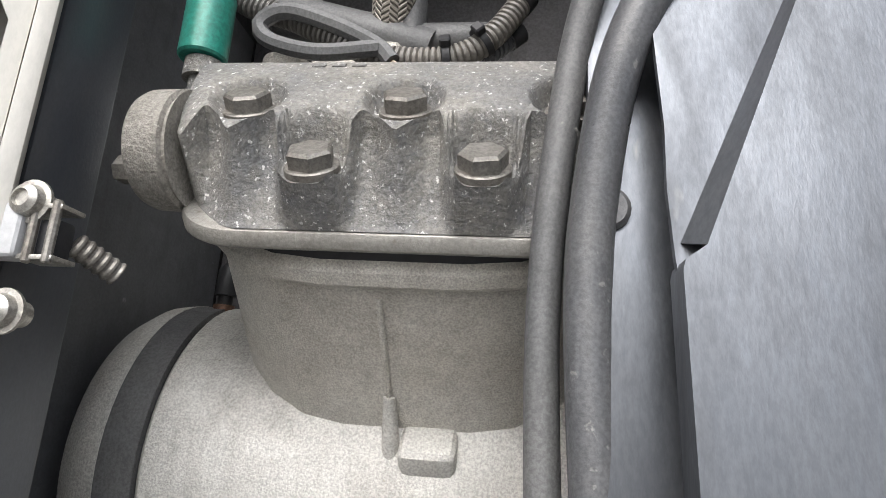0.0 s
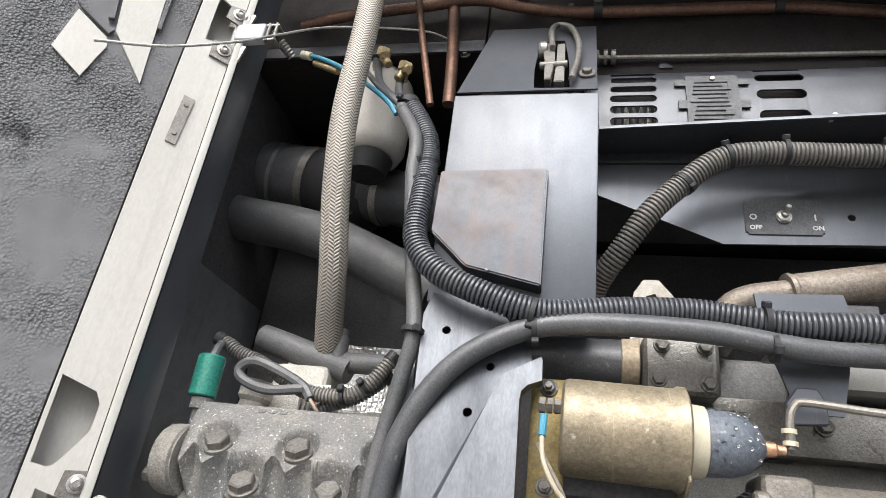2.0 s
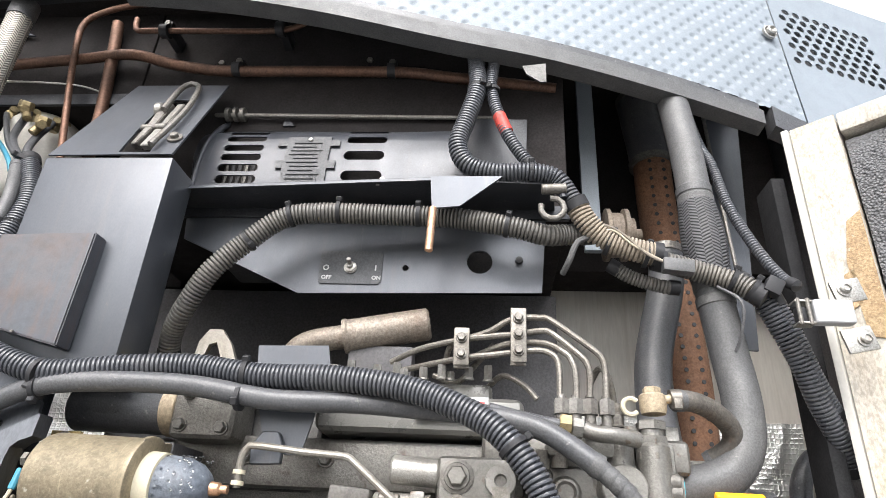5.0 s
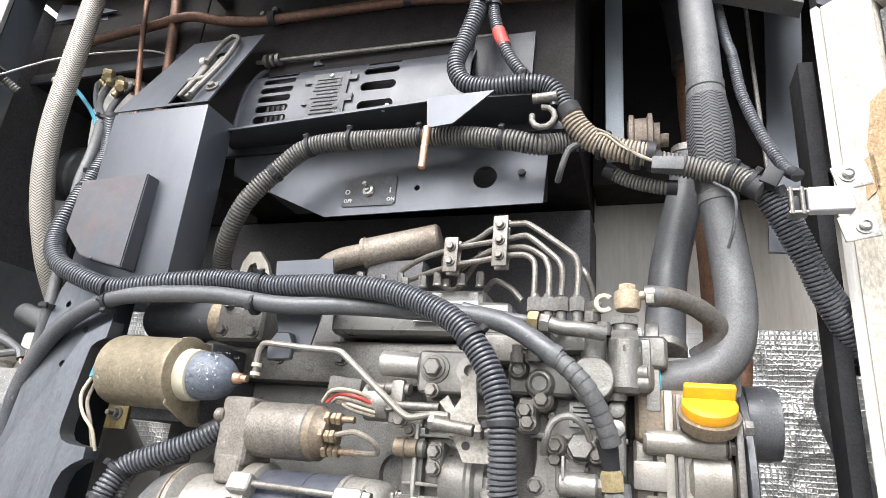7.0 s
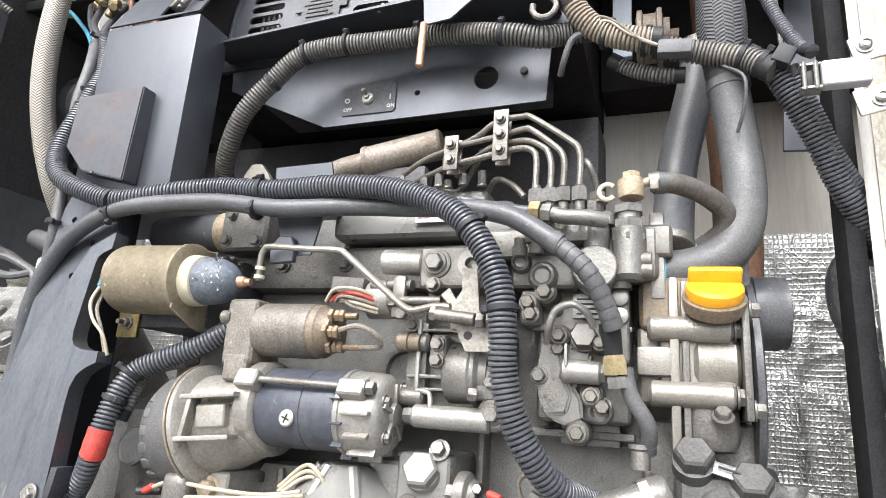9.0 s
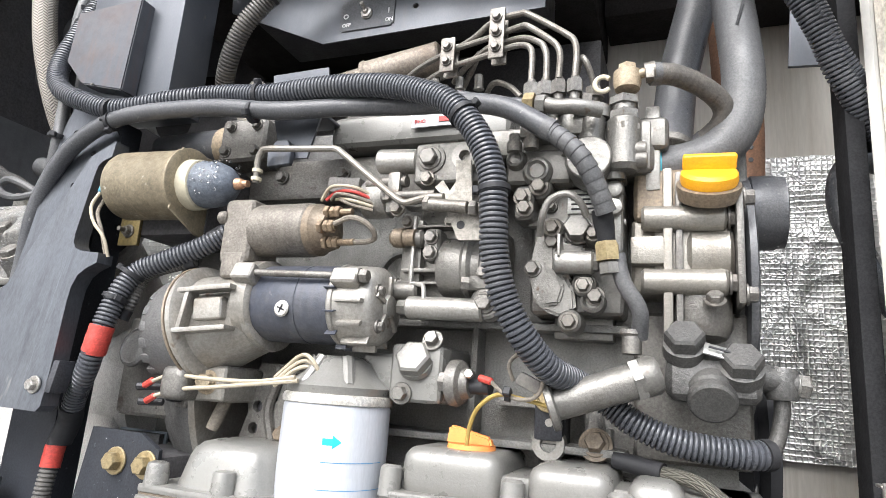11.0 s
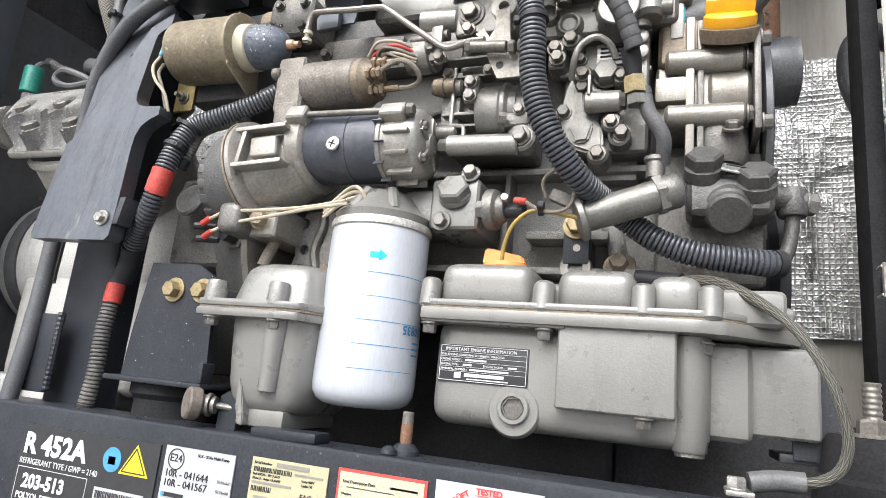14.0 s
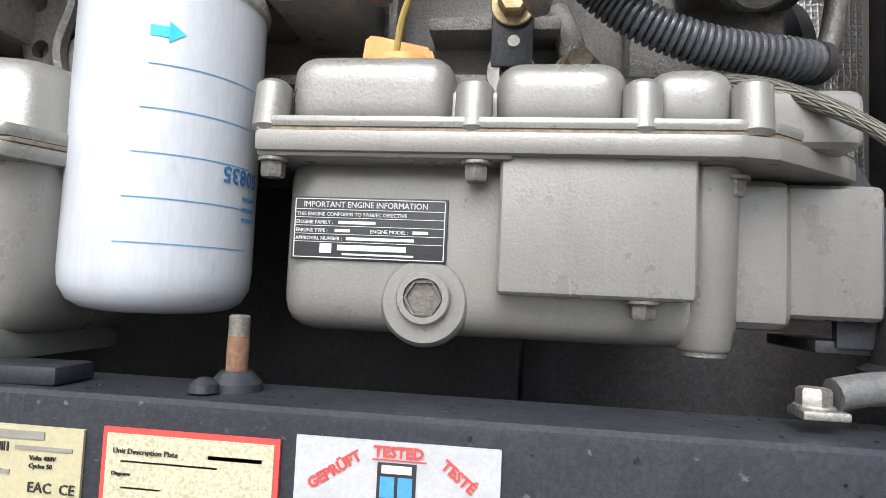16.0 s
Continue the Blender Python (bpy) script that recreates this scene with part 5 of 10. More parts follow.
for k in range(18):
    a = 2 * math.pi * k / 18
    box(b, (-0.065, 0.565 + math.cos(a) * 0.064, 2.485 + math.sin(a) * 0.064), (0.012, 0.006, 0.006), 0.001)
part("collar", b, BLACK_PLASTIC, duct)
part("outlet", lathe(B(), (-0.045, 0.55, 2.475), (1, -0.1, -0.2), [(0, 0.046), (0.1, 0.043), (0.16, 0.05)], 30), RUBBER, duct)
part("hose_clamp", lathe(B(), (-0.022, 0.55, 2.470), (1, -0.1, -0.2), [(0, 0.0475), (0.012, 0.0475)], 30), STEEL, duct, "plated hose clamp")
part("clamp_screw", cyl(B(), (-0.020, 0.498, 2.485), (-0.016, 0.498, 2.515), 0.006, seg=10), BRASS, duct)
pipe("air_pipe", [(-0.34, 0.50, 2.425), (-0.22, 0.50, 2.398), (-0.10, 0.50, 2.375), (0.0, 0.50, 2.335), (0.10, 0.50, 2.285)], 0.035, RUBBER_DUSTY, "thick black rubber air pipe crossing behind the braid", "pipe", 0.012, 24)

# copper tip, rust coloured sleeve and dark hoses at the far side
plain_hose = pipe("rubber_hose", [(0.958, 0.60, 2.80), (0.964, 0.60, 2.74), (0.970, 0.60, 2.69), (0.972, 0.60, 2.65)], 0.036, RUBBER, "thick black hose high behind the coolant hose", "hose", 0.01, 20)
part("clamp", lathe(B(), (0.958, 0.6, 2.8), (0.006, 0.0, -0.06), [(0, 0.0360), (0.001, 0.0374), (0.011, 0.0374), (0.012, 0.0360)], 28), STEEL_DULL, plain_hose, "steel band clamp")
part("clamp", lathe(B(), (0.972, 0.6, 2.65), (-0.002, 0.0, 0.04), [(0, 0.0360), (0.001, 0.0374), (0.011, 0.0374), (0.012, 0.0360)], 28), STEEL_DULL, plain_hose, "steel band clamp")
sleeve_t = thing("heat_sleeve", (0.97, 0.60, 2.45), "rust brown perforated sleeve round an exhaust pipe", "sleeve")
HS = [(0.972, 0.60, 2.66), (0.973, 0.60, 2.56), (0.982, 0.60, 2.44), (0.990, 0.60, 2.29), (0.988, 0.60, 2.16), (0.974, 0.58, 2.08)]
part("tube", tube(B(), HS, 0.031, 20, 0.01), RUST_HOSE, sleeve_t)
# Perforations are raised black discs; the black is the shade inside a hole.
for da in (-0.011, 0.011):
    for k, p in enumerate(smooth_path(HS, 0.0085)):
        if k % 2 == 0 and p.z > 2.18:
            part("hole", lathe(B(), p + V((da, -0.0292, 0)), (0, -1, 0), [(0, 0.0032), (0.0012, 0.0032)], 8), INK, sleeve_t)
plain_hose = pipe("rubber_hose", [(0.948, 0.49, 2.44), (0.940, 0.49, 2.38), (0.925, 0.495, 2.32), (0.914, 0.495, 2.27), (0.908, 0.48, 2.21), (0.904, 0.45, 2.15)], 0.024, RUBBER, "dark rubber hose behind the coolant hose", "hose", 0.01, 20)
part("clamp", lathe(B(), (0.948, 0.49, 2.44), (-0.008, 0.0, -0.06), [(0, 0.0240), (0.001, 0.0254), (0.011, 0.0254), (0.012, 0.0240)], 28), STEEL_DULL, plain_hose, "steel band clamp")
part("clamp", lathe(B(), (0.904, 0.45, 2.15), (0.004, 0.03, 0.06), [(0, 0.0240), (0.001, 0.0254), (0.011, 0.0254), (0.012, 0.0240)], 28), STEEL_DULL, plain_hose, "steel band clamp")
b = B()
lathe(b, (0.866, 0.52, 2.475), (1, 0, 0), [(0, 0.030), (0.002, 0.040), (0.008, 0.040), (0.010, 0.034), (0.026, 0.034), (0.028, 0.040), (0.034, 0.040), (0.036, 0.026), (0.044, 0.026), (0.044, 0.010), (0.056, 0.010)], 32)
solid("idler_pulley", b, PULLEY_TAN, "dusty tan belt idler pulley deep in the bay", "pulley")

b = B()
prism(b, [(1.056, 2.335), (1.104, 2.332), (1.142, 2.82), (1.088, 2.82)], lambda a, c: V((a, 0.618, c)), (0, 0.006, 0))
solid("hanging_plate", b, PANEL_GREY, "dark grey hanging sheet plate beside the coolant hose", "panel", kind="structure")

sit()
# ---- hoses and looms in front ----
def run_ends(pts, length=0.014):
    """The first and last stretch of a run, for its end collars."""
    path = smooth_path(pts, 0.003)
    n = max(3, int(length / 0.003))
    return [[tuple(p) for p in path[:n + 1]], [tuple(p) for p in path[-n - 1:]]]


def conduit(pts, r, material, label, group="conduits", pitch=0.0046):
    t = thing("conduit", pts[0], label, "conduit", group)
    part("corrugated_tube", corrugated(B(), pts, r, pitch), material, t, sharp=50)
    for q in run_ends(pts):
        part("end_collar", tube(B(), q, r * 1.05, 18, 0.004), BLACK_PLASTIC, t)
    return t


conduit([(0.065, 0.346, 2.501), (0.095, 0.332, 2.450), (0.110, 0.320, 2.407), (0.118, 0.291, 2.329), (0.124, 0.271, 2.265), (0.152, 0.261, 2.227), (0.200, 0.260, 2.204), (0.256, 0.265, 2.190), (0.328, 0.277, 2.200), (0.393, 0.289, 2.206), (0.466, 0.287, 2.198), (0.542, 0.283, 2.197), (0.615, 0.277, 2.188), (0.673, 0.264, 2.167), (0.710, 0.253, 2.143), (0.738, 0.247, 2.107), (0.753, 0.245, 2.069), (0.757, 0.245, 2.029), (0.758, 0.249, 1.999), (0.766, 0.255, 1.963), (0.782, 0.265, 1.930), (0.801, 0.286, 1.905), (0.817, 0.318, 1.896), (0.838, 0.349, 1.884), (0.870, 0.352, 1.862), (0.910, 0.355, 1.848), (0.959, 0.364, 1.844), (0.981, 0.376, 1.845)], 0.0130, CONDUIT, "thick black corrugated conduit sweeping over the engine")
conduit([(0.300, 0.403, 2.244), (0.310, 0.380, 2.271), (0.332, 0.357, 2.299), (0.361, 0.343, 2.339), (0.398, 0.343, 2.378), (0.437, 0.342, 2.409), (0.480, 0.343, 2.418), (0.568, 0.350, 2.420), (0.645, 0.350, 2.417), (0.719, 0.346, 2.403), (0.759, 0.351, 2.395), (0.785, 0.360, 2.400), (0.817, 0.364, 2.404)], 0.0132, CONDUIT_DUSTY, "dusty black corrugated conduit arching over the switch bracket")
conduit([(0.668, 0.369, 2.729), (0.671, 0.353, 2.669), (0.674, 0.340, 2.610), (0.661, 0.335, 2.554), (0.652, 0.330, 2.512), (0.665, 0.330, 2.482), (0.699, 0.330, 2.470), (0.739, 0.330, 2.470), (0.773, 0.335, 2.465), (0.794, 0.341, 2.436), (0.811, 0.347, 2.405)], 0.0124, CONDUIT, "black corrugated conduit looping beside the motor")
conduit([(0.699, 0.373, 2.729), (0.696, 0.354, 2.669), (0.693, 0.345, 2.613), (0.708, 0.337, 2.549), (0.724, 0.336, 2.514), (0.745, 0.337, 2.482)], 0.0082, CONDUIT, "thinner black corrugated conduit with red tape", pitch=0.004)
conduit([(0.795, 0.339, 2.436), (0.809, 0.344, 2.410), (0.831, 0.349, 2.390), (0.864, 0.350, 2.376), (0.894, 0.352, 2.370)], 0.0142, CONDUIT_SAND, "sand coloured dusty conduit tied to the loom")
conduit([(0.886, 0.356, 2.367), (0.936, 0.365, 2.357), (0.975, 0.358, 2.340), (1.001, 0.348, 2.317)], 0.0128, CONDUIT_DUSTY, "dusty corrugated conduit passing behind the coolant hose")
conduit([(0.838, 0.376, 2.369), (0.864, 0.378, 2.353), (0.896, 0.377, 2.342), (0.918, 0.378, 2.340)], 0.0085, CONDUIT_DUSTY, "thin dusty conduit under the loom", pitch=0.004)
conduit([(0.982, 0.465, 2.711), (0.986, 0.450, 2.641), (0.990, 0.435, 2.581), (0.993, 0.415, 2.538), (0.997, 0.395, 2.465), (1.011, 0.375, 2.396), (1.025, 0.355, 2.347), (1.033, 0.340, 2.329)], 0.0068, CONDUIT, "thin black corrugated conduit hanging beside the door", pitch=0.004)
conduit([(0.977, 0.364, 2.348), (0.999, 0.361, 2.327), (1.019, 0.367, 2.291), (1.040, 0.378, 2.249), (1.055, 0.391, 2.215), (1.075, 0.407, 2.181), (1.096, 0.430, 2.147)], 0.0125, CONDUIT, "thick black corrugated conduit dropping to the corner")
conduit([(1.016, 0.361, 2.325), (1.037, 0.369, 2.276), (1.054, 0.381, 2.236), (1.079, 0.402, 2.199)], 0.0085, CONDUIT, "black corrugated conduit behind the latch", pitch=0.004)
conduit([(0.458, 0.326, 2.064), (0.436, 0.311, 2.049), (0.395, 0.297, 2.020), (0.351, 0.286, 2.000), (0.324, 0.278, 1.986), (0.314, 0.266, 1.959), (0.308, 0.256, 1.910), (0.297, 0.259, 1.875), (0.270, 0.274, 1.844), (0.249, 0.290, 1.816)], 0.0122, CONDUIT, "black corrugated conduit from the starter with red tape")
conduit([(0.385, 0.300, 2.003), (0.339, 0.292, 1.990), (0.322, 0.289, 1.978), (0.319, 0.281, 1.951), (0.313, 0.278, 1.931)], 0.0068, CONDUIT_DUSTY, "thin corrugated conduit beside the starter loom", pitch=0.004)
conduit([(0.236, 0.290, 1.791), (0.236, 0.284, 1.731), (0.238, 0.283, 1.675), (0.234, 0.282, 1.627)], 0.0095, CONDUIT_DUSTY, "dusty conduit dropping to the cross bar")


def hose(pts, r, material, label, group="rubber hoses", seg=18, step=0.006):
    t = thing("rubber_hose", pts[0], label, "hose", group)
    part("tube", tube(B(), pts, r, seg, step), material, t)
    for q in run_ends(pts, 0.010):
        part("end_band", tube(B(), q, r * 1.06, 18, 0.004), RUBBER_DUSTY, t)
    return t


def turn_path(pts, n):
    """n + 1 points at even steps of the parameter along a smooth curve through pts."""
    ps = [V(p) for p in pts]
    ps = [ps[0] * 2 - ps[1]] + ps + [ps[-1] * 2 - ps[-2]]
    out = []
    for k in range(n + 1):
        u = k / n * (len(ps) - 3)
        i = min(int(u), len(ps) - 4)
        f = u - i
        a, b, c, d = ps[i:i + 4]
        out.append(0.5 * ((2 * b) + (c - a) * f + (2 * a - 5 * b + 4 * c - d) * f * f + (3 * b - a - 3 * c + d) * f ** 3))
    return out


def wrap(pts, r, material, label, category="tape"):
    return solid("tape_wrap", tube(B(), pts, r, 18, 0.004, lambda i, run: 1.0 + 0.02 * math.sin(i * 2.1)), material, label, category, "tape wraps")


hose([(0.799, 0.280, 2.122), (0.794, 0.280, 2.125), (0.750, 0.287, 2.154), (0.700, 0.293, 2.167), (0.639, 0.297, 2.172), (0.569, 0.292, 2.175), (0.485, 0.280, 2.173), (0.393, 0.276, 2.184), (0.284, 0.266, 2.181), (0.230, 0.265, 2.168), (0.184, 0.266, 2.140), (0.152, 0.270, 2.101), (0.133, 0.275, 2.058), (0.123, 0.282, 1.999), (0.120, 0.283, 1.944), (0.124, 0.276, 1.846), (0.128, 0.271, 1.734), (0.132, 0.260, 1.625)], 0.0104, RUBBER, "long black rubber hose tied below the conduit")
hose([(0.107, 0.294, 1.784), (0.102, 0.302, 1.945), (0.112, 0.300, 2.062), (0.126, 0.290, 2.130), (0.132, 0.285, 2.175), (0.116, 0.293, 2.261), (0.101, 0.298, 2.356), (0.094, 0.309, 2.418), (0.060, 0.336, 2.485)], 0.0080, RUBBER_DUSTY, "dusty black hose rising along the upright frame")
hose([(0.884, 0.328, 2.196), (0.905, 0.336, 2.197), (0.931, 0.352, 2.190), (0.950, 0.368, 2.176), (0.949, 0.378, 2.160), (0.930, 0.392, 2.146)], 0.0105, HOSE_BROWN, "dusty short fuel hose on a tan fitting")
hose([(1.206, 0.600, 2.170), (1.180, 0.585, 2.172), (1.131, 0.562, 2.174), (1.105, 0.534, 2.175), (1.084, 0.521, 2.154), (1.078, 0.525, 2.132), (1.080, 0.528, 2.106), (1.089, 0.529, 2.076), (1.100, 0.530, 2.049), (1.119, 0.539, 2.010), (1.150, 0.540, 1.975), (1.206, 0.580, 1.950)], 0.0125, RUBBER, "black rubber hose looping by the foil")
wrap([(1.092, 0.529, 2.070), (1.102, 0.529, 2.051)], 0.0133, STEEL_DULL, "pale grey band round the looping hose", "band")
hose([(0.873, 0.346, 1.940), (0.874, 0.331, 1.963), (0.860, 0.325, 1.988), (0.854, 0.325, 2.013)], 0.0075, RUBBER_DUSTY, "short hose below the brass union")
coolant = thing("coolant_hose", (0.94, 0.37, 2.15), "large black coolant hose with woven sleeve and clamps", "hose")
part("hose", tube(B(), [(0.952, 0.416, 2.664), (0.953, 0.405, 2.605), (0.955, 0.397, 2.550), (0.956, 0.393, 2.500), (0.9565, 0.3900, 2.4490), (0.9580, 0.3880, 2.3890), (0.9610, 0.3880, 2.3290), (0.9679, 0.3901, 2.2686), (0.9715, 0.3850, 2.2095), (0.9664, 0.3832, 2.1641), (0.9500, 0.3831, 2.1371), (0.9240, 0.3810, 2.1230), (0.885, 0.379, 2.116)], 0.0210, 26, 0.0022, lambda i, run: 1.0 - 0.016 * (i % 2)), RUBBER_DUSTY, coolant)
part("woven_sleeve", tube(B(), [(0.9563, 0.3905, 2.4590), (0.9575, 0.3885, 2.4210), (0.9585, 0.3880, 2.3840), (0.9595, 0.3880, 2.3540)], 0.0228, 28, 0.006, lambda i, run: 1.0 + 0.16 * math.sin(min(1.0, run / 0.105) * math.pi)), BRAID_BLACK, coolant, "black woven sleeve")
for c, ax in (((0.9560, 0.3915, 2.4790), (0, 0, -1)), ((0.9562, 0.3905, 2.4640), (0, 0, -1)), ((0.9600, 0.3880, 2.3470), (0.1, 0, -1)), ((0.9615, 0.3885, 2.3270), (0.1, 0, -1))):
    part("clamp", lathe(B(), V(c) - V(ax).normalized() * 0.006, ax, [(0, 0.0216), (0.001, 0.0224), (0.011, 0.0224), (0.012, 0.0216)], 28), RUBBER_DUSTY, coolant)
part("blue_collar", lathe(B(), (0.893, 0.379, 2.116), (-1, 0, 0), [(0, 0.0218), (0.005, 0.0218)], 28), INK_TEAL, coolant, "thin blue collar")
braid = thing("braided_hose", (0.0, 0.30, 2.2), "steel braided flexible hose hanging from above", "hose")
BR = [(-0.001, 0.305, 2.736), (0.001, 0.304, 2.701), (0.002, 0.302, 2.573), (-0.001, 0.306, 2.456), (0.001, 0.323, 2.357), (0.002, 0.360, 2.268), (-0.010, 0.414, 2.207), (-0.018, 0.454, 2.166)]
part("sleeve", tube(B(), BR, 0.0170, 24, 0.006), BRAID, braid, "tan grey steel braid")
part("end_ferrule", tube(B(), [(-0.002, 0.307, 2.749), (-0.000, 0.305, 2.731), (0.001, 0.304, 2.716)], 0.0185, 22, 0.004), RUBBER_DUSTY, braid)

# red tape and sleeves on the looms
wrap([(0.704, 0.339, 2.564), (0.709, 0.337, 2.548), (0.714, 0.337, 2.536)], 0.0088, RED_TAPE, "red tape round a thin conduit")
wrap([(0.310, 0.257, 1.921), (0.307, 0.256, 1.902), (0.304, 0.257, 1.891)], 0.0130, RED_TAPE, "red tape round the starter conduit")
wrap([(0.236, 0.289, 1.785), (0.236, 0.287, 1.761)], 0.0108, RED_TAPE, "red tape round the lower conduit")
wrap([(0.260, 0.280, 1.831), (0.249, 0.290, 1.813), (0.238, 0.292, 1.791)], 0.0130, BLACK_PLASTIC, "black rubber boot on the conduit", "boot")
wrap([(0.471, 0.343, 2.417), (0.494, 0.345, 2.420), (0.512, 0.346, 2.421)], 0.0114, CONDUIT_DUSTY, "dusty tape round the upper conduit")
wrap([(0.403, 0.300, 2.027), (0.418, 0.304, 2.037)], 0.0116, BLACK_PLASTIC, "black tape on the starter conduit")
# spiral sleeve turns on the long hose
sleeve = thing("spiral_sleeve", (0.850, 0.285, 2.051), "overlapping spiral sleeve of black tape on the hose", "sleeve")
TURNS = turn_path([(0.846, 0.300, 2.049), (0.837, 0.289, 2.074), (0.824, 0.280, 2.097), (0.806, 0.279, 2.115), (0.785, 0.281, 2.131)], 11)
for p, q in zip(TURNS, TURNS[1:]):
    d = (q - p).normalized()
    part("turn", lathe(B(), p - d * 0.002, d, [(0, 0.0078), (0, 0.0094), (0.001, 0.0097), ((q - p).length * 0.9, 0.0090), ((q - p).length + 0.003, 0.0086)], 20), RUBBER_DUSTY, sleeve)

# cable ties
tie((0.248, 0.263, 2.188), (1, 0.05, -0.2), 0.0134, (0, -0.4, -1))
tie((0.250, 0.265, 2.174), (1, 0.02, 0.1), 0.0111, (0, -0.3, -1))
tie((0.451, 0.287, 2.199), (1, 0.05, 0), 0.0134, (0.2, -0.5, 1))
tie((0.453, 0.278, 2.173), (1, 0, 0), 0.0111, (0, -1, -0.4))
tie((0.720, 0.251, 2.133), (0.6, -0.1, -0.8), 0.0134, (1, -0.2, 0.6))
tie((0.756, 0.245, 2.055), (0.1, 0, -1), 0.0134, (-1, -0.3, 0))
tie((0.398, 0.343, 2.378), (0.7, 0, 0.7), 0.013, (0.7, -0.7, -0.7))
tie((0.447, 0.342, 2.413), (0.9, 0, 0.25), 0.013, (-0.2, -0.6, 1))
tie((0.507, 0.345, 2.421), (1, 0, 0), 0.0134, (0, -0.6, 1))
tie((0.606, 0.350, 2.420), (1, 0, 0), 0.013, (0, -0.8, 0.7))
tie((0.715, 0.346, 2.404), (1, 0, -0.2), 0.013, (0, -0.8, 0.7))
tie((0.744, 0.331, 2.471), (1, 0, 0), 0.012, (0, -0.6, 1))
tie((0.674, 0.341, 2.612), (0.1, 0, -1), 0.012, (0.6, -1, 0))
tie((0.694, 0.345, 2.611), (0.1, 0, -1), 0.0094, (-0.4, -1, 0))
tie((0.836, 0.353, 2.386), (0.9, 0, -0.4), 0.0144, (0.3, -0.3, 1))
tie((0.878, 0.353, 2.370), (1, 0, -0.3), 0.0138, (0, -0.4, 1))
tie((0.972, 0.358, 2.342), (0.9, 0, -0.45), 0.0132, (0.2, -0.4, 1))
tie((0.990, 0.352, 2.329), (0.8, 0, -0.6), 0.0132, (0.2, -0.4, 1))
tie((0.320, 0.275, 1.983), (0.4, 0.2, 0.9), 0.0132, (-1, -0.6, 0.6))
tie((0.313, 0.264, 1.953), (0.2, 0.2, 0.9), 0.013, (1, -0.6, 0))
tie((0.132, 0.283, 2.171), (0.1, 0, 1), 0.0102, (0.6, -1, 0))
tie((0.113, 0.302, 2.354), (0, -0.3, 1), 0.0134, (0.3, -1, 0))
tie((0.113, 0.311, 2.384), (0, -0.3, 1), 0.0134, (-0.6, -1, 0))
tie((0.066, 0.344, 2.495), (0.3, 0, 1), 0.0151, (-0.6, -1, 0))
tie((0.124, 0.277, 1.856), (0, 0, 1), 0.0118, (-1, -0.3, 0))

# thin wires of the loom
def wire(pts, r, material, label, group="wires"):
    return solid("wire", tube(B(), pts, r, 8, 0.005), material, label, "wire", group)


wire([(0.814, 0.352, 2.393), (0.820, 0.340, 2.400), (0.833, 0.336, 2.400), (0.852, 0.335, 2.386), (0.877, 0.335, 2.361), (0.909, 0.337, 2.348)], 0.0015, WIRE_GREY, "cream wire looping over the loom")
wire([(0.812, 0.355, 2.388), (0.816, 0.341, 2.392), (0.838, 0.336, 2.394), (0.860, 0.335, 2.374), (0.895, 0.336, 2.353)], 0.0014, WIRE_CREAM, "dusty wire looping over the loom")
wire([(0.782, 0.370, 2.353), (0.788, 0.355, 2.362), (0.798, 0.348, 2.384), (0.814, 0.348, 2.392)], 0.0038, RUBBER_DUSTY, "short black cable entering the loom")
wire([(0.955, 0.359, 2.335), (0.972, 0.342, 2.310), (0.971, 0.350, 2.280), (0.965, 0.363, 2.259)], 0.0018, RUBBER, "thin wire hanging under the coolant hose")
solid("plug_connector", box(B(), (0.907, 0.337, 2.349), (0.034, 0.014, 0.016), 0.002, (0, 6, 0)), RUBBER_DUSTY, "grey plastic plug connector under the loom", "connector")
solid("plug_connector", box(B(), (1.008, 0.341, 2.328), (0.018, 0.014, 0.020), 0.002, (0, 30, 0)), BLACK_PLASTIC, "black plug connector beside the latch", "connector")
wire([(1.032, 0.515, 2.711), (1.033, 0.505, 2.561), (1.036, 0.495, 2.411)], 0.003, STEEL_DULL, "thin steel rod behind the conduit", "")

sit(0.006, 0.002, 0.0)
# ---- upright frame plate and compressor ----
part_plate = box2(B(), (0.098, 0.272, 1.6455), (0.160, 0.280, 1.742), 0.002)
solid("foot_plate", part_plate, FRAME_BLACK, "black welded foot plate beside the upright", "plate")
solid("weld_bead", tube(B(), [(0.162, 0.276, 1.648), (0.163, 0.275, 1.70), (0.160, 0.277, 1.744)], 0.004, 8, 0.003, lambda i, run: 1.0 + 0.25 * (i % 2)), FRAME_BLACK, "rough black weld bead on the foot plate", "weld")
low_panel = solid("lower_panel", box2(B(), (0.207, 0.395, 1.4015), (0.286, 0.400, 1.800), 0.001), GREY_PANEL, "dirty pale grey sheet panel beside the upright", "panel", kind="structure")
part("flange", box2(B(), (0.207, 0.372, 1.728), (0.286, 0.3945, 1.740), 0.002), GREY_PANEL, low_panel, "grey flange across the panel")
part("cover", box2(B(), (0.209, 0.386, 1.742), (0.284, 0.3945, 1.798), 0.002), HOUSING_DARK, low_panel)
up = solid("upright_frame", box2(B(), (0.127, 0.300, 1.40), (0.205, 0.345, 2.20), 0.004), FRAME_BLACK, "black square steel upright standing on the cross bar", "frame", kind="structure")
PLATE_STEEL = surf("dusty blue grey steel plate", (0.088, 0.095, 0.108), (0.128, 0.134, 0.146), 0.34, 0.70, 10, 500, 0.05, 0.5, (0.21, 0.21, 0.205), -0.03, fleck=46, stretch=(1, 1, 0.3), grit=0.25, patch=0.55, r2=0.46)
sit()
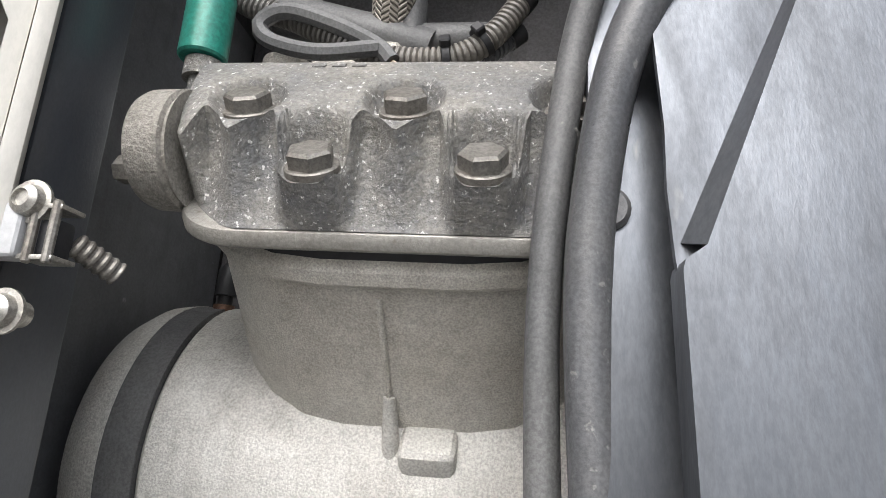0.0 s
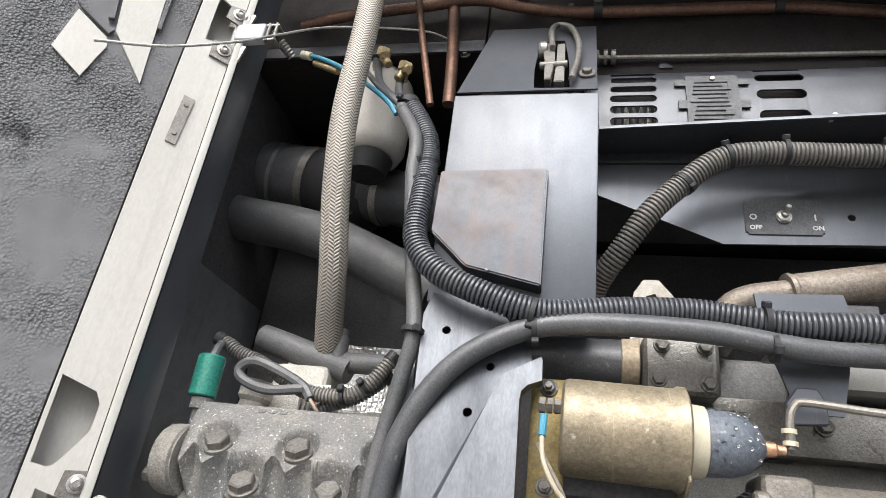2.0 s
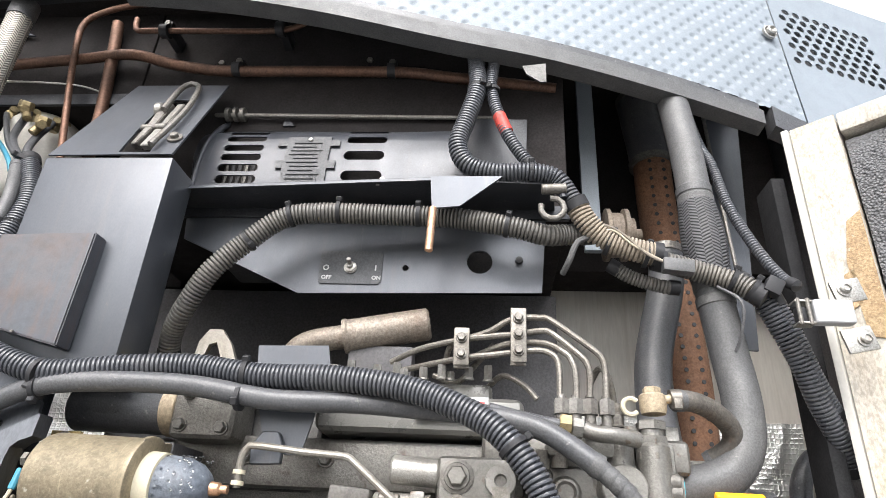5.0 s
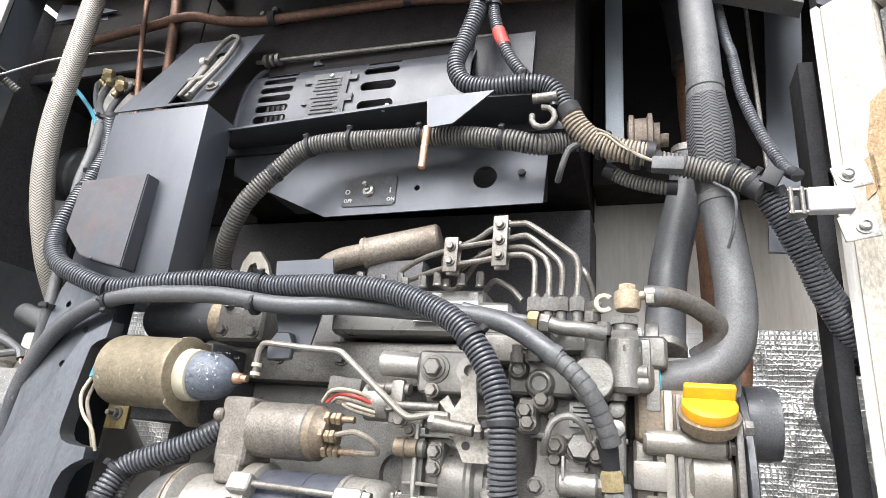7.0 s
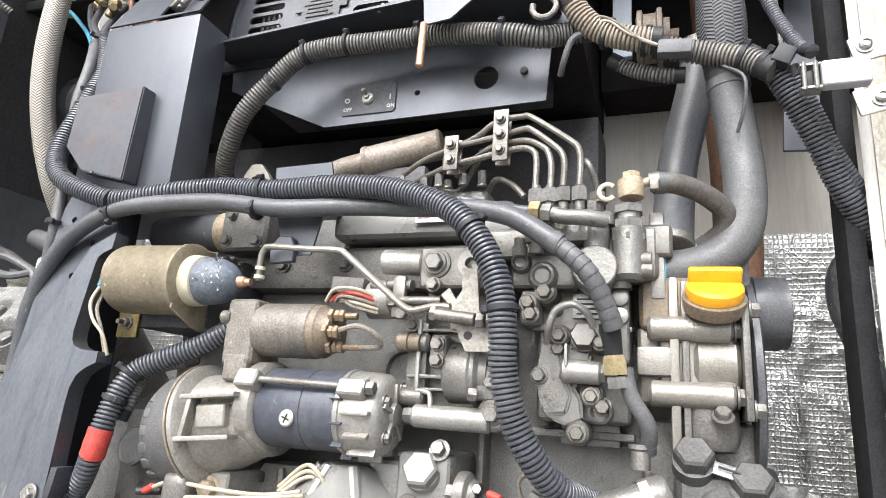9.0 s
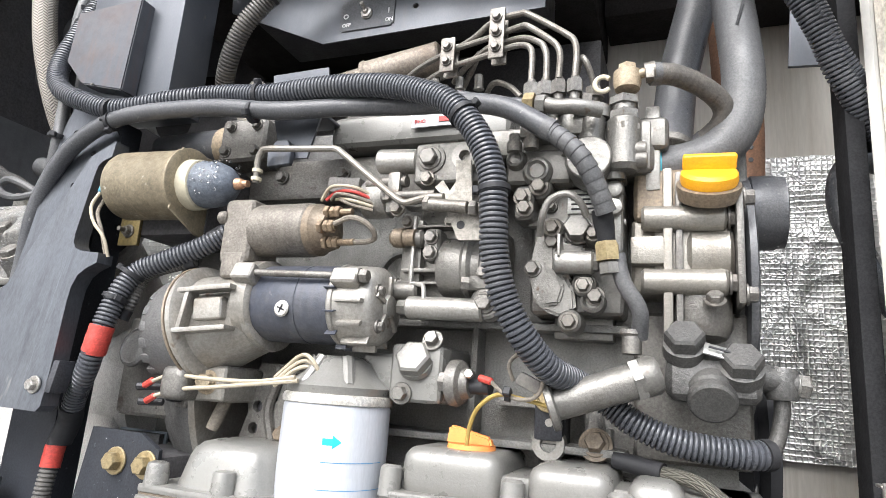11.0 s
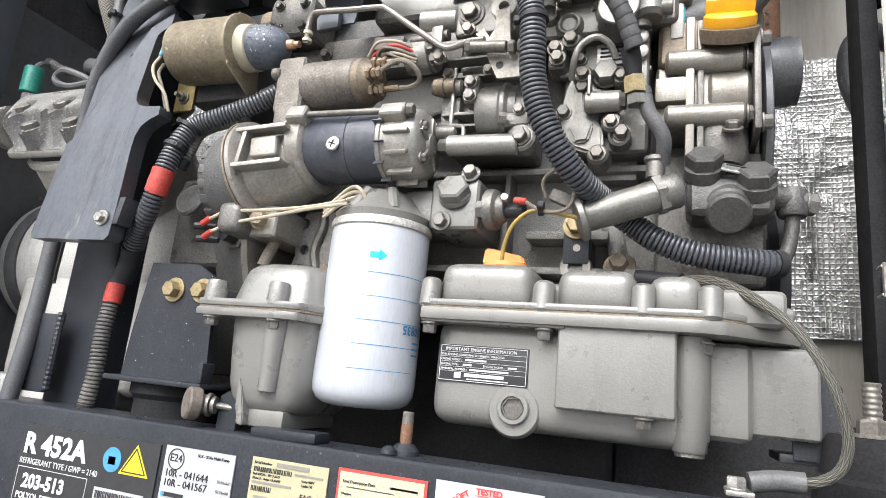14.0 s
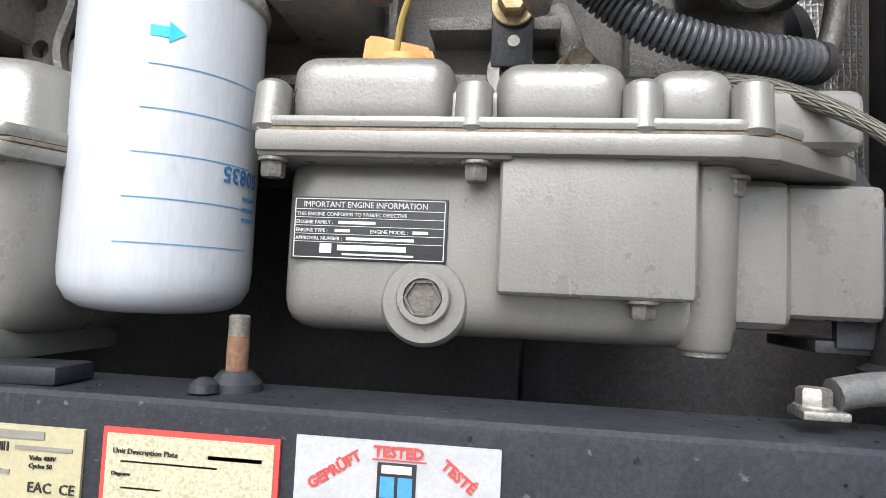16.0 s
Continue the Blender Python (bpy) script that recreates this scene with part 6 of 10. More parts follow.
plate_t = thing("mounting_plate", (0.2, 0.28, 1.845), "grey steel mounting plate bolted to the upright", "plate")
def face(z, off=0.0):
    """The plate leans: its foot stands forward."""
    return 0.268 + (z - 2.13) * 0.14 + off


def leaning(bm):
    for v in bm.verts:
        v.co.y += face(v.co.z)
    return bm


b = B()
plate(b, [(0.1515, 1.940), (0.1490, 1.9620), (0.1475, 1.990), (0.1480, 2.020), (0.1395, 2.190), (0.146, 2.214), (0.200, 2.214), (0.246, 2.163), (0.250, 2.140), (0.236, 2.120), (0.185, 2.010), (0.172, 1.940)], 0.010, 0.004, [(0.165, 2.174, 0.0042), (0.179, 2.152, 0.0042), (0.211, 2.140, 0.0042), (0.195, 2.096, 0.0042)])
part("sheet", leaning(b), PLATE_STEEL, plate_t)
b = prism(B(), [(0.2235, 2.131), (0.2570, 2.150), (0.2585, 2.147), (0.2590, 2.128), (0.2470, 2.123), (0.2415, 2.117), (0.2405, 2.108), (0.2425, 2.026), (0.2450, 2.016), (0.2510, 2.009), (0.2630, 2.005), (0.2900, 2.003), (0.2920, 1.991), (0.2780, 1.984), (0.2690, 1.976), (0.2650, 1.962), (0.2660, 1.945), (0.2760, 1.872), (0.2795, 1.832), (0.2750, 1.826), (0.1530, 1.828), (0.1495, 1.836), (0.1490, 1.9550), (0.1500, 1.9590), (0.1580, 1.9650)], lambda a, c: V((a, 0.0, c)), (0, 0.020, 0))
part("raised_panel", leaning(b), PLATE_STEEL, plate_t, "folded panel standing proud of the sheet")
b = B()
lo, hi = (0.1580, 1.9650), (0.2235, 2.131)
nl = V((hi[1] - lo[1], 0, lo[0] - hi[0])).normalized()
pts = []
for k in range(9):
    f = k / 8
    p = V((lo[0] + (hi[0] - lo[0]) * f, 0.0004, lo[1] + (hi[1] - lo[1]) * f))
    w = 0.0066 * (1 - f) ** 0.8 + 0.0008
    pts.append((p, p - nl * w + V((0, 0.0092, 0))))
for (p, q), (p2, q2) in zip(pts, pts[1:]):
    b.faces.new([b.verts.new(v) for v in (p, p2, q2, q)])
bmesh.ops.remove_doubles(b, verts=b.verts, dist=1e-5)
bmesh.ops.solidify(b, geom=list(b.faces), thickness=0.001)
part("bevel_fold", leaning(b), PLATE_STEEL, plate_t, "slanted fold between sheet and panel")
b = B()
box2(b, (0.1200, 0.036, 1.870), (0.1620, 0.050, 2.185), 0.002)
channel = part("side_channel", leaning(b), PLATE_STEEL, plate_t, "dusty grey upright channel behind the plate's edge")
b = B()
lathe(b, (0.128, face(1.990, 0.036), 1.990), (0, -1, 0), [(0, 0.010), (0.003, 0.010), (0.005, 0.008), (0.005, 0.001)], 20)
part("plug", b, RUBBER, channel, "round black plug")
part("bolt", hexhead(B(), (0.262, face(1.853, -0.001), 1.853), (0, -1, 0), 0.011, 0.006, 0.0095), STEEL, plate_t, "bright hex bolt with washer")
b = B()
box2(b, (0.2770, 0.0, 1.846), (0.2860, 0.020, 1.880), 0.001)
part("lip", leaning(b), PANEL_BLACK, plate_t)

sit(0.0026, 0.0042, -0.002)
comp = thing("compressor", (0.0, 0.40, 1.62), "weathered aluminium refrigerant compressor with bolted head", "compressor")
def oblong(bm, x0, x1, yc, ry, z0, z1, top_in=0.0, n=10, bev=0.003):
    """An upright block with round ends."""
    def ring(s, z):
        out = []
        for cx, a0 in ((x1 - ry, -90), (x0 + ry, 90)):
            for i in range(n + 1):
                a = math.radians(a0 + 180 * i / n)
                out.append((cx + math.cos(a) * (ry - s), yc + math.sin(a) * (ry - s), z))
        return out
    rings = [ring(bev, z0), ring(0, z0 + bev), ring(top_in, z1 - bev), ring(top_in + bev, z1)]
    vs = [[bm.verts.new(p) for p in r] for r in rings]
    m = len(vs[0])
    for a, c in zip(vs, vs[1:]):
        for i in range(m):
            bm.faces.new((a[i], a[(i + 1) % m], c[(i + 1) % m], c[i]))
    bm.faces.new(list(reversed(vs[0])))
    bm.faces.new(vs[-1])
    return bm


# the cylinder bank leans forward by 45 degrees; x along, v into the bank, h along its axis from the flange's top
BANK = Matrix.Translation((0, 0.305, 1.984)) @ Matrix.Rotation(radians(45), 4, "X")


def lean(bm):
    bmesh.ops.transform(bm, matrix=BANK, verts=bm.verts)
    return bm


def lean_at(x, v, h):
    return BANK @ V((x, v, h))


BANK_AXIS = BANK.to_3x3() @ V((0, 0, 1))
part("cylinder_jacket", lean(oblong(B(), -0.110, 0.150, 0.100, 0.090, -0.25, -0.036)), ALU_SMOOTH, comp, "smooth sand cast jacket with a flash line")
part("jacket_rim", lean(oblong(B(), -0.116, 0.156, 0.102, 0.098, -0.0385, -0.0205, bev=0.005)), ALU_SMOOTH, comp, "rounded rim of the jacket")
part("gasket", lean(oblong(B(), -0.110, 0.152, 0.102, 0.093, -0.022, -0.0115, bev=0.001)), INK, comp)
b = B()
def flange_ring(inset, h, n=12):
    out = []
    for cx, cv, a0, r in ((0.098, 0.062, -90, 0.062), (0.098, 0.138, 0, 0.062), (-0.060, 0.138, 90, 0.045), (-0.060, 0.045, 180, 0.045)):
        for i in range(n + 1):
            a = math.radians(a0 + 90 * i / n)
            out.append((cx + math.cos(a) * (r - inset), cv + math.sin(a) * (r - inset), h))
    return out
rings = [[b.verts.new(p) for p in flange_ring(i, h)] for i, h in ((0.003, -0.012), (0.0, -0.009), (0.0, -0.004), (0.002, -0.001), (0.007, 0.0005), (0.02, 0.001))]
for r0, r1 in zip(rings, rings[1:]):
    for i in range(len(r0)):
        b.faces.new((r0[i], r0[(i + 1) % len(r0)], r1[(i + 1) % len(r0)], r1[i]))
b.faces.new(list(reversed(rings[0])))
b.faces.new(rings[-1])
part("head_flange", lean(b), ALU, comp, "pale worn flange edge")
# the head: a fluted front wall under a sloping crown with a pocket round each bolt
b = B()
BOLTS = [(-0.060, 0.050, 0.0445), (0.026, 0.050, 0.0445), (0.112, 0.052, 0.0435), (-0.017, 0.0165, 0.0265), (0.069, 0.0165, 0.0265), (0.135, 0.030, 0.0265)]
nx, ns = 116, 76
x0, x1 = -0.094, 0.156
grid = []
for i in range(nx + 1):
    x = x0 + (x1 - x0) * i / nx
    # how far the front wall leans back: little at the columns, most in the scoops
    ph = ((x + 0.017) / 0.086) % 1.0
    d = min(ph, 1 - ph) * 2
    lean_back = 0.034 * min(1.0, max(0.0, (d - 0.30) / 0.22)) - 0.016 * max(0.0, 1 - (1 - d) / 0.30) ** 0.8
    e = max(0.0, (x - 0.085) / 0.071)
    el = max(0.0, (-0.058 - x) / 0.036)
    edge = 0.002 + max(0.0, lean_back)
    col = []
    for j in range(ns + 1):
        k = j / ns
        if k < 0.46:
            q = k / 0.46
            h = 0.041 * q
            v = 0.003 + (edge - 0.003) * q ** 0.75
        else:
            q = (k - 0.46) / 0.54
            v = edge + (0.100 - edge) * q
            h = max(0.041, 0.040 + 0.0205 * (1 - (1 - min(1.0, v / 0.10)) ** 2))
        for bx, bv, bh in BOLTS:
            rr = math.hypot(x - bx, v - bv)
            if rr < 0.0230:
                f = min(1.0, (0.0230 - rr) / 0.0075)
                f = f * f * (3 - 2 * f)
                h = min(h, h * (1 - f) + bh * f)
        v += 0.055 * e ** 2.2 + 0.030 * el ** 1.8 * (1 - min(1.0, v / 0.1))
        h -= 0.010 * e * e * min(1.0, h / 0.04)
        col.append(b.verts.new((x - 0.16 * el * max(0.0, v - 0.03), v, max(0.0, h))))
    grid.append(col)
for g0, g1 in zip(grid, grid[1:]):
    for j in range(ns):
        b.faces.new((g0[j], g0[j + 1], g1[j + 1], g1[j]))
low = [b.verts.new((c[-1].co.x, c[-1].co.y + 0.03, 0.0)) for c in grid]
for i in range(nx):
    b.faces.new((grid[i][ns], low[i], low[i + 1], grid[i + 1][ns]))
b.faces.new([*grid[0], low[0]])
b.faces.new([*reversed(grid[-1]), low[-1]])
part("cylinder_head", lean(b), ALU_DARK, comp, "corroded speckled cylinder head", sharp=60)
for k, (bx, bv, bh) in enumerate(BOLTS):
    bolt = part("head_bolt", hexhead(B(), lean_at(bx, bv, bh + 0.004), BANK_AXIS, 0.0215, 0.0090, 0, 0.3 + 0.5 * k), STEEL_DULL, comp, "rusty hex head bolt on a thick washer")
    part("washer", lathe(B(), lean_at(bx, bv, bh - 0.002), BANK_AXIS, [(0, 0.0142), (0.0055, 0.0142), (0.0062, 0.0132), (0.0062, 0.006)], 26), STEEL_DULL, comp)
for k in range(3):
    part("cast_mark", lean(box(B(), (-0.032 + 0.012 * k, 0.092, 0.0605), (0.008, 0.005, 0.0016), 0.0006)), ALU_DARK, comp)
b = B()
lathe(b, lean_at(-0.097, 0.052, 0.022), (-1, 0, 0), [(0, 0.0345), (0.0015, 0.0325), (0.0030, 0.0325), (0.0045, 0.0350), (0.021, 0.0345), (0.0255, 0.0325), (0.0275, 0.029), (0.0275, 0.01)], 40)
part("port_cover", b, surf("sandy cast cover", (0.30, 0.285, 0.26), (0.22, 0.205, 0.18), 0.55, 0.25, 14, 420, 0.7, 0.5, (0.50, 0.47, 0.42), -0.02, fleck=260), comp, "round sandy end cover")
for dv, dh in ((0.028, 0.020), (-0.03, -0.002)):
    part("cover_bolt", hexhead(B(), lean_at(-0.122, 0.052 + dv * 0.8, 0.022 + dh * 0.8), (-1, 0, 0), 0.014, 0.010), STEEL_DULL, comp)
part("seam", lean(tube(B(), [(0.012, 0.0100, -0.045), (0.012, 0.0100, -0.118)], 0.0017, 8, 0.002, lambda i, run: 1.0 + 0.35 * (i % 2))), ALU_SMOOTH, comp, "rough casting flash line")
CRANK = surf("pale bare crankcase casting", (0.56, 0.55, 0.52), (0.46, 0.445, 0.41), 0.45, 0.2, 9, 620, 0.35, 0.52, (0.26, 0.21, 0.16), -0.06, fleck=160, patch=0.2)
b = B()
lathe(b, (-0.152, 0.53, 1.852), (1, 0, 0), [(0, 0.118), (0.004, 0.122), (0.30, 0.122), (0.33, 0.11)], 64)
part("crankcase", b, CRANK, comp, "pale bare aluminium crankcase")
part("lower_case", box2(B(), (-0.14, 0.415, 1.64), (0.17, 0.62, 1.86), 0.03, 4), CRANK, comp)
part("end_bell", lathe(B(), (-0.215, 0.53, 1.852), (1, 0, 0), [(0, 0.10), (0.004, 0.112), (0.020, 0.121), (0.036, 0.123)], 64), CRANK, comp)
part("clamp_band", lathe(B(), (-0.180, 0.53, 1.852), (1, 0, 0), [(0, 0.118), (0, 0.1225), (0.027, 0.1225), (0.027, 0.118)], 64), RUBBER_DUSTY, comp, "dark band between the castings")
b = B()
tube(b, [lean_at(0.012, 0.0105, -0.118), lean_at(0.012, 0.006, -0.135), lean_at(0.012, -0.004, -0.165), lean_at(0.012, -0.012, -0.19)], 0.0055, 12, 0.004, lambda i, run: 0.75 + 0.6 * min(1.0, run / 0.07))
part("rib", b, CRANK, comp)
part("boss", lean(box(B(), (0.036, 0.012, -0.155), (0.036, 0.05, 0.026), 0.007, (0, 0, 0), 3)), CRANK, comp)
part("boss", lean(box(B(), (0.014, 0.004, -0.196), (0.066, 0.06, 0.040), 0.012, (10, 0, 0), 3)), CRANK, comp)
b = B()
lathe(b, (-0.158, 0.505, 1.968), (0.02, 0, 1), [(0, 0.0065), (0.014, 0.0065), (0.014, 0.0095), (0.036, 0.0088), (0.042, 0.005)], 16)
part("valve_cap", b, BLACK_PLASTIC, comp, "dusty black valve cap")
part("valve_stub", lathe(B(), (-0.158, 0.505, 1.962), (0.02, 0, 1), [(0, 0.009), (0.012, 0.009)], 14), COPPER, comp)
part("foot", box2(B(), (-0.19, 0.40, 1.402), (0.122, 0.58, 1.655), 0.012, 3), CRANK, comp, "pale cast foot of the crankcase")
for x in (-0.15, -0.06, 0.03):
    part("foot_rib", box2(B(), (x, 0.385, 1.402), (x + 0.012, 0.402, 1.66), 0.003), CRANK, comp)

sit(-0.001, 0.0045, -0.0065)
can = thing("pressure_switch", (-0.108, 0.335, 2.08), "green metal pressure switch can on the compressor", "switch")
b = B()
lathe(b, (-0.109, 0.338, 2.107), (0, 0, 1), [(0, 0.0135), (0.0015, 0.0150), (0.044, 0.0150), (0.046, 0.0135)], 28)
part("can", b, GREEN, can, "glossy green can")
b = B()
lathe(b, (-0.108, 0.340, 2.070), (0, 0, 1), [(0, 0.008), (0.024, 0.008), (0.024, 0.012), (0.036, 0.012)], 16)
part("stem", b, ALU_DARK, can)
b = B()
tube(b, [(-0.109, 0.338, 2.153), (-0.110, 0.345, 2.165), (-0.120, 0.365, 2.176), (-0.128, 0.370, 2.182)], 0.0045, 8)
part("cable", b, RUBBER, can)
conduit([(-0.130, 0.372, 2.184), (-0.112, 0.370, 2.176), (-0.096, 0.370, 2.167), (-0.068, 0.370, 2.158), (-0.033, 0.370, 2.141), (-0.001, 0.370, 2.128), (0.041, 0.370, 2.127), (0.067, 0.372, 2.143), (0.090, 0.38, 2.180)], 0.0085, CONDUIT_DUSTY, "dusty conduit from the pressure switch", pitch=0.004)
conduit([(-0.020, 0.385, 2.092), (0.0, 0.384, 2.105), (0.022, 0.380, 2.117), (0.055, 0.382, 2.131), (0.086, 0.39, 2.160)], 0.0078, CONDUIT, "thin black conduit behind the compressor", pitch=0.004)
wire([(-0.004, 0.362, 2.130), (-0.044, 0.358, 2.125), (-0.077, 0.358, 2.134), (-0.085, 0.358, 2.147), (-0.068, 0.358, 2.156), (-0.036, 0.360, 2.147), (-0.006, 0.363, 2.133), (0.006, 0.362, 2.12)], 0.0058, RUBBER_DUSTY, "looped dusty black cable with a bare end")
for c, d in ((WIRE_RED, 0.0), (WIRE_CREAM, 0.004), (COPPER, -0.003)):
    wire([(0.002, 0.362 + d, 2.124), (0.012, 0.362 - d, 2.113), (0.020, 0.366 + d, 2.102), (0.026, 0.372, 2.096)], 0.0018, c, "bare twisted wire end above the compressor", "wire ends")
tie((0.040, 0.370, 2.127), (1, 0, 0.1), 0.0092, (0, -1, 0.6))
tie((0.062, 0.372, 2.140), (0.7, 0, 0.6), 0.0092, (0.3, -1, 0.6))
serv = thing("service_valve", (-0.05, 0.43, 2.10), "grey cast service valve with a rubber elbow", "valve")
part("elbow", tube(B(), [(-0.105, 0.43, 2.205), (-0.075, 0.43, 2.197), (-0.047, 0.43, 2.189), (-0.005, 0.43, 2.178), (0.02, 0.43, 2.17)], 0.0170, 18), RUBBER_DUSTY, serv)
part("neck", tube(B(), [(-0.01, 0.43, 2.18), (0.03, 0.43, 2.18), (0.07, 0.43, 2.18)], 0.0130, 16), RUBBER_DUSTY, serv)
part("cap", lathe(B(), (0.003, 0.425, 2.18), (0, 0, 1), [(0, 0.011), (0.03, 0.011), (0.032, 0.008), (0.04, 0.008)], 14), RUBBER_DUSTY, serv)
part("body", box2(B(), (-0.07, 0.41, 2.068), (0.0, 0.47, 2.17), 0.010, 3), ALU_SMOOTH, serv)
part("spigot", lathe(B(), (-0.088, 0.405, 2.068), (0.1, 0, 1), [(0, 0.018), (0.05, 0.016), (0.055, 0.02), (0.075, 0.02)], 18), ALU_SMOOTH, serv)
part("finned_block", box2(B(), (-0.024, 0.40, 2.068), (0.012, 0.44, 2.145), 0.002), ALU, serv)
for k in range(6):
    part("fin", box2(B(), (-0.022 + 0.006 * k, 0.395, 2.07), (-0.0195 + 0.006 * k, 0.40, 2.142), 0.0005), ALU, serv)

# ---- latches and stay on the doors ----
def latch(at, side, label, spring=True):
    """A bay latch: bent bracket, white keeper, cage, spring and torx bolts. side: +1 points into the bay towards +x."""
    t = thing("door_latch", at, label, "latch", "door latches")
    x, y, z = at
    part("bracket", box(B(), (x - side * 0.022, y - 0.004, z + 0.026), (0.032, 0.004, 0.026), 0.002, (0, side * 12, 0)), STEEL, t)
    part("bracket", box(B(), (x - side * 0.022, y - 0.004, z - 0.028), (0.032, 0.004, 0.026), 0.002, (0, side * 12, 0)), STEEL, t)
    part("keeper", box(B(), (x, y - 0.006, z), (0.040, 0.014, 0.026), 0.003, (0, 0, 0), 3), LABEL_WHITE, t, "white painted keeper block")
    for dz in (0.012, -0.012):
        part("cage", box(B(), (x + side * 0.028, y - 0.002, z + dz), (0.018, 0.016, 0.0025), 0.0008), STEEL, t)
    for dx in (0.024, 0.034):
        part("pin", cyl(B(), (x + side * dx, y - 0.009, z - 0.015), (x + side * dx, y - 0.009, z + 0.015), 0.0023, seg=10), STEEL_DULL, t)
    part("plunger", box(B(), (x + side * 0.030, y - 0.001, z - 0.002), (0.010, 0.012, 0.018), 0.003), BLACK_PLASTIC, t)
    if spring:
        part("spring", tube(B(), [(x + side * 0.034, y + 0.006, z - 0.002), (x + side * 0.046, y + 0.024, z - 0.012)], 0.0064, 14, 0.0011, lambda i, run: (0.86, 1.0, 1.0, 0.86)[i % 4]), STEEL_DULL, t, "tight coil spring")
    for dx, dz in ((-0.018, 0.027), (-0.026, -0.028)):
        b = B()
        lathe(b, (x + side * dx, y - 0.006, z + dz), (0, -1, 0), [(0, 0.0080), (0.0018, 0.0080), (0.002, 0.0058), (0.005, 0.0052), (0.0064, 0.0034), (0.0048, 0.0032), (0.0048, 0.0005)], 18)
        part("torx_bolt", b, STEEL, t, "plated button head bolt")
    return t


sit(0.008, -0.007, -0.008)
latch((-0.161, 0.282, 1.975), 1, "white latch keeper with spring on the door edge")
latch((-0.140, 0.275, 2.556), 1, "white latch keeper high on the door edge")
sit(-0.004, -0.006, -0.001)
latch((1.058, 0.335, 2.293), -1, "white latch keeper with steel cage on the door edge", False)
latch((1.088, 0.335, 1.822), -1, "white latch keeper low on the door edge", False)
sit(0.008, -0.007, -0.008)
for x, z in ((-0.141, 1.989), (-0.142, 1.938)):
    b = B()
    lathe(b, (x, 0.2740, z), (0, -1, 0), [(-0.010, 0.006), (0, 0.006), (0, 0.0105), (0.0018, 0.0105), (0.002, 0.0080), (0.006, 0.0070), (0.0080, 0.0042), (0.006, 0.0038), (0.006, 0.0005)], 22)
    solid("torx_screw", b, STEEL, "plated button head screw in the black upright", "screw", "post screws")
sit(0.0, 0.0, 0.002)
pipe("door_stay", [(-0.211, 0.130, 2.413), (-0.160, 0.170, 2.440), (-0.112, 0.220, 2.493), (-0.093, 0.260, 2.542), (-0.053, 0.320, 2.613), (0.055, 0.370, 2.650), (0.10, 0.400, 2.655)], 0.0016, STEEL, "thin steel stay cable from the door to the back", "cable", 0.008, 8)

sit(0.0, -0.004, -0.004)
# ---- engine ----
engine = thing("diesel_engine", (0.62, 0.48, 1.66), "grey painted diesel engine with oily dust", "engine")
part("block", box2(B(), (0.255, 0.415, 1.79), (0.975, 0.57, 2.155), 0.008, 2), BLOCK_GREY, engine, "rough cast cylinder block")
part("bulkhead_cover", box2(B(), (0.255, 0.345, 1.825), (0.392, 0.42, 1.945), 0.010, 3), ENGINE_DIRTY, engine)
part("side_rib", box2(B(), (0.545, 0.372, 1.832), (0.86, 0.416, 1.840), 0.003), BLOCK_GREY, engine)
part("side_rib", box2(B(), (0.700, 0.385, 1.842), (0.707, 0.416, 1.960), 0.003), BLOCK_GREY, engine)
part("side_rib", box2(B(), (0.545, 0.385, 1.950), (0.86, 0.416, 1.958), 0.003), BLOCK_GREY, engine)
part("side_rib", box2(B(), (0.73, 0.378, 1.872), (0.82, 0.416, 1.882), 0.003), BLOCK_GREY, engine)
part("rear_cover", box2(B(), (0.865, 0.402, 1.83), (0.972, 0.43, 1.975), 0.008, 3), ENGINE_DIRTY, engine)
b = B()
box2(b, (0.505, 0.366, 2.163), (0.735, 0.52, 2.205), 0.012, 3)
box2(b, (0.515, 0.378, 2.200), (0.70, 0.50, 2.222), 0.008, 3)
part("rocker_cover", b, ENGINE_GREY, engine, "grey rocker cover")
# Dark paint here takes the place of the shade under the hoses.
part("head_end", box2(B(), (0.342, 0.412, 2.10), (0.503, 0.52, 2.206), 0.010, 3), HOUSING_DARK, engine, "dirty end of the cylinder head, coloured dark for shade")
part("eye_foot", box2(B(), (0.343, 0.383, 2.160), (0.404, 0.4115, 2.206), 0.004), ENGINE_DIRTY, engine)
part("manifold", box2(B(), (0.345, 0.385, 2.105), (0.735, 0.42, 2.158), 0.006), ENGINE_DIRTY, engine)
for x in (0.43, 0.52, 0.60):
    part("cover_bolt", hexhead(B(), (x, 0.384, 2.135), (0, -1, 0), 0.012, 0.007, 0.009), ENGINE_DIRTY, engine)
lab = part("serial_label", box2(B(), (0.618, 0.3595, 2.1780), (0.696, 0.3618, 2.2030), 0), LABEL_WHITE, engine, "white label with red printed rows")
part("print_bar", box2(B(), (0.640, 0.3585, 2.1960), (0.692, 0.3594, 2.1975), 0), INK_RED, lab)
text("print_word", "E/NO", (0.6215, 0.3588, 2.1830), 0.0060, INK_RED, lab)
part("print_bar", box2(B(), (0.652, 0.3585, 2.1830), (0.676, 0.3594, 2.1890), 0), INK_RED, lab)
part("thermostat_housing", box2(B(), (0.352, 0.345, 2.146), (0.424, 0.41, 2.206), 0.010, 3), ENGINE_DIRTY, engine)
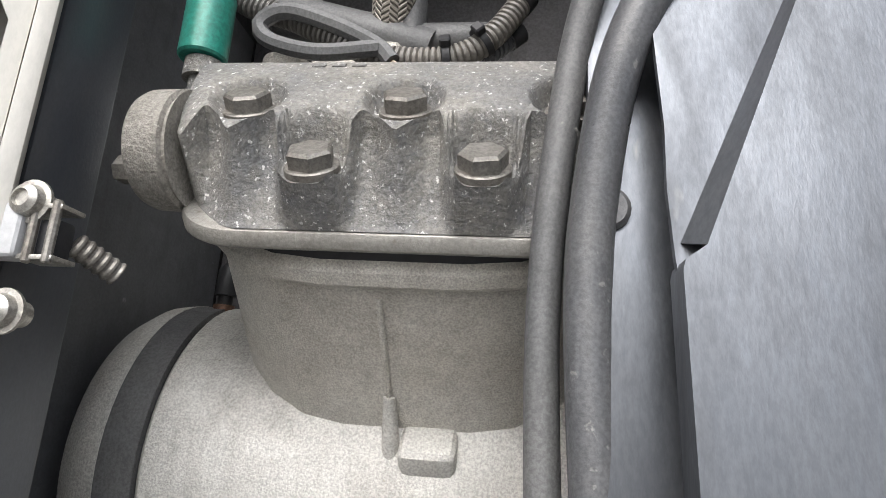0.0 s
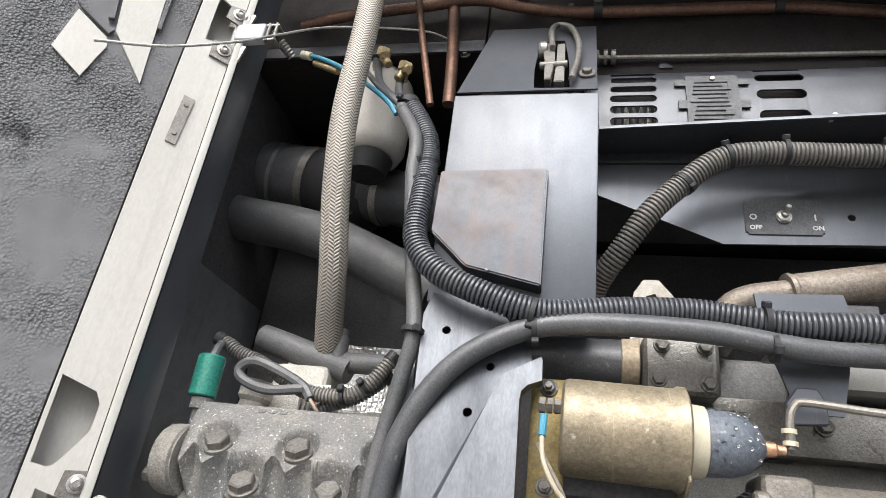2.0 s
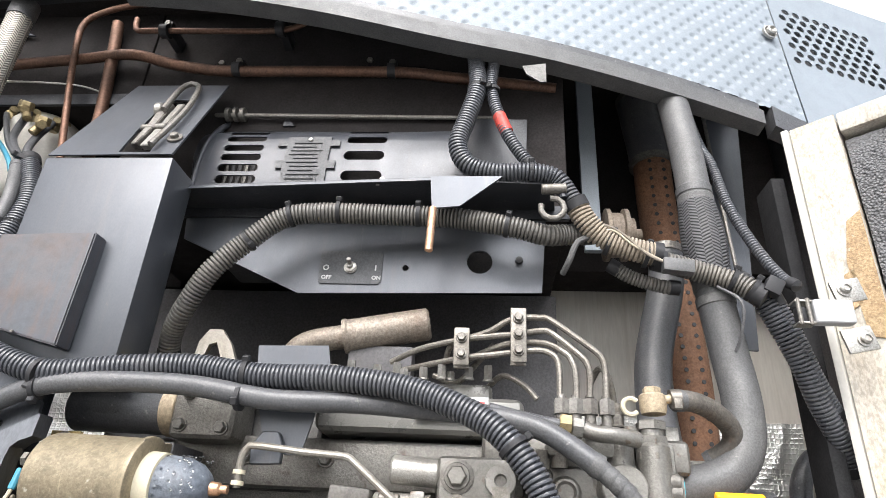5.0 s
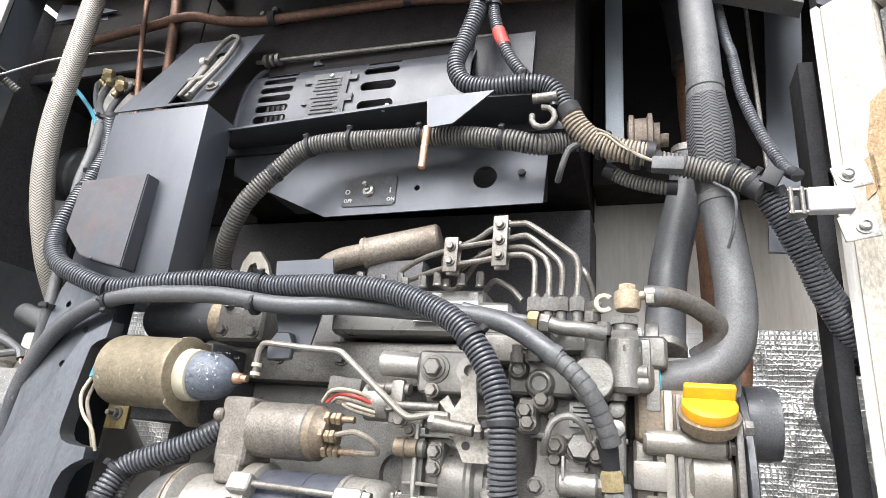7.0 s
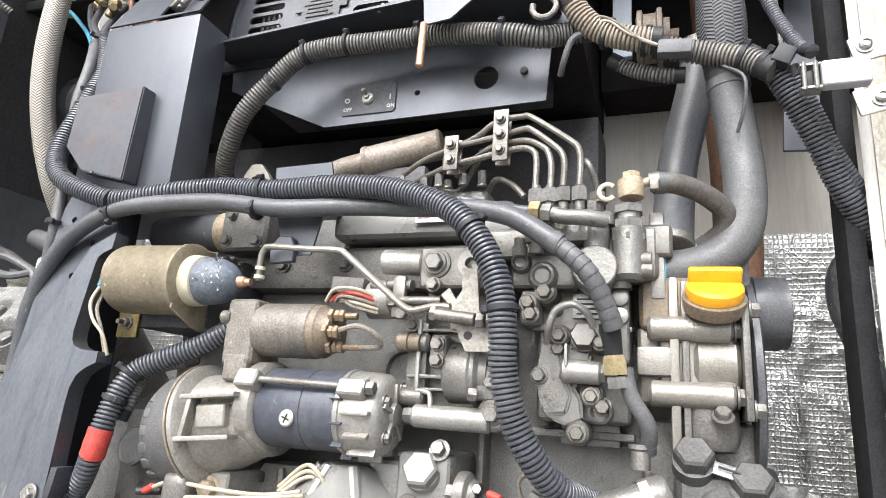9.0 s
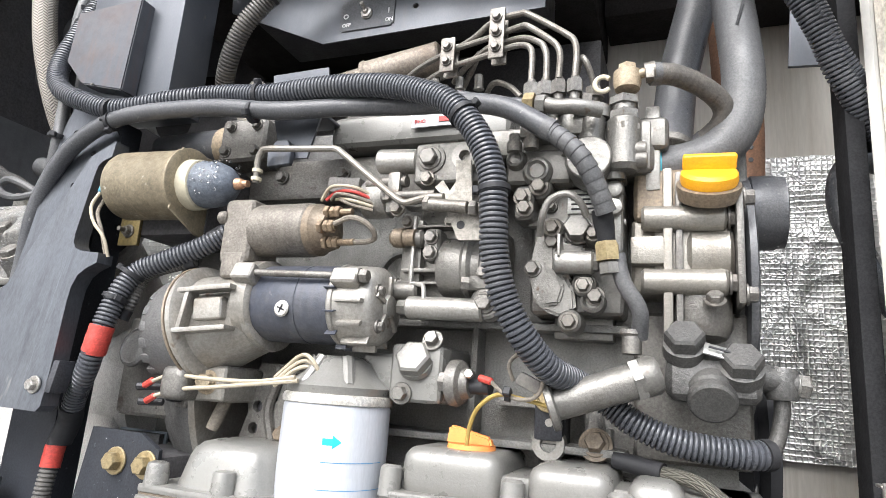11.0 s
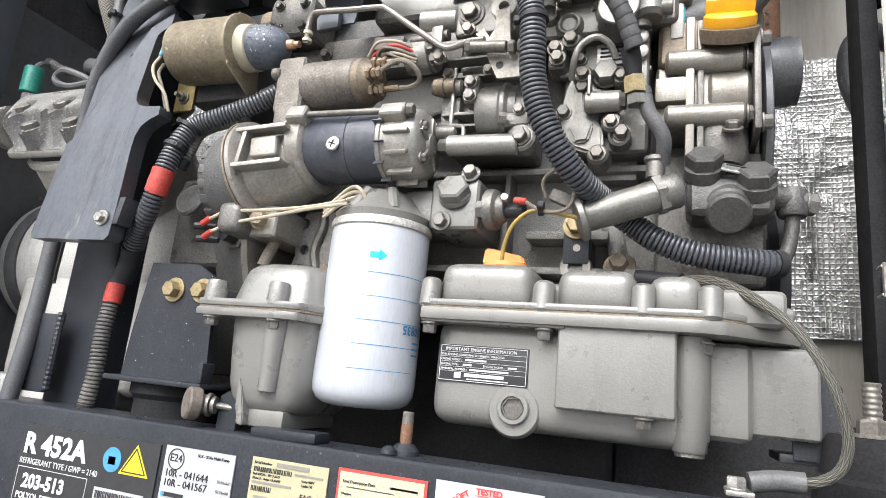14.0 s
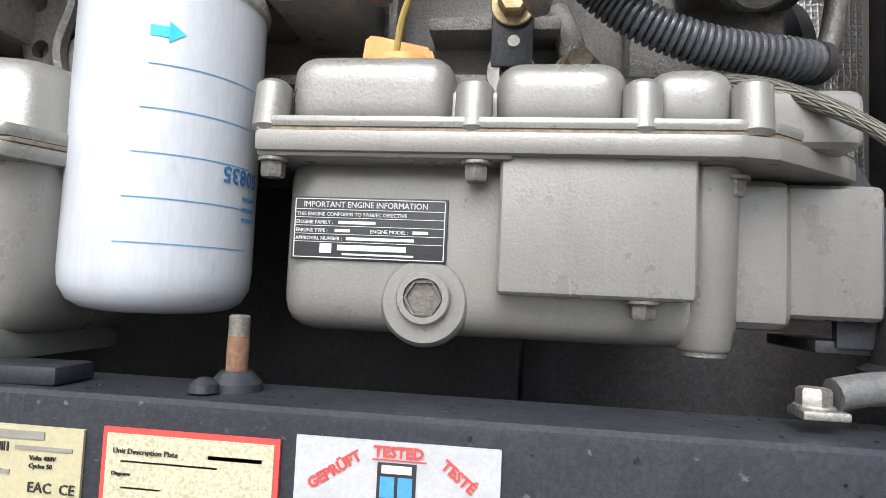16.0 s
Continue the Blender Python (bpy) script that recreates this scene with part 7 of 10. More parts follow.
for x, z in ((0.366, 2.160), (0.412, 2.158), (0.370, 2.194), (0.410, 2.194)):
    part("housing_bolt", hexhead(B(), (x, 0.3455, z), (0, -1, 0), 0.011, 0.006, 0.008), ENGINE_DIRTY, engine)
part("water_pipe", cyl(B(), (0.22, 0.388, 2.182), (0.340, 0.380, 2.180), 0.027, seg=24), RUBBER, engine, "black rubber water pipe")
part("pipe_clamp", cyl(B(), (0.334, 0.3805, 2.180), (0.352, 0.3795, 2.180), 0.0285, seg=24), TAN_BRASS, engine)
b = B()
es = loop_edges(b, [(0.343, 2.200), (0.404, 2.200), (0.400, 2.235), (0.388, 2.262), (0.374, 2.279), (0.358, 2.279), (0.348, 2.264), (0.344, 2.235)], 0.381) + loop_edges(b, [(0.359, 2.226), (0.376, 2.226), (0.378, 2.245), (0.370, 2.263), (0.361, 2.260), (0.356, 2.242)], 0.381)
bmesh.ops.triangle_fill(b, use_beauty=True, use_dissolve=False, edges=es)
ext = bmesh.ops.extrude_face_region(b, geom=list(b.faces))
bmesh.ops.translate(b, vec=(0, 0.008, 0), verts=[v for v in ext["geom"] if isinstance(v, bmesh.types.BMVert)])
part("lifting_eye", b, PUMP_WARM, engine, "pale cast lifting eye")
b = B()
lathe(b, (0.365, 0.372, 2.228), (1, 0, 0.1), [(0, 0.006), (0.016, 0.006), (0.018, 0.003)], 12)
part("sensor_cap", b, WARN_YELLOW, engine, "small yellow plastic cap")
part("top_block", box2(B(), (0.40, 0.375, 2.205), (0.445, 0.41, 2.236), 0.004), ENGINE_DIRTY, engine)
part("top_cover", box2(B(), (0.690, 0.352, 2.130), (0.900, 0.45, 2.165), 0.008, 3), PUMP_GREY, engine)
for k in range(12):
    x = 0.50 + 0.017 * k
    part("cover_stud", hexhead(B(), (x + 0.004 * (k % 3), 0.362 + 0.006 * (k % 2), 2.222), (0, -0.15, 1), 0.009, 0.008 + 0.004 * (k % 3), 0.006), PUMP_GREY, engine)

sit(0.002, 0.003, 0.006)
# exhaust muffler stub behind the conduit
muff = thing("exhaust_stub", (0.55, 0.42, 2.22), "heat stained exhaust pipe and sleeve on the engine", "exhaust")
b = B()
cyl(b, (0.512, 0.412, 2.276), (0.618, 0.420, 2.298), 0.0205, seg=28, bev=0.003)
lathe(b, (0.512, 0.412, 2.276), (1, 0.07, 0.2), [(0, 0.0215), (0.004, 0.0222), (0.007, 0.0205)], 28)
part("sleeve", b, SLEEVE, muff, "dusty sheet sleeve with a rolled rim")
part("pipe", tube(B(), [(0.440, 0.420, 2.235), (0.453, 0.416, 2.258), (0.475, 0.413, 2.269), (0.514, 0.412, 2.276)], 0.0150, 18), SLEEVE, muff, "heat stained pipe")
part("foot", box2(B(), (0.52, 0.41, 2.222), (0.60, 0.44, 2.265), 0.003), SHADE_DARK, muff)

# hose support bracket
vb = thing("hose_bracket", (0.49, 0.305, 2.12), "grey tapered sheet bracket under the hoses", "bracket")
b = B()
prism(b, [(0.448, 2.230), (0.524, 2.232), (0.530, 2.205), (0.510, 2.120), (0.474, 2.120), (0.452, 2.190)], lambda a, c: V((a, 0.306, c)), (0, 0.003, 0))
part("sheet", b, PANEL_GREY, vb)
b = B()
prism(b, [(0.462, 2.126), (0.472, 2.140), (0.488, 2.140), (0.494, 2.128), (0.494, 2.110), (0.464, 2.108)], lambda a, c: V((a, 0.296, c)), (0, 0.008, 0))
bmesh.ops.bevel(b, geom=list(b.edges), offset=0.001, segments=1, affect="EDGES")
part("clip", b, PANEL_GREY, vb, "folded grey clip")
part("root", box2(B(), (0.465, 0.309, 2.18), (0.515, 0.365, 2.184), 0.001), PANEL_GREY, vb)

sit(0.008, -0.030, 0.004)
# fuel solenoid can
sol = thing("fuel_solenoid", (0.32, 0.31, 2.03), "worn yellow solenoid can with a grey rubber boot", "solenoid")
ax = V((1, 0.02, -0.02)).normalized()
ax_boot = ax
b = B()
lathe(b, (0.268, 0.312, 2.089), ax, [(0, 0.034), (0.002, 0.0395), (0.006, 0.0410), (0.092, 0.0410), (0.095, 0.0430), (0.100, 0.0430), (0.102, 0.040)], 44)
part("can", b, ZINC_YELLOW, sol, "worn yellow chromate steel can")
part("collar", lathe(B(), V((0.262, 0.312, 2.089)) + ax * 0.108, ax, [(0, 0.030), (0.014, 0.029), (0.015, 0.027)], 36), CREAM, sol, "cream plastic collar")
part("boot", lathe(B(), V((0.262, 0.312, 2.089)) + ax * 0.123, ax, [(0, 0.0265), (0.004, 0.0275), (0.022, 0.026), (0.034, 0.021), (0.042, 0.014), (0.046, 0.008)], 36), BOOT_BLUE, sol, "grey blue rubber boot with droplets")
part("terminal", lathe(B(), V((0.262, 0.312, 2.089)) + ax * 0.167, ax, [(0, 0.007), (0.01, 0.006), (0.012, 0.004), (0.018, 0.004)], 14), COPPER_NEW, sol, "copper terminal")
part("mounting_plate", box2(B(), (0.240, 0.338, 2.022), (0.272, 0.343, 2.136), 0.001), PLATE_YELLOW, sol, "yellow chromate bracket")
part("saddle", box2(B(), (0.262, 0.342, 2.035), (0.372, 0.450, 2.13), 0.004), SHADE_DARK, sol)
b = prism(B(), [(2.125, 0.290), (2.128, 0.345), (2.046, 0.356), (2.030, 0.350), (2.030, 0.330), (2.050, 0.285)], lambda a, c: V((0.3665, c, a)), (0.003, 0, 0))
bmesh.ops.bevel(b, geom=list(b.edges), offset=0.001, segments=1, affect="EDGES")
part("end_plate", b, ZINC_YELLOW, sol, "flat end plate behind the can's rim")
for z in (2.127, 2.040):
    b = B()
    hexhead(b, (0.256, 0.338, z), (0, -1, 0), 0.0105, 0.006, 0.0085)
    lathe(b, (0.256, 0.330, z), (0, -1, 0), [(0, 0.003), (0.008, 0.003)], 10)
    part("bolt", b, STEEL_DULL, sol)
b = B()
for d, w in ((0.0, 0.004), (-0.007, 0.003), (-0.013, 0.004)):
    hexhead(b, (0.268 + d, 0.300, 2.103), (-1, 0, 0), 0.012, w + 0.002)
part("stud", b, STEEL_DULL, sol)
part("blue_lug", cyl(B(), (0.2545, 0.293, 2.094), (0.2535, 0.290, 2.075), 0.0034, seg=10), BLUE_TUBE, sol, "dark blue crimp lug")
wire([(0.2535, 0.290, 2.076), (0.256, 0.280, 2.055), (0.266, 0.279, 2.035), (0.281, 0.283, 2.018), (0.286, 0.290, 1.996)], 0.0020, WIRE_CREAM, "cream wire below the solenoid")
wire([(0.250, 0.300, 2.07), (0.262, 0.285, 2.048), (0.274, 0.285, 2.026), (0.280, 0.291, 2.0)], 0.0022, WIRE_GREY, "dusty wire below the solenoid")

sit(-0.001, -0.019, -0.015)
# starter motor
st = thing("starter_motor", (0.5, 0.33, 1.90), "dusty starter motor with dark blue yoke", "starter motor")
Y0, Z0, ZD = 0.326, 1.972, 1.945
part("yoke", lathe(B(), (0.490, Y0, Z0), (1, 0, 0), [(0, 0.0395), (0.003, 0.0410), (0.058, 0.0410), (0.0585, 0.0402), (0.060, 0.0402), (0.0605, 0.0410), (0.094, 0.0410), (0.097, 0.040)], 44), STARTER_BLUE, st, "dark blue scuffed yoke")
b = B()
lathe(b, (0.586, Y0, Z0), (1, 0, 0), [(0, 0.0415), (0.002, 0.0430), (0.006, 0.0430), (0.007, 0.0415), (0.030, 0.0405), (0.040, 0.0395), (0.046, 0.035), (0.048, 0.030), (0.048, 0.012), (0.052, 0.011), (0.052, 0.001)], 44)
part("end_cap", b, STARTER_ALU, st, "pale worn aluminium end cap")
for k in range(5):
    a = math.radians(20 + 72 * k)
    b = box(B(), (0.634, Y0 + math.cos(a) * 0.020, Z0 + math.sin(a) * 0.020), (0.006, 0.020, 0.005), 0.001, (math.degrees(a), 0, 0))
    part("cap_rib", b, STARTER_ALU, st)
for dy, dz in ((-0.018, -0.022), (0.016, 0.026), (-0.024, 0.012)):
    part("cap_screw", hexhead(B(), (0.633, Y0 + dy, Z0 + dz), (1, 0, 0), 0.009, 0.005, 0.007), STEEL_DULL, st)
part("screw", lathe(B(), (0.536, Y0 - 0.0400, 1.962), (0, -1, 0.05), [(0, 0.0085), (0.0015, 0.0085), (0.0025, 0.007), (0.0025, 0.0005)], 20), STEEL, st, "bright cross head screw")
for a in (0, 90):
    part("screw_cross", box(B(), (0.536, Y0 - 0.0427, 1.962), (0.009, 0.0006, 0.0016), 0, (0, a + 20, 0)), INK, st)
part("tie_rod", cyl(B(), (0.494, 0.2840, 1.9985), (0.622, 0.2850, 1.9955), 0.0036, seg=12), STEEL_DULL, st)
part("tie_nut", hexhead(B(), (0.620, 0.2850, 1.9955), (1, 0, 0), 0.012, 0.008, 0.008), STEEL_DULL, st)
part("collar", lathe(B(), (0.472, Y0, Z0), (1, 0, 0.0), [(0, 0.0430), (0.003, 0.0465), (0.020, 0.0465), (0.023, 0.0430), (0.024, 0.041)], 44), STARTER_ALU, st, "cast collar between housing and yoke")
part("collar_lug", box(B(), (0.487, 0.2870, 1.9960), (0.026, 0.024, 0.020), 0.005, (-25, 0, 0), 3), STARTER_ALU, st)
part("cap_lug", box(B(), (0.606, 0.2880, 1.9930), (0.030, 0.020, 0.018), 0.005, (-25, 0, 0), 3), STARTER_ALU, st)
for k in range(7):
    a = radians(150 + 30 * k)
    part("cap_pad", box(B(), (0.612, Y0 + math.cos(a) * 0.0405, Z0 + math.sin(a) * 0.0405), (0.026 + 0.004 * (k % 2), 0.0045, 0.013), 0.0015, (math.degrees(a) - 90, 0, 0)), STARTER_ALU, st)
    part("paint_tooth", box(B(), (0.590 + 0.002 * (k % 2), Y0 + math.cos(a + 0.25) * 0.0428, Z0 + math.sin(a + 0.25) * 0.0428), (0.012, 0.0015, 0.009), 0.0004, (math.degrees(a + 0.25) - 90, 0, 0)), STARTER_BLUE, st, "ragged edge of dark paint")
part("lever_pin", cyl(B(), (0.428, 0.3010, 2.0640), (0.440, 0.3010, 2.0640), 0.0075, seg=16, bev=0.002), SOLENOID_GREY, st)
b = B()
lathe(b, (0.409, Y0 + 0.008, ZD), (1, -0.06, 0.26), [(0, 0.066), (0.002, 0.068), (0.008, 0.068), (0.010, 0.064), (0.013, 0.055), (0.055, 0.047), (0.074, 0.0435), (0.078, 0.046), (0.084, 0.046), (0.086, 0.042)], 44)
part("drive_housing", b, STARTER_ALU, st, "bare ribbed aluminium drive housing")
b = B()
lathe(b, (0.342, Y0 + 0.018, ZD - 0.012), (1, -0.06, 0.18), [(0, 0.026), (0.004, 0.044), (0.012, 0.054), (0.026, 0.062), (0.046, 0.066), (0.062, 0.068), (0.066, 0.068)], 44)
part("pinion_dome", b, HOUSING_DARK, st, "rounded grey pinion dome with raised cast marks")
for k in range(6):
    a = radians(-52 + 17 * k)
    part("cast_mark", box(B(), (0.366, Y0 + 0.016 - math.cos(a) * 0.0600, ZD - 0.006 + math.sin(a) * 0.0600), (0.014, 0.005, 0.011), 0.002, (math.degrees(-a), 0, 0)), HOUSING_DARK, st)
for dz, w in ((0.034, 0.005), (-0.008, 0.005)):
    part("rib", box(B(), (0.450, Y0 - 0.050, ZD + dz), (0.062, 0.020, w), 0.001, (0, -6, 6)), STARTER_ALU, st)
part("rib", box(B(), (0.428, Y0 - 0.052, ZD + 0.012), (0.005, 0.018, 0.042), 0.001, (0, 8, 6)), STARTER_ALU, st)
part("flange_gasket", lathe(B(), (0.4065, Y0 + 0.008, ZD - 0.0005), (1, -0.06, 0.26), [(0, 0.0685), (0.0015, 0.0695), (0.0030, 0.0685)], 44), BROWN_STAIN, st, "thin brown line of old grease")
part("flange_lobe", box2(B(), (0.392, Y0 - 0.040, ZD - 0.082), (0.424, Y0 + 0.03, ZD - 0.045), 0.012, 4), ENGINE_DIRTY, st)
part("pocket_boss", box(B(), (0.452, Y0 - 0.046, ZD + 0.014), (0.034, 0.014, 0.024), 0.004, (0, -6, 6), 3), STARTER_ALU, st)
b = B()
lathe(b, (0.470, Y0 - 0.004, 2.053), (1, 0, 0), [(0, 0.027), (0.002, 0.0295), (0.068, 0.0295), (0.070, 0.028)], 36)
part("solenoid_body", b, SOLENOID_GREY, st, "grey solenoid body")
b = B()
lathe(b, (0.540, Y0 - 0.004, 2.053), (1, 0, 0), [(0, 0.0285), (0.008, 0.0285), (0.012, 0.025), (0.022, 0.022), (0.024, 0.016)], 32)
part("solenoid_cap", b, BROWN_STAIN, st, "rusty brown solenoid cap")
b = B()
box2(b, (0.434, Y0 - 0.028, 2.012), (0.474, Y0 + 0.028, 2.085), 0.008, 3)
box2(b, (0.440, Y0 - 0.030, 1.995), (0.470, Y0 + 0.025, 2.025), 0.006, 3)
part("lever_housing", b, SOLENOID_GREY, st)
for y, z, w in ((Y0 - 0.018, 2.068, 0.030), (Y0 - 0.016, 2.036, 0.034), (Y0 - 0.028, 2.050, 0.018)):
    b = B()
    for d, af in ((0.0, 0.013), (0.007, 0.011), (0.013, 0.012)):
        hexhead(b, (0.560 + d, y, z), (1, 0, 0), af, 0.005)
    lathe(b, (0.562, y, z), (1, 0, 0), [(0, 0.0036), (w, 0.0036)], 10)
    part("terminal_nut", b, surf("tarnished terminal metal", (0.30, 0.22, 0.14), (0.18, 0.14, 0.10), 0.42, 0.6, 40, 300, 0.15), st, "tarnished brass terminal nut")
wire([(0.580, 0.295, 2.052), (0.605, 0.285, 2.055), (0.622, 0.290, 2.048), (0.625, 0.30, 2.038), (0.610, 0.31, 2.036), (0.59, 0.31, 2.036)], 0.0028, WIRE_GREY, "dusty lead between the starter terminals")
for k in range(5):
    wire([(0.545 + 0.006 * k, 0.320, 2.086), (0.560 + 0.004 * k, 0.312 + 0.006 * (k % 2), 2.098 - 0.004 * k), (0.585, 0.315, 2.098 - 0.005 * k), (0.606, 0.325, 2.090 - 0.004 * k)], 0.0019, (WIRE_CREAM, WIRE_RED, WIRE_GREY, WIRE_CREAM, WIRE_GREY)[k], "loose wires above the starter")
solid("plug_connector", box(B(), (0.566, 0.335, 2.105), (0.040, 0.02, 0.018), 0.003, (0, 5, 0)), CONDUIT_DUSTY, "dusty plug connector above the starter", "connector")
for k in range(3):
    wire([(0.582, 0.315, 1.885), (0.570, 0.308 - 0.004 * k, 1.905 + 0.004 * k), (0.548, 0.31, 1.905 + 0.006 * k), (0.520, 0.312, 1.886 + 0.004 * k)], 0.0022, WIRE_CREAM, "cream wires curling above the filter")

sit(0.016, -0.024, -0.006)
bell = thing("flywheel_housing", (0.34, 0.48, 1.80), "grey round flywheel housing behind the starter", "housing")
b = B()
lathe(b, (0.285, 0.50, 1.885), (1, 0, 0), [(0, 0.10), (0.012, 0.118), (0.030, 0.140), (0.060, 0.158), (0.092, 0.168), (0.100, 0.170)], 60)
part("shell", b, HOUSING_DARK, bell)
part("flange", lathe(B(), (0.384, 0.50, 1.885), (1, 0, 0), [(0, 0.170), (0.001, 0.174), (0.010, 0.174), (0.011, 0.168)], 60), STARTER_ALU, bell, "bright machined flange edge")
b = B()
lathe(b, (0.290, 0.338, 1.908), (-0.1, -1, 0.2), [(0, 0.024), (0.004, 0.024), (0.006, 0.022), (0.0065, 0.0205), (0.005, 0.019), (0.006, 0.001)], 36)
part("plug_disc", b, HOUSING_DARK, bell, "round pressed core plug")
part("lower_bolt", hexhead(B(), (0.418, 0.318, 1.875), (0.2, -1, 0), 0.017, 0.010, 0.013), TAN_BRASS, bell, "yellow hex bolt")
part("lug", box2(B(), (0.398, 0.318, 1.855), (0.440, 0.43, 1.893), 0.006, 3), STARTER_ALU, bell)
snd = thing("oil_sender", (0.36, 0.33, 1.85), "grey hex sender with two wired terminals", "sensor")
part("hex_body", hexhead(B(), (0.372, 0.346, 1.862), (-0.3, -1, 0), 0.034, 0.012), ENGINE_DIRTY, snd)
part("insulator", lathe(B(), (0.368, 0.335, 1.862), (-0.3, -1, 0), [(0, 0.012), (0.014, 0.011)], 20), BLACK_PLASTIC, snd)
for z, x in ((1.868, 0.340), (1.852, 0.346)):
    part("terminal", cyl(B(), (x - 0.008, 0.306, z - 0.003), (x + 0.016, 0.318, z - 0.002), 0.0042, seg=8), BLACK_PLASTIC, snd)
    part("red_lug", cyl(B(), (x + 0.004, 0.305, z - 0.002), (x + 0.018, 0.302, z + 0.005), 0.0036, seg=10), RED_TAPE, snd, "red crimp sleeve")
wire([(0.358, 0.302, 1.872), (0.385, 0.300, 1.880), (0.440, 0.294, 1.879), (0.500, 0.288, 1.880), (0.545, 0.290, 1.887)], 0.0022, WIRE_CREAM, "cream wire from the sender")
wire([(0.364, 0.302, 1.857), (0.400, 0.298, 1.866), (0.455, 0.292, 1.872), (0.505, 0.287, 1.878), (0.548, 0.291, 1.884)], 0.0022, WIRE_CREAM, "cream wire from the sender")
pipe("drain_tube", [(0.432, 0.36, 1.885), (0.425, 0.352, 1.87), (0.418, 0.345, 1.845), (0.412, 0.342, 1.825)], 0.007, WIRE_GREY, "dusty drain tube behind the wires", "tube")
b = B()
plate(b, [(0.425, 1.815), (0.505, 1.815), (0.512, 1.842), (0.505, 1.875), (0.49, 1.90), (0.445, 1.90), (0.428, 1.872), (0.434, 1.845)], 0.372, 0.008, [(0.442, 1.885, 0.0065), (0.446, 1.852, 0.0065), (0.443, 1.828, 0.0065), (0.495, 1.885, 0.0065), (0.499, 1.856, 0.0065), (0.468, 1.862, 0.004)])
perf = thing("mount_bracket", (0.465, 0.376, 1.815), "grey cast bracket with round holes", "bracket")
part("casting", b, ENGINE_DIRTY, perf)
part("rib", tube(B(), [(0.470, 0.372, 1.818), (0.462, 0.370, 1.85), (0.470, 0.370, 1.88), (0.468, 0.372, 1.896)], 0.006, 8), ENGINE_DIRTY, perf)
part("stud", hexhead(B(), (0.486, 0.371, 1.826), (0.1, -1, 0), 0.012, 0.014, 0.010), BROWN_STAIN, perf, "rusty stud nut")
part("web", box2(B(), (0.44, 0.38, 1.815), (0.50, 0.418, 1.90), 0.003), SHADE_DARK, perf)

sit(0.002, -0.0135, -0.002)
# injection pump
ip = thing("injection_pump", (0.70, 0.38, 1.96), "grey fuel injection pump with levers and bolts", "pump")
b = B()
box2(b, (0.648, 0.350, 1.972), (0.748, 0.42, 2.062), 0.010, 3)
box2(b, (0.655, 0.356, 2.055), (0.735, 0.42, 2.142), 0.008, 3)
part("body", b, PUMP_GREY, ip)
part("face_plate", box2(B(), (0.645, 0.338, 1.980), (0.668, 0.352, 2.062), 0.004, 2), PUMP_GREY, ip)
b = B()
lathe(b, (0.690, 0.352, 2.012), (1, 0, 0), [(0, 0.029), (0.003, 0.031), (0.026, 0.031), (0.030, 0.034), (0.034, 0.034), (0.038, 0.030), (0.046, 0.030)], 36)
part("governor_drum", b, PUMP_GREY, ip)
part("ridge", box2(B(), (0.650, 0.330, 2.004), (0.694, 0.352, 2.008), 0.0015), PUMP_GREY, ip)
part("cross_tube", cyl(B(), (0.662, 0.328, 1.967), (0.742, 0.330, 1.966), 0.0115, seg=24, bev=0.002), ALU, ip, "bright cast cross tube")
part("tube_bolt", hexhead(B(), (0.664, 0.328, 1.967), (-1, 0, 0), 0.014, 0.010, 0.010), PUMP_GREY, ip)
part("lug", lathe(B(), (0.744, 0.342, 1.973), (0, -1, 0), [(0, 0.017), (0.014, 0.016), (0.016, 0.013)], 20), PUMP_GREY, ip)
part("lug_nut", hexhead(B(), (0.744, 0.326, 1.973), (0, -1, 0), 0.014, 0.008, 0.011), STEEL_DULL, ip)
b = B()
tube(b, [(0.660, 0.334, 2.064), (0.662, 0.330, 2.0), (0.664, 0.330, 1.992), (0.676, 0.328, 1.990), (0.680, 0.324, 1.984), (0.681, 0.323, 1.968)], 0.0026, 8)
part("spill_tube", b, ALU, ip)
part("twin_lug", box2(B(), (0.676, 0.322, 2.014), (0.694, 0.345, 2.048), 0.006, 3), PUMP_GREY, ip)
for z in (2.038, 2.022):
    part("bolt", hexhead(B(), (0.685, 0.322, z), (0, -1, 0), 0.011, 0.006, 0.008), STEEL_DULL, ip)
for x, z, l in ((0.640, 2.040, 0.032), (0.640, 1.985, 0.030)):
    part("boss", cyl(B(), (x, 0.334, z), (x + l, 0.336, z), 0.0095, seg=18, bev=0.003), PUMP_GREY, ip)
    part("boss_bolt", hexhead(B(), (x, 0.334, z), (-1, 0, 0), 0.012, 0.006), STEEL_DULL, ip)
part("bolt", hexhead(B(), (0.729, 0.318, 1.990), (-1, -0.4, 0), 0.012, 0.008), STEEL_DULL, ip)
part("banjo_block", box2(B(), (0.722, 0.325, 1.985), (0.752, 0.35, 2.02), 0.005, 3), PUMP_GREY, ip)
part("small_bolt", hexhead(B(), (0.741, 0.325, 2.003), (0, -1, 0), 0.010, 0.005, 0.007), STEEL_DULL, ip)
part("upper_plate", box2(B(), (0.660, 0.318, 2.095), (0.732, 0.36, 2.140), 0.006, 3), PUMP_GREY, ip)
b = B()
lathe(b, (0.679, 0.322, 2.121), (0, -1, 0), [(0, 0.0165), (0.006, 0.016), (0.007, 0.012)], 24)
hexhead(b, (0.679, 0.3155, 2.121), (0, -1, 0), 0.0165, 0.008, 0.0125)
part("large_bolt", b, PUMP_GREY, ip, "large flanged hex bolt")
b = B()
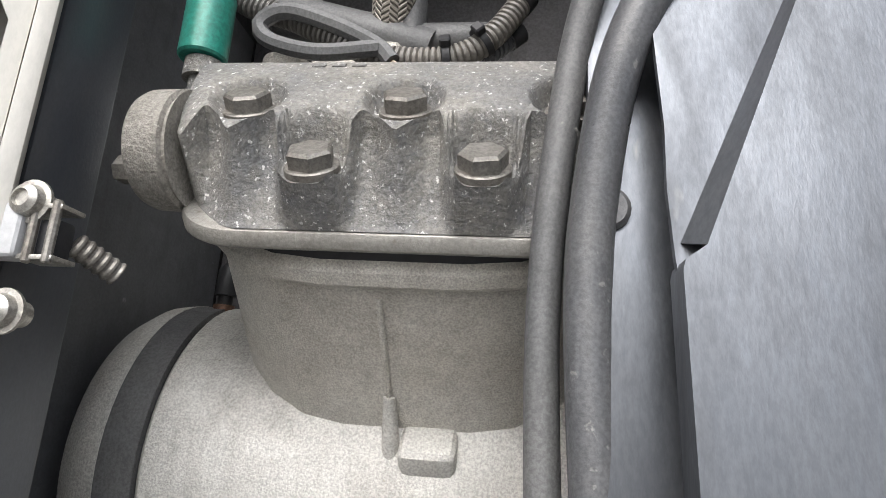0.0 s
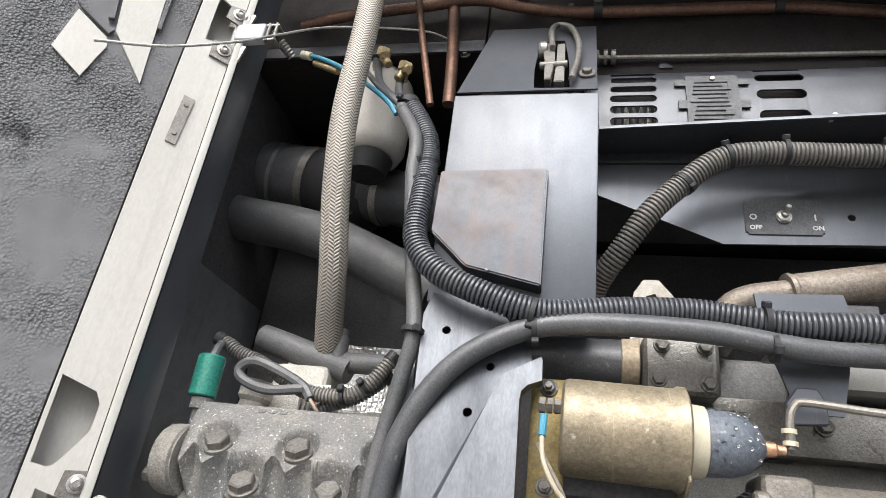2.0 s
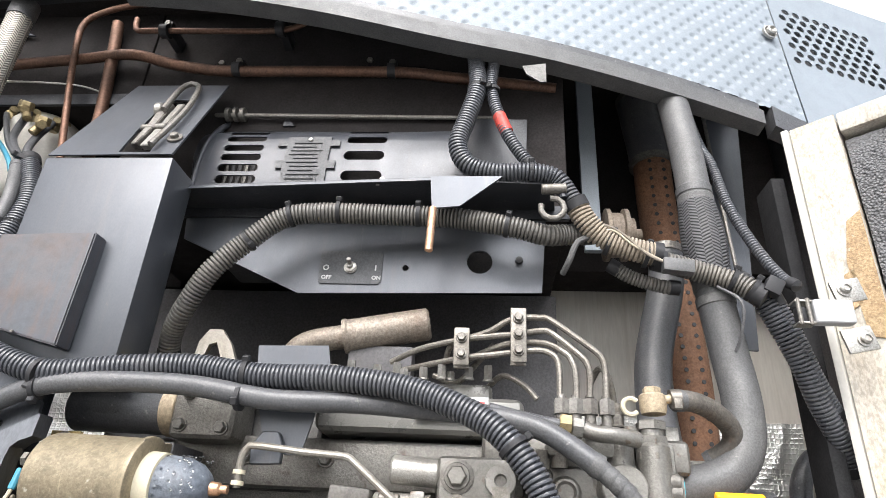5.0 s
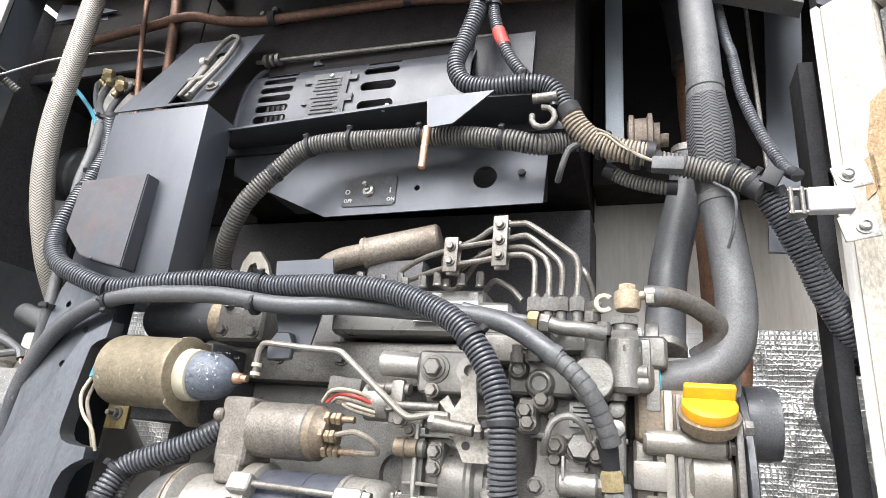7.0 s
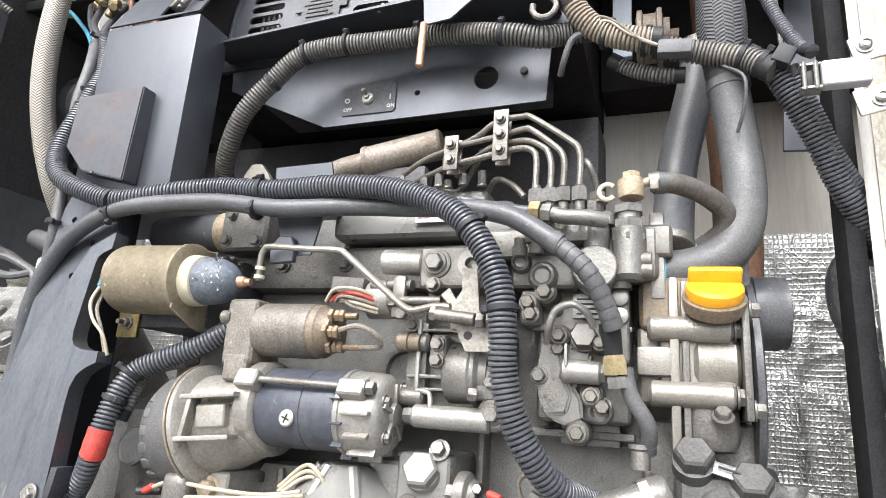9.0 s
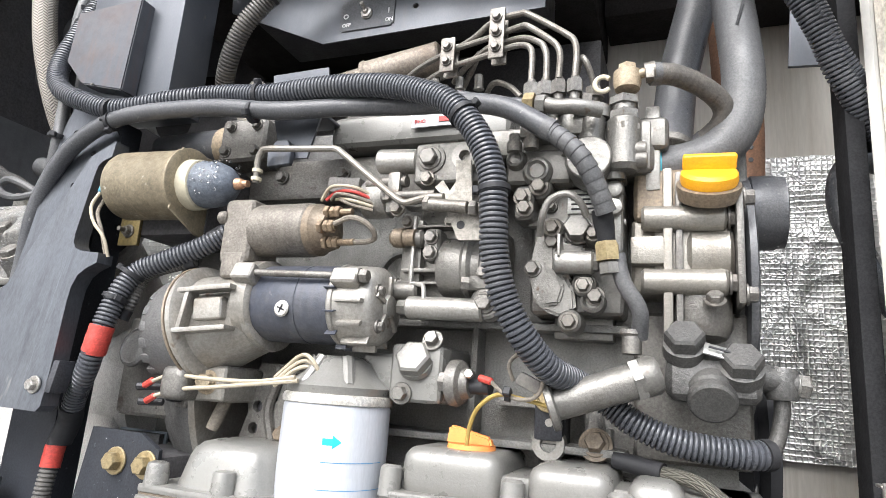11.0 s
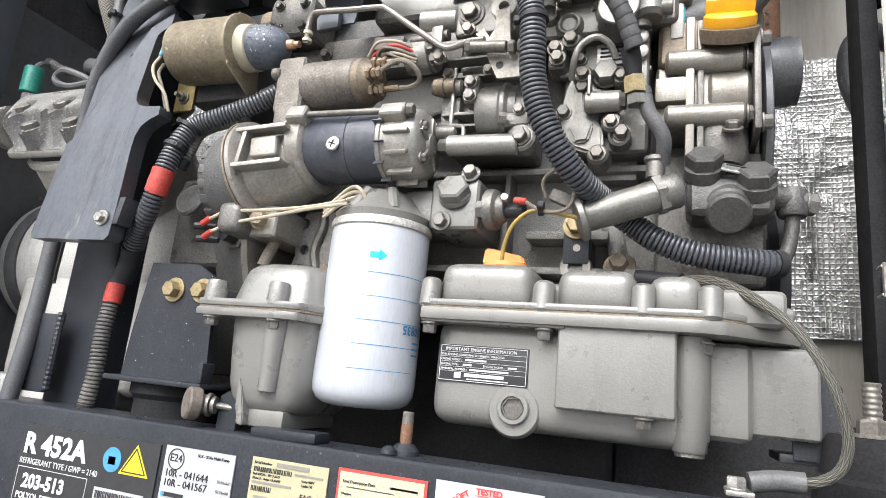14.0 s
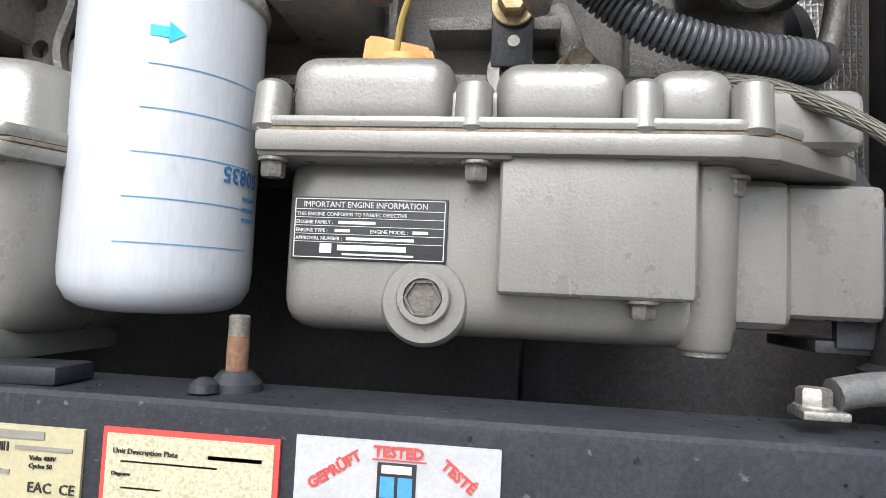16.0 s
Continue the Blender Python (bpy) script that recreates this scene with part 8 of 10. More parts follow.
lathe(b, (0.720, 0.318, 2.118), (0, -1, 0), [(0, 0.0145), (0.012, 0.0140), (0.012, 0.006), (0.004, 0.005)], 26)
part("eye_boss", b, ALU, ip, "round boss with a bore")
part("cap_cylinder", cyl(B(), (0.614, 0.328, 2.126), (0.661, 0.330, 2.124), 0.0135, seg=26, bev=0.002), ALU, ip, "plain silver cap cylinder")
b = B()
lathe(b, (0.598, 0.336, 2.085), (1, 0, 0), [(0, 0.018), (0.002, 0.0205), (0.030, 0.0205), (0.032, 0.018), (0.036, 0.018)], 30)
part("stop_solenoid", b, ALU, ip, "silver stop solenoid")
b = B()
tube(b, [(0.628, 0.318, 2.098), (0.655, 0.316, 2.097)], 0.0062, 12)
lathe(b, (0.632, 0.310, 2.080), (1, 0, 0), [(0, 0.008), (0.005, 0.008), (0.005, 0.0045), (0.058, 0.0045)], 14)
part("linkage_rod", b, STEEL_DULL, ip)
part("linkage_arm", box2(B(), (0.636, 0.308, 2.062), (0.650, 0.318, 2.106), 0.003), PUMP_GREY, ip)
b = B()
prism(b, [(0.712, 2.112), (0.728, 2.112), (0.732, 2.070), (0.742, 2.055), (0.752, 2.040), (0.744, 2.030), (0.720, 2.030), (0.709, 2.052), (0.700, 2.076), (0.692, 2.085), (0.700, 2.092), (0.708, 2.080), (0.714, 2.090)], lambda a, c: V((a, 0.303, c)), (0, 0.004, 0))
part("throttle_lever", b, surf("pale bare lever", (0.33, 0.31, 0.275), (0.25, 0.23, 0.20), 0.45, 0.4, 20, 300, 0.1), ip, "pale bent throttle lever")
# Black disc painted for the dark of the lever's bore.
part("lever_hole", lathe(B(), (0.722, 0.3032, 2.045), (0, -1, 0), [(0, 0.0042), (0.0008, 0.0042)], 12), INK, ip)
b = B()
cyl(b, (0.690, 0.293, 2.064), (0.732, 0.292, 2.059), 0.0062, seg=14)
hexhead(b, (0.692, 0.293, 2.064), (-1, 0, 0.1), 0.013, 0.006)
part("tube_union", b, LINE_STEEL, ip, "tan plated union")
b = B()
for d in (0.0, 0.010):
    hexhead(b, (0.734 + d, 0.293, 2.058), (1, 0, 0), 0.013, 0.007)
part("union_nut", b, STEEL_DULL, ip)
pipe("fuel_line", [(0.459, 0.304, 2.094), (0.460, 0.301, 2.118), (0.4635, 0.300, 2.128), (0.472, 0.299, 2.132), (0.52, 0.298, 2.128), (0.560, 0.298, 2.1255), (0.568, 0.298, 2.122), (0.60, 0.298, 2.097), (0.636, 0.297, 2.069), (0.644, 0.297, 2.0635), (0.653, 0.297, 2.061), (0.675, 0.295, 2.065), (0.693, 0.293, 2.064)], 0.0036, PUMP_WARM, "bent silver steel fuel line", "pipe", 0.005, 10)
b = B()
for z in (2.096, 2.106):
    lathe(b, (0.459, 0.304, z), (0.05, 0, 1), [(0, 0.006), (0.004, 0.006)], 12)
solid("line_collar", b, CREAM, "cream collar nuts on the fuel line", "nut")
b = B()
for dz in (0.0,):
    lathe(b, (0.611, 0.398, 2.005), (0, -1, 0), [(0, 0.028), (0.01, 0.028), (0.011, 0.024), (0.004, 0.022), (0.004, 0.001)], 36)
solid("core_plug", b, BLOCK_GREY, "round cup plug in the rough block", "plug")

sit(-0.001, 0.019, 0.006)
# governor side of the pump
gov = thing("governor_housing", (0.82, 0.36, 1.95), "grey governor casting with covers and bolts", "governor")
b = B()
box2(b, (0.778, 0.345, 1.962), (0.872, 0.42, 2.098), 0.008, 3)
part("casting", b, PUMP_GREY, gov)
b = B()
prism(b, [(0.790, 2.048), (0.812, 2.052), (0.818, 2.035), (0.836, 2.030), (0.832, 2.010), (0.818, 1.998), (0.826, 1.985), (0.828, 1.965), (0.812, 1.958), (0.796, 1.964), (0.786, 1.975), (0.780, 2.000), (0.783, 2.025)], lambda a, c: V((a, 0.330, c)), (0, 0.016, 0))
bmesh.ops.bevel(b, geom=list(b.edges), offset=0.003, segments=2, affect="EDGES")
part("cover", b, PUMP_GREY, gov)
b = B()
prism(b, [(0.792, 2.028), (0.806, 2.030), (0.807, 2.006), (0.817, 1.988), (0.812, 1.970), (0.798, 1.968), (0.790, 1.985), (0.797, 2.003)], lambda a, c: V((a, 0.325, c)), (0, 0.007, 0))
bmesh.ops.bevel(b, geom=list(b.edges), offset=0.0025, segments=2, affect="EDGES")
part("raised_web", b, PUMP_GREY, gov)
part("side_tube", cyl(B(), (0.808, 0.320, 2.011), (0.846, 0.320, 2.010), 0.0115, seg=24, bev=0.002), ALU, gov, "bright short side tube")
part("side_nut", hexhead(B(), (0.845, 0.320, 2.010), (1, 0, 0), 0.016, 0.006), PUMP_GREY, gov)
part("pin", box2(B(), (0.812, 0.306, 2.014), (0.815, 0.322, 2.036), 0.001), ALU, gov)
for x, z, af in ((0.790, 2.083, 0.011), (0.803, 2.033, 0.012), (0.784, 2.006, 0.012), (0.846, 1.979, 0.013), (0.824, 1.956, 0.012), (0.798, 2.075, 0.009), (0.840, 1.992, 0.010), (0.801, 2.110, 0.013)):
    part("bolt", hexhead(B(), (x, 0.331 if z < 2.06 else 0.344, z), (0, -1, 0), af, 0.008, af * 0.75), STEEL_DULL, gov)
b = B()
lathe(b, (0.801, 0.345, 2.110), (0, -1, 0), [(0, 0.015), (0.008, 0.014), (0.009, 0.011)], 22)
part("boss", b, PUMP_GREY, gov)
b = B()
hexhead(b, (0.829, 0.330, 2.045), (0, -1, 0.1), 0.024, 0.014, 0.015)
part("cap_nut", b, PUMP_GREY, gov, "large hex cap nut")
part("number_plate", box2(B(), (0.815, 0.3415, 2.066), (0.853, 0.3445, 2.092), 0.001), surf("bare tin plate", (0.5, 0.5, 0.48), (0.3, 0.3, 0.28), 0.3, 0.8, 60, 300, 0.2), gov, "small tin maker's plate")
for k in range(4):
    part("plate_print", box(B(), (0.832, 0.3408, 2.071 + 0.005 * k), (0.026, 0.001, 0.0016), 0), INK, gov)
b = B()
box2(b, (0.855, 0.325, 2.020), (0.872, 0.345, 2.095), 0.005, 3)
part("strip", b, PUMP_GREY, gov)
for z in (2.084, 2.066):
    part("strip_stud", lathe(B(), (0.8635, 0.325, z), (0, -1, 0), [(0, 0.009), (0.006, 0.008), (0.007, 0.006)], 18), ALU, gov)
pipe("return_loop", [(0.780, 0.315, 2.030), (0.785, 0.300, 2.045), (0.792, 0.297, 2.060), (0.808, 0.295, 2.066), (0.821, 0.298, 2.058), (0.827, 0.305, 2.045)], 0.0036, ALU, "small silver return pipe loop", "pipe", 0.004, 10)
part("base", box2(B(), (0.80, 0.37, 1.94), (0.86, 0.42, 1.965), 0.003), PUMP_GREY, gov)

for x, z, af in ((0.789, 2.090, 0.013), (0.804, 2.046, 0.012), (0.844, 2.039, 0.010), (0.836, 1.988, 0.011), (0.823, 1.953, 0.012)):
    part("flange_bolt", hexhead(B(), (x, 0.322, z), (0, -1, 0), af, 0.007, af * 0.78), LINE_STEEL, gov)
    part("bolt_boss", lathe(B(), (x, 0.346, z), (0, -1, 0), [(0, af * 1.05), (0.022, af * 0.95), (0.024, af * 0.8)], 18), PUMP_GREY, gov)
for x, z in ((0.844, 1.974), (0.836, 1.990)):
    part("ring_boss", lathe(B(), (x, 0.344, z), (0, -1, 0), [(0, 0.012), (0.018, 0.0115), (0.020, 0.009), (0.014, 0.0065), (0.014, 0.0005)], 22), PUMP_GREY, gov)
for x, z in ((0.773, 2.078), (0.776, 2.066)):
    part("cap_bolt", hexhead(B(), (x, 0.318, z), (0, -1, 0), 0.012, 0.007, 0.0095), LINE_STEEL, gov)
part("bolt_strip", box2(B(), (0.764, 0.320, 2.055), (0.784, 0.352, 2.092), 0.006, 3), PUMP_GREY, gov)
part("seam_step", box2(B(), (0.776, 0.336, 2.052), (0.874, 0.348, 2.058), 0.002), PUMP_GREY, gov)
part("seam_step", box2(B(), (0.776, 0.332, 2.096), (0.874, 0.350, 2.102), 0.002), PUMP_GREY, gov)
for x, z, r in ((0.787, 2.106, 0.0125), (0.764, 2.120, 0.009)):
    part("plug_boss", lathe(B(), (x, 0.346, z), (0, -1, 0), [(0, r * 1.35), (0.026, r * 1.25), (0.030, r), (0.032, r), (0.033, r * 0.8), (0.030, r * 0.6), (0.030, 0.0004)], 26), PUMP_GREY, gov)
part("upper_block", box2(B(), (0.752, 0.322, 2.094), (0.822, 0.36, 2.132), 0.008, 3), PUMP_GREY, gov)
for x, z in ((0.764, 2.138), (0.781, 2.140)):
    part("short_stud", lathe(B(), (x, 0.312, z - 0.012), (0, -0.1, 1), [(0, 0.008), (0.010, 0.008), (0.010, 0.0062), (0.018, 0.0062), (0.019, 0.005)], 16), LINE_STEEL, gov)
sit(0.002, -0.0135, -0.002)
for x, z, l in ((0.605, 2.098, 0.020), (0.616, 2.083, 0.016)):
    part("sensor_nib", cyl(B(), (x, 0.322, z), (x + l, 0.322, z), 0.0058, seg=14), LINE_STEEL, ip)
for x, z in ((0.638, 2.079), (0.649, 2.066), (0.680, 2.097)):
    part("small_nut", hexhead(B(), (x, 0.312, z), (0, -1, 0), 0.011, 0.007, 0.008), LINE_STEEL, ip)
part("side_plug", lathe(B(), (0.664, 0.330, 2.040), (-1, 0, 0), [(0, 0.009), (0.012, 0.009), (0.013, 0.0105), (0.024, 0.0100), (0.028, 0.006)], 20), BROWN_STAIN, ip, "rusty round side plug")
for z in (1.992, 2.052, 2.075):
    part("seam_line", box2(B(), (0.646, 0.334, z), (0.748, 0.352, z + 0.0028), 0.001), PUMP_GREY, ip)
for x in (0.652, 0.70, 0.738):
    part("seam_bolt", hexhead(B(), (x, 0.334, 2.058), (0, -1, 0), 0.009, 0.005, 0.007), LINE_STEEL, ip)

sit(0.0, 0.028, 0.0095)
# feed valves above
fv = thing("fuel_valve", (0.85, 0.31, 2.09), "grey fuel valve group with a tan bleed cap", "valve")
b = B()
lathe(b, (0.845, 0.325, 2.100), (0, -1, 0), [(0, 0.024), (0.020, 0.024), (0.026, 0.0225), (0.034, 0.0220), (0.0355, 0.0205), (0.0355, 0.0005)], 36)
part("dome_nut", b, PUMP_GREY, fv, "large round valve boss with a flat face")
part("neck", cyl(B(), (0.845, 0.306, 2.115), (0.846, 0.306, 2.150), 0.013, seg=22), PUMP_GREY, fv)
part("body", box2(B(), (0.822, 0.318, 2.092), (0.905, 0.36, 2.150), 0.010, 3), PUMP_GREY, fv)
b = B()
lathe(b, (0.877, 0.305, 2.088), (0, 0, 1), [(0, 0.012), (0.005, 0.0165), (0.052, 0.0165), (0.056, 0.013)], 24)
hexhead(b, (0.877, 0.305, 2.142), (0, 0, 1), 0.026, 0.009)
lathe(b, (0.877, 0.305, 2.151), (0, 0, 1), [(0, 0.0115), (0.006, 0.0115)], 20)
hexhead(b, (0.877, 0.305, 2.157), (0, 0, 1), 0.026, 0.009)
part("column", b, PUMP_GREY, fv)
sit(0.009, 0.028, 0.0155)
b = B()
lathe(b, (0.871, 0.300, 2.166), (0, 0, 1), [(0, 0.012), (0.006, 0.0135), (0.018, 0.0135), (0.020, 0.011)], 22)
hexhead(b, (0.871, 0.300, 2.186), (0, 0, 1), 0.016, 0.007)
cyl(b, (0.871, 0.298, 2.178), (0.892, 0.297, 2.182), 0.0048, seg=12)
part("bleed_cap", b, TAN_BRASS, fv, "tan painted bleed cap")
b = B()
lathe(b, (0.888, 0.298, 2.181), (1, 0, 0.1), [(0, 0.010), (0.010, 0.010)], 16)
part("hose_clamp", b, LINE_STEEL, fv)
part("clamp_box", box(B(), (0.893, 0.291, 2.175), (0.008, 0.008, 0.010), 0.001), LINE_STEEL, fv)
part("ring", tube(B(), [(0.848 + 0.008 * math.cos(a), 0.295, 2.172 + 0.008 * math.sin(a)) for a in [math.radians(40 + 28 * i) for i in range(11)]], 0.0026, 8, 0.003), CREAM, fv)
sit(0.0, 0.028, 0.0095)
b = B()
tube(b, [(0.806, 0.272, 2.150), (0.818, 0.271, 2.146), (0.835, 0.271, 2.145), (0.858, 0.280, 2.143)], 0.0078, 14)
part("elbow", b, PUMP_GREY, fv)
part("elbow_nut", hexhead(B(), (0.805, 0.272, 2.150), (-1, 0, 0.1), 0.017, 0.010), PUMP_GREY, fv)
part("yellow_nut", hexhead(B(), (0.794, 0.272, 2.152), (-1, 0, 0.1), 0.019, 0.011), BRASS, fv, "yellow brass union nut")
part("feed_pipe", tube(B(), [(0.786, 0.272, 2.153), (0.765, 0.270, 2.156), (0.740, 0.266, 2.160), (0.715, 0.262, 2.165)], 0.0055, 12), RUBBER, fv)
b = B()
lathe(b, (0.855, 0.306, 2.146), (0, 0, 1), [(0, 0.009), (0.010, 0.010), (0.014, 0.007)], 16)
part("top_plug", b, PUMP_GREY, fv)
for x, z in ((0.868, 2.108), (0.869, 2.098)):
    part("side_banjo", cyl(B(), (x, 0.300, z), (x + 0.030, 0.302, z), 0.0085, seg=18), PUMP_GREY, fv)
part("upright_strip", box2(B(), (0.896, 0.325, 2.075), (0.910, 0.36, 2.165), 0.003), ALU, fv)
for x in (0.787, 0.801, 0.815, 0.831):
    b = B()
    hexhead(b, (x, 0.285, 2.166), (0, 0, 1), 0.0145, 0.015)
    lathe(b, (x, 0.285, 2.150), (0, 0, 1), [(0, 0.0055), (0.016, 0.0055)], 12)
    lathe(b, (x, 0.285, 2.179), (0, 0, 1), [(0, 0.0055), (0.006, 0.0042)], 12)
    part("line_nut", b, ENGINE_DIRTY, fv, "injector line nut")
part("manifold", box2(B(), (0.773, 0.296, 2.128), (0.853, 0.35, 2.152), 0.004), PUMP_GREY, fv)

sit()
# injector lines and clamps
def injector_line(*pts):
    return pipe("injector_line", list(pts), 0.0034, LINE_STEEL, "bent steel injector line", "pipe", 0.004, 10, "injector lines")


injector_line((0.582, 0.381, 2.242), (0.620, 0.360, 2.253), (0.669, 0.341, 2.259), (0.700, 0.334, 2.261), (0.728, 0.327, 2.262), (0.751, 0.321, 2.264), (0.762, 0.317, 2.260), (0.789, 0.310, 2.235), (0.796, 0.309, 2.225), (0.798, 0.309, 2.214), (0.797, 0.310, 2.192))
injector_line((0.646, 0.369, 2.240), (0.656, 0.350, 2.256), (0.695, 0.334, 2.266), (0.715, 0.327, 2.276), (0.732, 0.323, 2.279), (0.751, 0.319, 2.278), (0.762, 0.316, 2.274), (0.804, 0.311, 2.241), (0.812, 0.311, 2.231), (0.814, 0.311, 2.217), (0.813, 0.311, 2.192))
injector_line((0.592, 0.386, 2.233), (0.631, 0.360, 2.235), (0.669, 0.341, 2.238), (0.700, 0.334, 2.240), (0.728, 0.327, 2.242), (0.751, 0.321, 2.242), (0.764, 0.316, 2.235), (0.768, 0.314, 2.223), (0.768, 0.313, 2.191))
injector_line((0.659, 0.375, 2.237), (0.683, 0.354, 2.245), (0.711, 0.336, 2.252), (0.728, 0.331, 2.253), (0.756, 0.321, 2.250), (0.776, 0.314, 2.237), (0.781, 0.312, 2.229), (0.784, 0.311, 2.217), (0.784, 0.311, 2.191))
injector_line((0.631, 0.398, 2.232), (0.659, 0.384, 2.221), (0.683, 0.364, 2.239), (0.700, 0.343, 2.253))
injector_line((0.694, 0.388, 2.217), (0.711, 0.367, 2.226), (0.733, 0.355, 2.214), (0.748, 0.352, 2.198))
injector_line((0.829, 0.357, 2.174), (0.826, 0.345, 2.204), (0.819, 0.336, 2.224), (0.813, 0.346, 2.231), (0.806, 0.361, 2.219))
for x, z, n, yy in ((0.666, 2.248, 2, 0.333), (0.727, 2.258, 3, 0.319)):
    t = thing("line_clamp", (x, yy, z), "pale steel clamp over the injector lines", "clamp", "line clamps")
    h = 0.018 * n
    part("strap", box(B(), (x, yy - 0.001, z), (0.017, 0.004, h + 0.006), 0.0015), LINE_STEEL, t)
    part("strap", box(B(), (x, yy + 0.013, z), (0.017, 0.004, h + 0.006), 0.0015), LINE_STEEL, t)
    for k in range(n):
        part("screw", hexhead(B(), (x, yy - 0.003, z - h / 2 + 0.018 * (k + 0.5)), (0, -1, 0), 0.008, 0.005, 0.006), STEEL_DULL, t)

sit(0.0, 0.028, 0.0095)
for z, af in ((2.128, 0.022), (2.118, 0.018)):
    part("column_nut", hexhead(B(), (0.877, 0.305, z), (0, 0, 1), af + 0.008, 0.007), LINE_STEEL, fv)
for x, y, z, af in ((0.838, 0.300, 2.158, 0.017), (0.846, 0.312, 2.172, 0.015), (0.822, 0.318, 2.112, 0.013)):
    part("valve_nut", hexhead(B(), (x, y, z), (0, -0.1, 1), af, 0.010, af * 0.7), LINE_STEEL, fv)
    part("valve_stem", lathe(B(), (x, y, z - 0.012), (0, -0.1, 1), [(0, af * 0.45), (0.012, af * 0.45)], 16), PUMP_GREY, fv)
part("side_plug", lathe(B(), (0.868, 0.312, 2.083), (0, -0.2, 1), [(0, 0.010), (0.024, 0.010), (0.026, 0.0075), (0.036, 0.0075), (0.037, 0.006)], 18), PUMP_GREY, fv)

# the pump group sits a little towards the starter
fv.location.x -= 0.018
for t in (ip, gov):
    t.location += V((-0.013, 0, -0.007))

sit(0.0, 0.023, 0.0075)
# water pump with yellow filler cap
wp = thing("water_pump", (0.91, 0.36, 1.97), "grey water pump casting with rust stained top", "water pump")
b = B()
box2(b, (0.882, 0.335, 1.975), (0.955, 0.42, 2.050), 0.010, 3)
part("casting", b, PUMP_WARM, wp)
b = B()
box2(b, (0.866, 0.332, 2.046), (0.958, 0.42, 2.100), 0.010, 3)
part("filler_housing", b, BROWN_STAIN, wp, "rust brown stained filler housing")
for z in (2.048, 1.986):
    part("long_boss", cyl(B(), (0.874, 0.330, z), (0.950, 0.334, z), 0.0125, seg=24, bev=0.003), PUMP_WARM, wp)
    part("boss_bolt", hexhead(B(), (0.951, 0.334, z), (1, 0, 0), 0.015, 0.008, 0.011), STEEL_DULL, wp)
part("seam_flange", box2(B(), (0.894, 0.325, 1.930), (0.903, 0.40, 2.098), 0.003), PUMP_WARM, wp)
part("seam_flange", box2(B(), (0.905, 0.328, 1.935), (0.912, 0.40, 2.095), 0.003), ENGINE_DIRTY, wp)
part("shoulder", box2(B(), (0.864, 0.340, 1.975), (0.890, 0.42, 2.052), 0.008, 3), PUMP_WARM, wp)
part("drum", cyl(B(), (0.914, 0.365, 2.017), (0.955, 0.367, 2.017), 0.036, seg=32, bev=0.004), PUMP_WARM, wp)
part("cross_boss", box2(B(), (0.864, 0.325, 2.002), (0.896, 0.36, 2.030), 0.004), PUMP_WARM, wp)
part("lower_neck", lathe(B(), (0.925, 0.36, 1.985), (0.05, -0.1, -1), [(0, 0.030), (0.04, 0.028), (0.05, 0.022)], 28), ENGINE_DIRTY, wp)
part("neck_bolt", hexhead(B(), (0.938, 0.325, 1.967), (0, -0.6, 0.8), 0.013, 0.007, 0.010), STEEL_DULL, wp)
part("end_plate", box2(B(), (0.957, 0.320, 1.965), (0.964, 0.43, 2.075), 0.004), ENGINE_DIRTY, wp)
part("end_bolt", hexhead(B(), (0.964, 0.330, 2.066), (1, 0, 0), 0.013, 0.008, 0.010), STEEL_DULL, wp)
part("end_bolt", hexhead(B(), (0.964, 0.330, 1.975), (1, 0, 0), 0.013, 0.008, 0.010), STEEL_DULL, wp)
b = B()
lathe(b, (0.934, 0.328, 2.066), (0.05, -0.62, 0.78), [(0, 0.026), (0.010, 0.0285), (0.014, 0.0285), (0.015, 0.024)], 36)
part("filler_neck", b, BROWN_STAIN, wp)
cap = thing("filler_cap", (0.934, 0.314, 2.090), "bright yellow orange plastic filler cap with a grip", "cap")
cx = V((0.05, -0.62, 0.78)).normalized()
co = V((0.934, 0.328, 2.066)) + cx * 0.015
b = B()
lathe(b, co, cx, [(0, 0.0245), (0.004, 0.0255), (0.010, 0.0250), (0.013, 0.022)], 36)
part("disc", b, YELLOW_CAP, cap)
b = B()
s1 = V((1, 0.06, 0)).normalized()
box(b, (0, 0, 0), (0.047, 0.008, 0.015), 0.003, None, 3)
nn = cx.cross(s1).normalized()
m = Matrix((s1, nn, cx)).transposed().to_4x4()
m.translation = co + cx * 0.019 + nn * 0.006
bmesh.ops.transform(b, matrix=m, verts=b.verts)
part("grip", b, YELLOW_CAP, cap)
pul = thing("fan_pulley", (0.99, 0.43, 2.0), "black belt pulley and guard disc beside the pump", "pulley")
part("guard_disc", lathe(B(), (0.968, 0.46, 2.005), (1, 0, 0), [(0, 0.118), (0.002, 0.121), (0.008, 0.121), (0.010, 0.115), (0.012, 0.05)], 48), RUBBER, pul)
part("hub", lathe(B(), (0.976, 0.432, 2.080), (1, 0, 0), [(0, 0.036), (0.004, 0.040), (0.026, 0.040), (0.030, 0.038), (0.036, 0.038), (0.038, 0.03), (0.030, 0.028), (0.030, 0.001)], 40), RUBBER, pul)
part("crank_pulley", lathe(B(), (0.958, 0.46, 1.84), (1, 0, 0), [(0, 0.078), (0.012, 0.082), (0.018, 0.072), (0.026, 0.082), (0.036, 0.080), (0.038, 0.04)], 44), BLACK_PLASTIC, pul)

sit(-0.010, 0.012, -0.008)
# lift pump: strainer and valve body
lp = thing("fuel_lift_pump", (0.92, 0.34, 1.87), "dark grey lift pump with a strainer barrel", "pump")
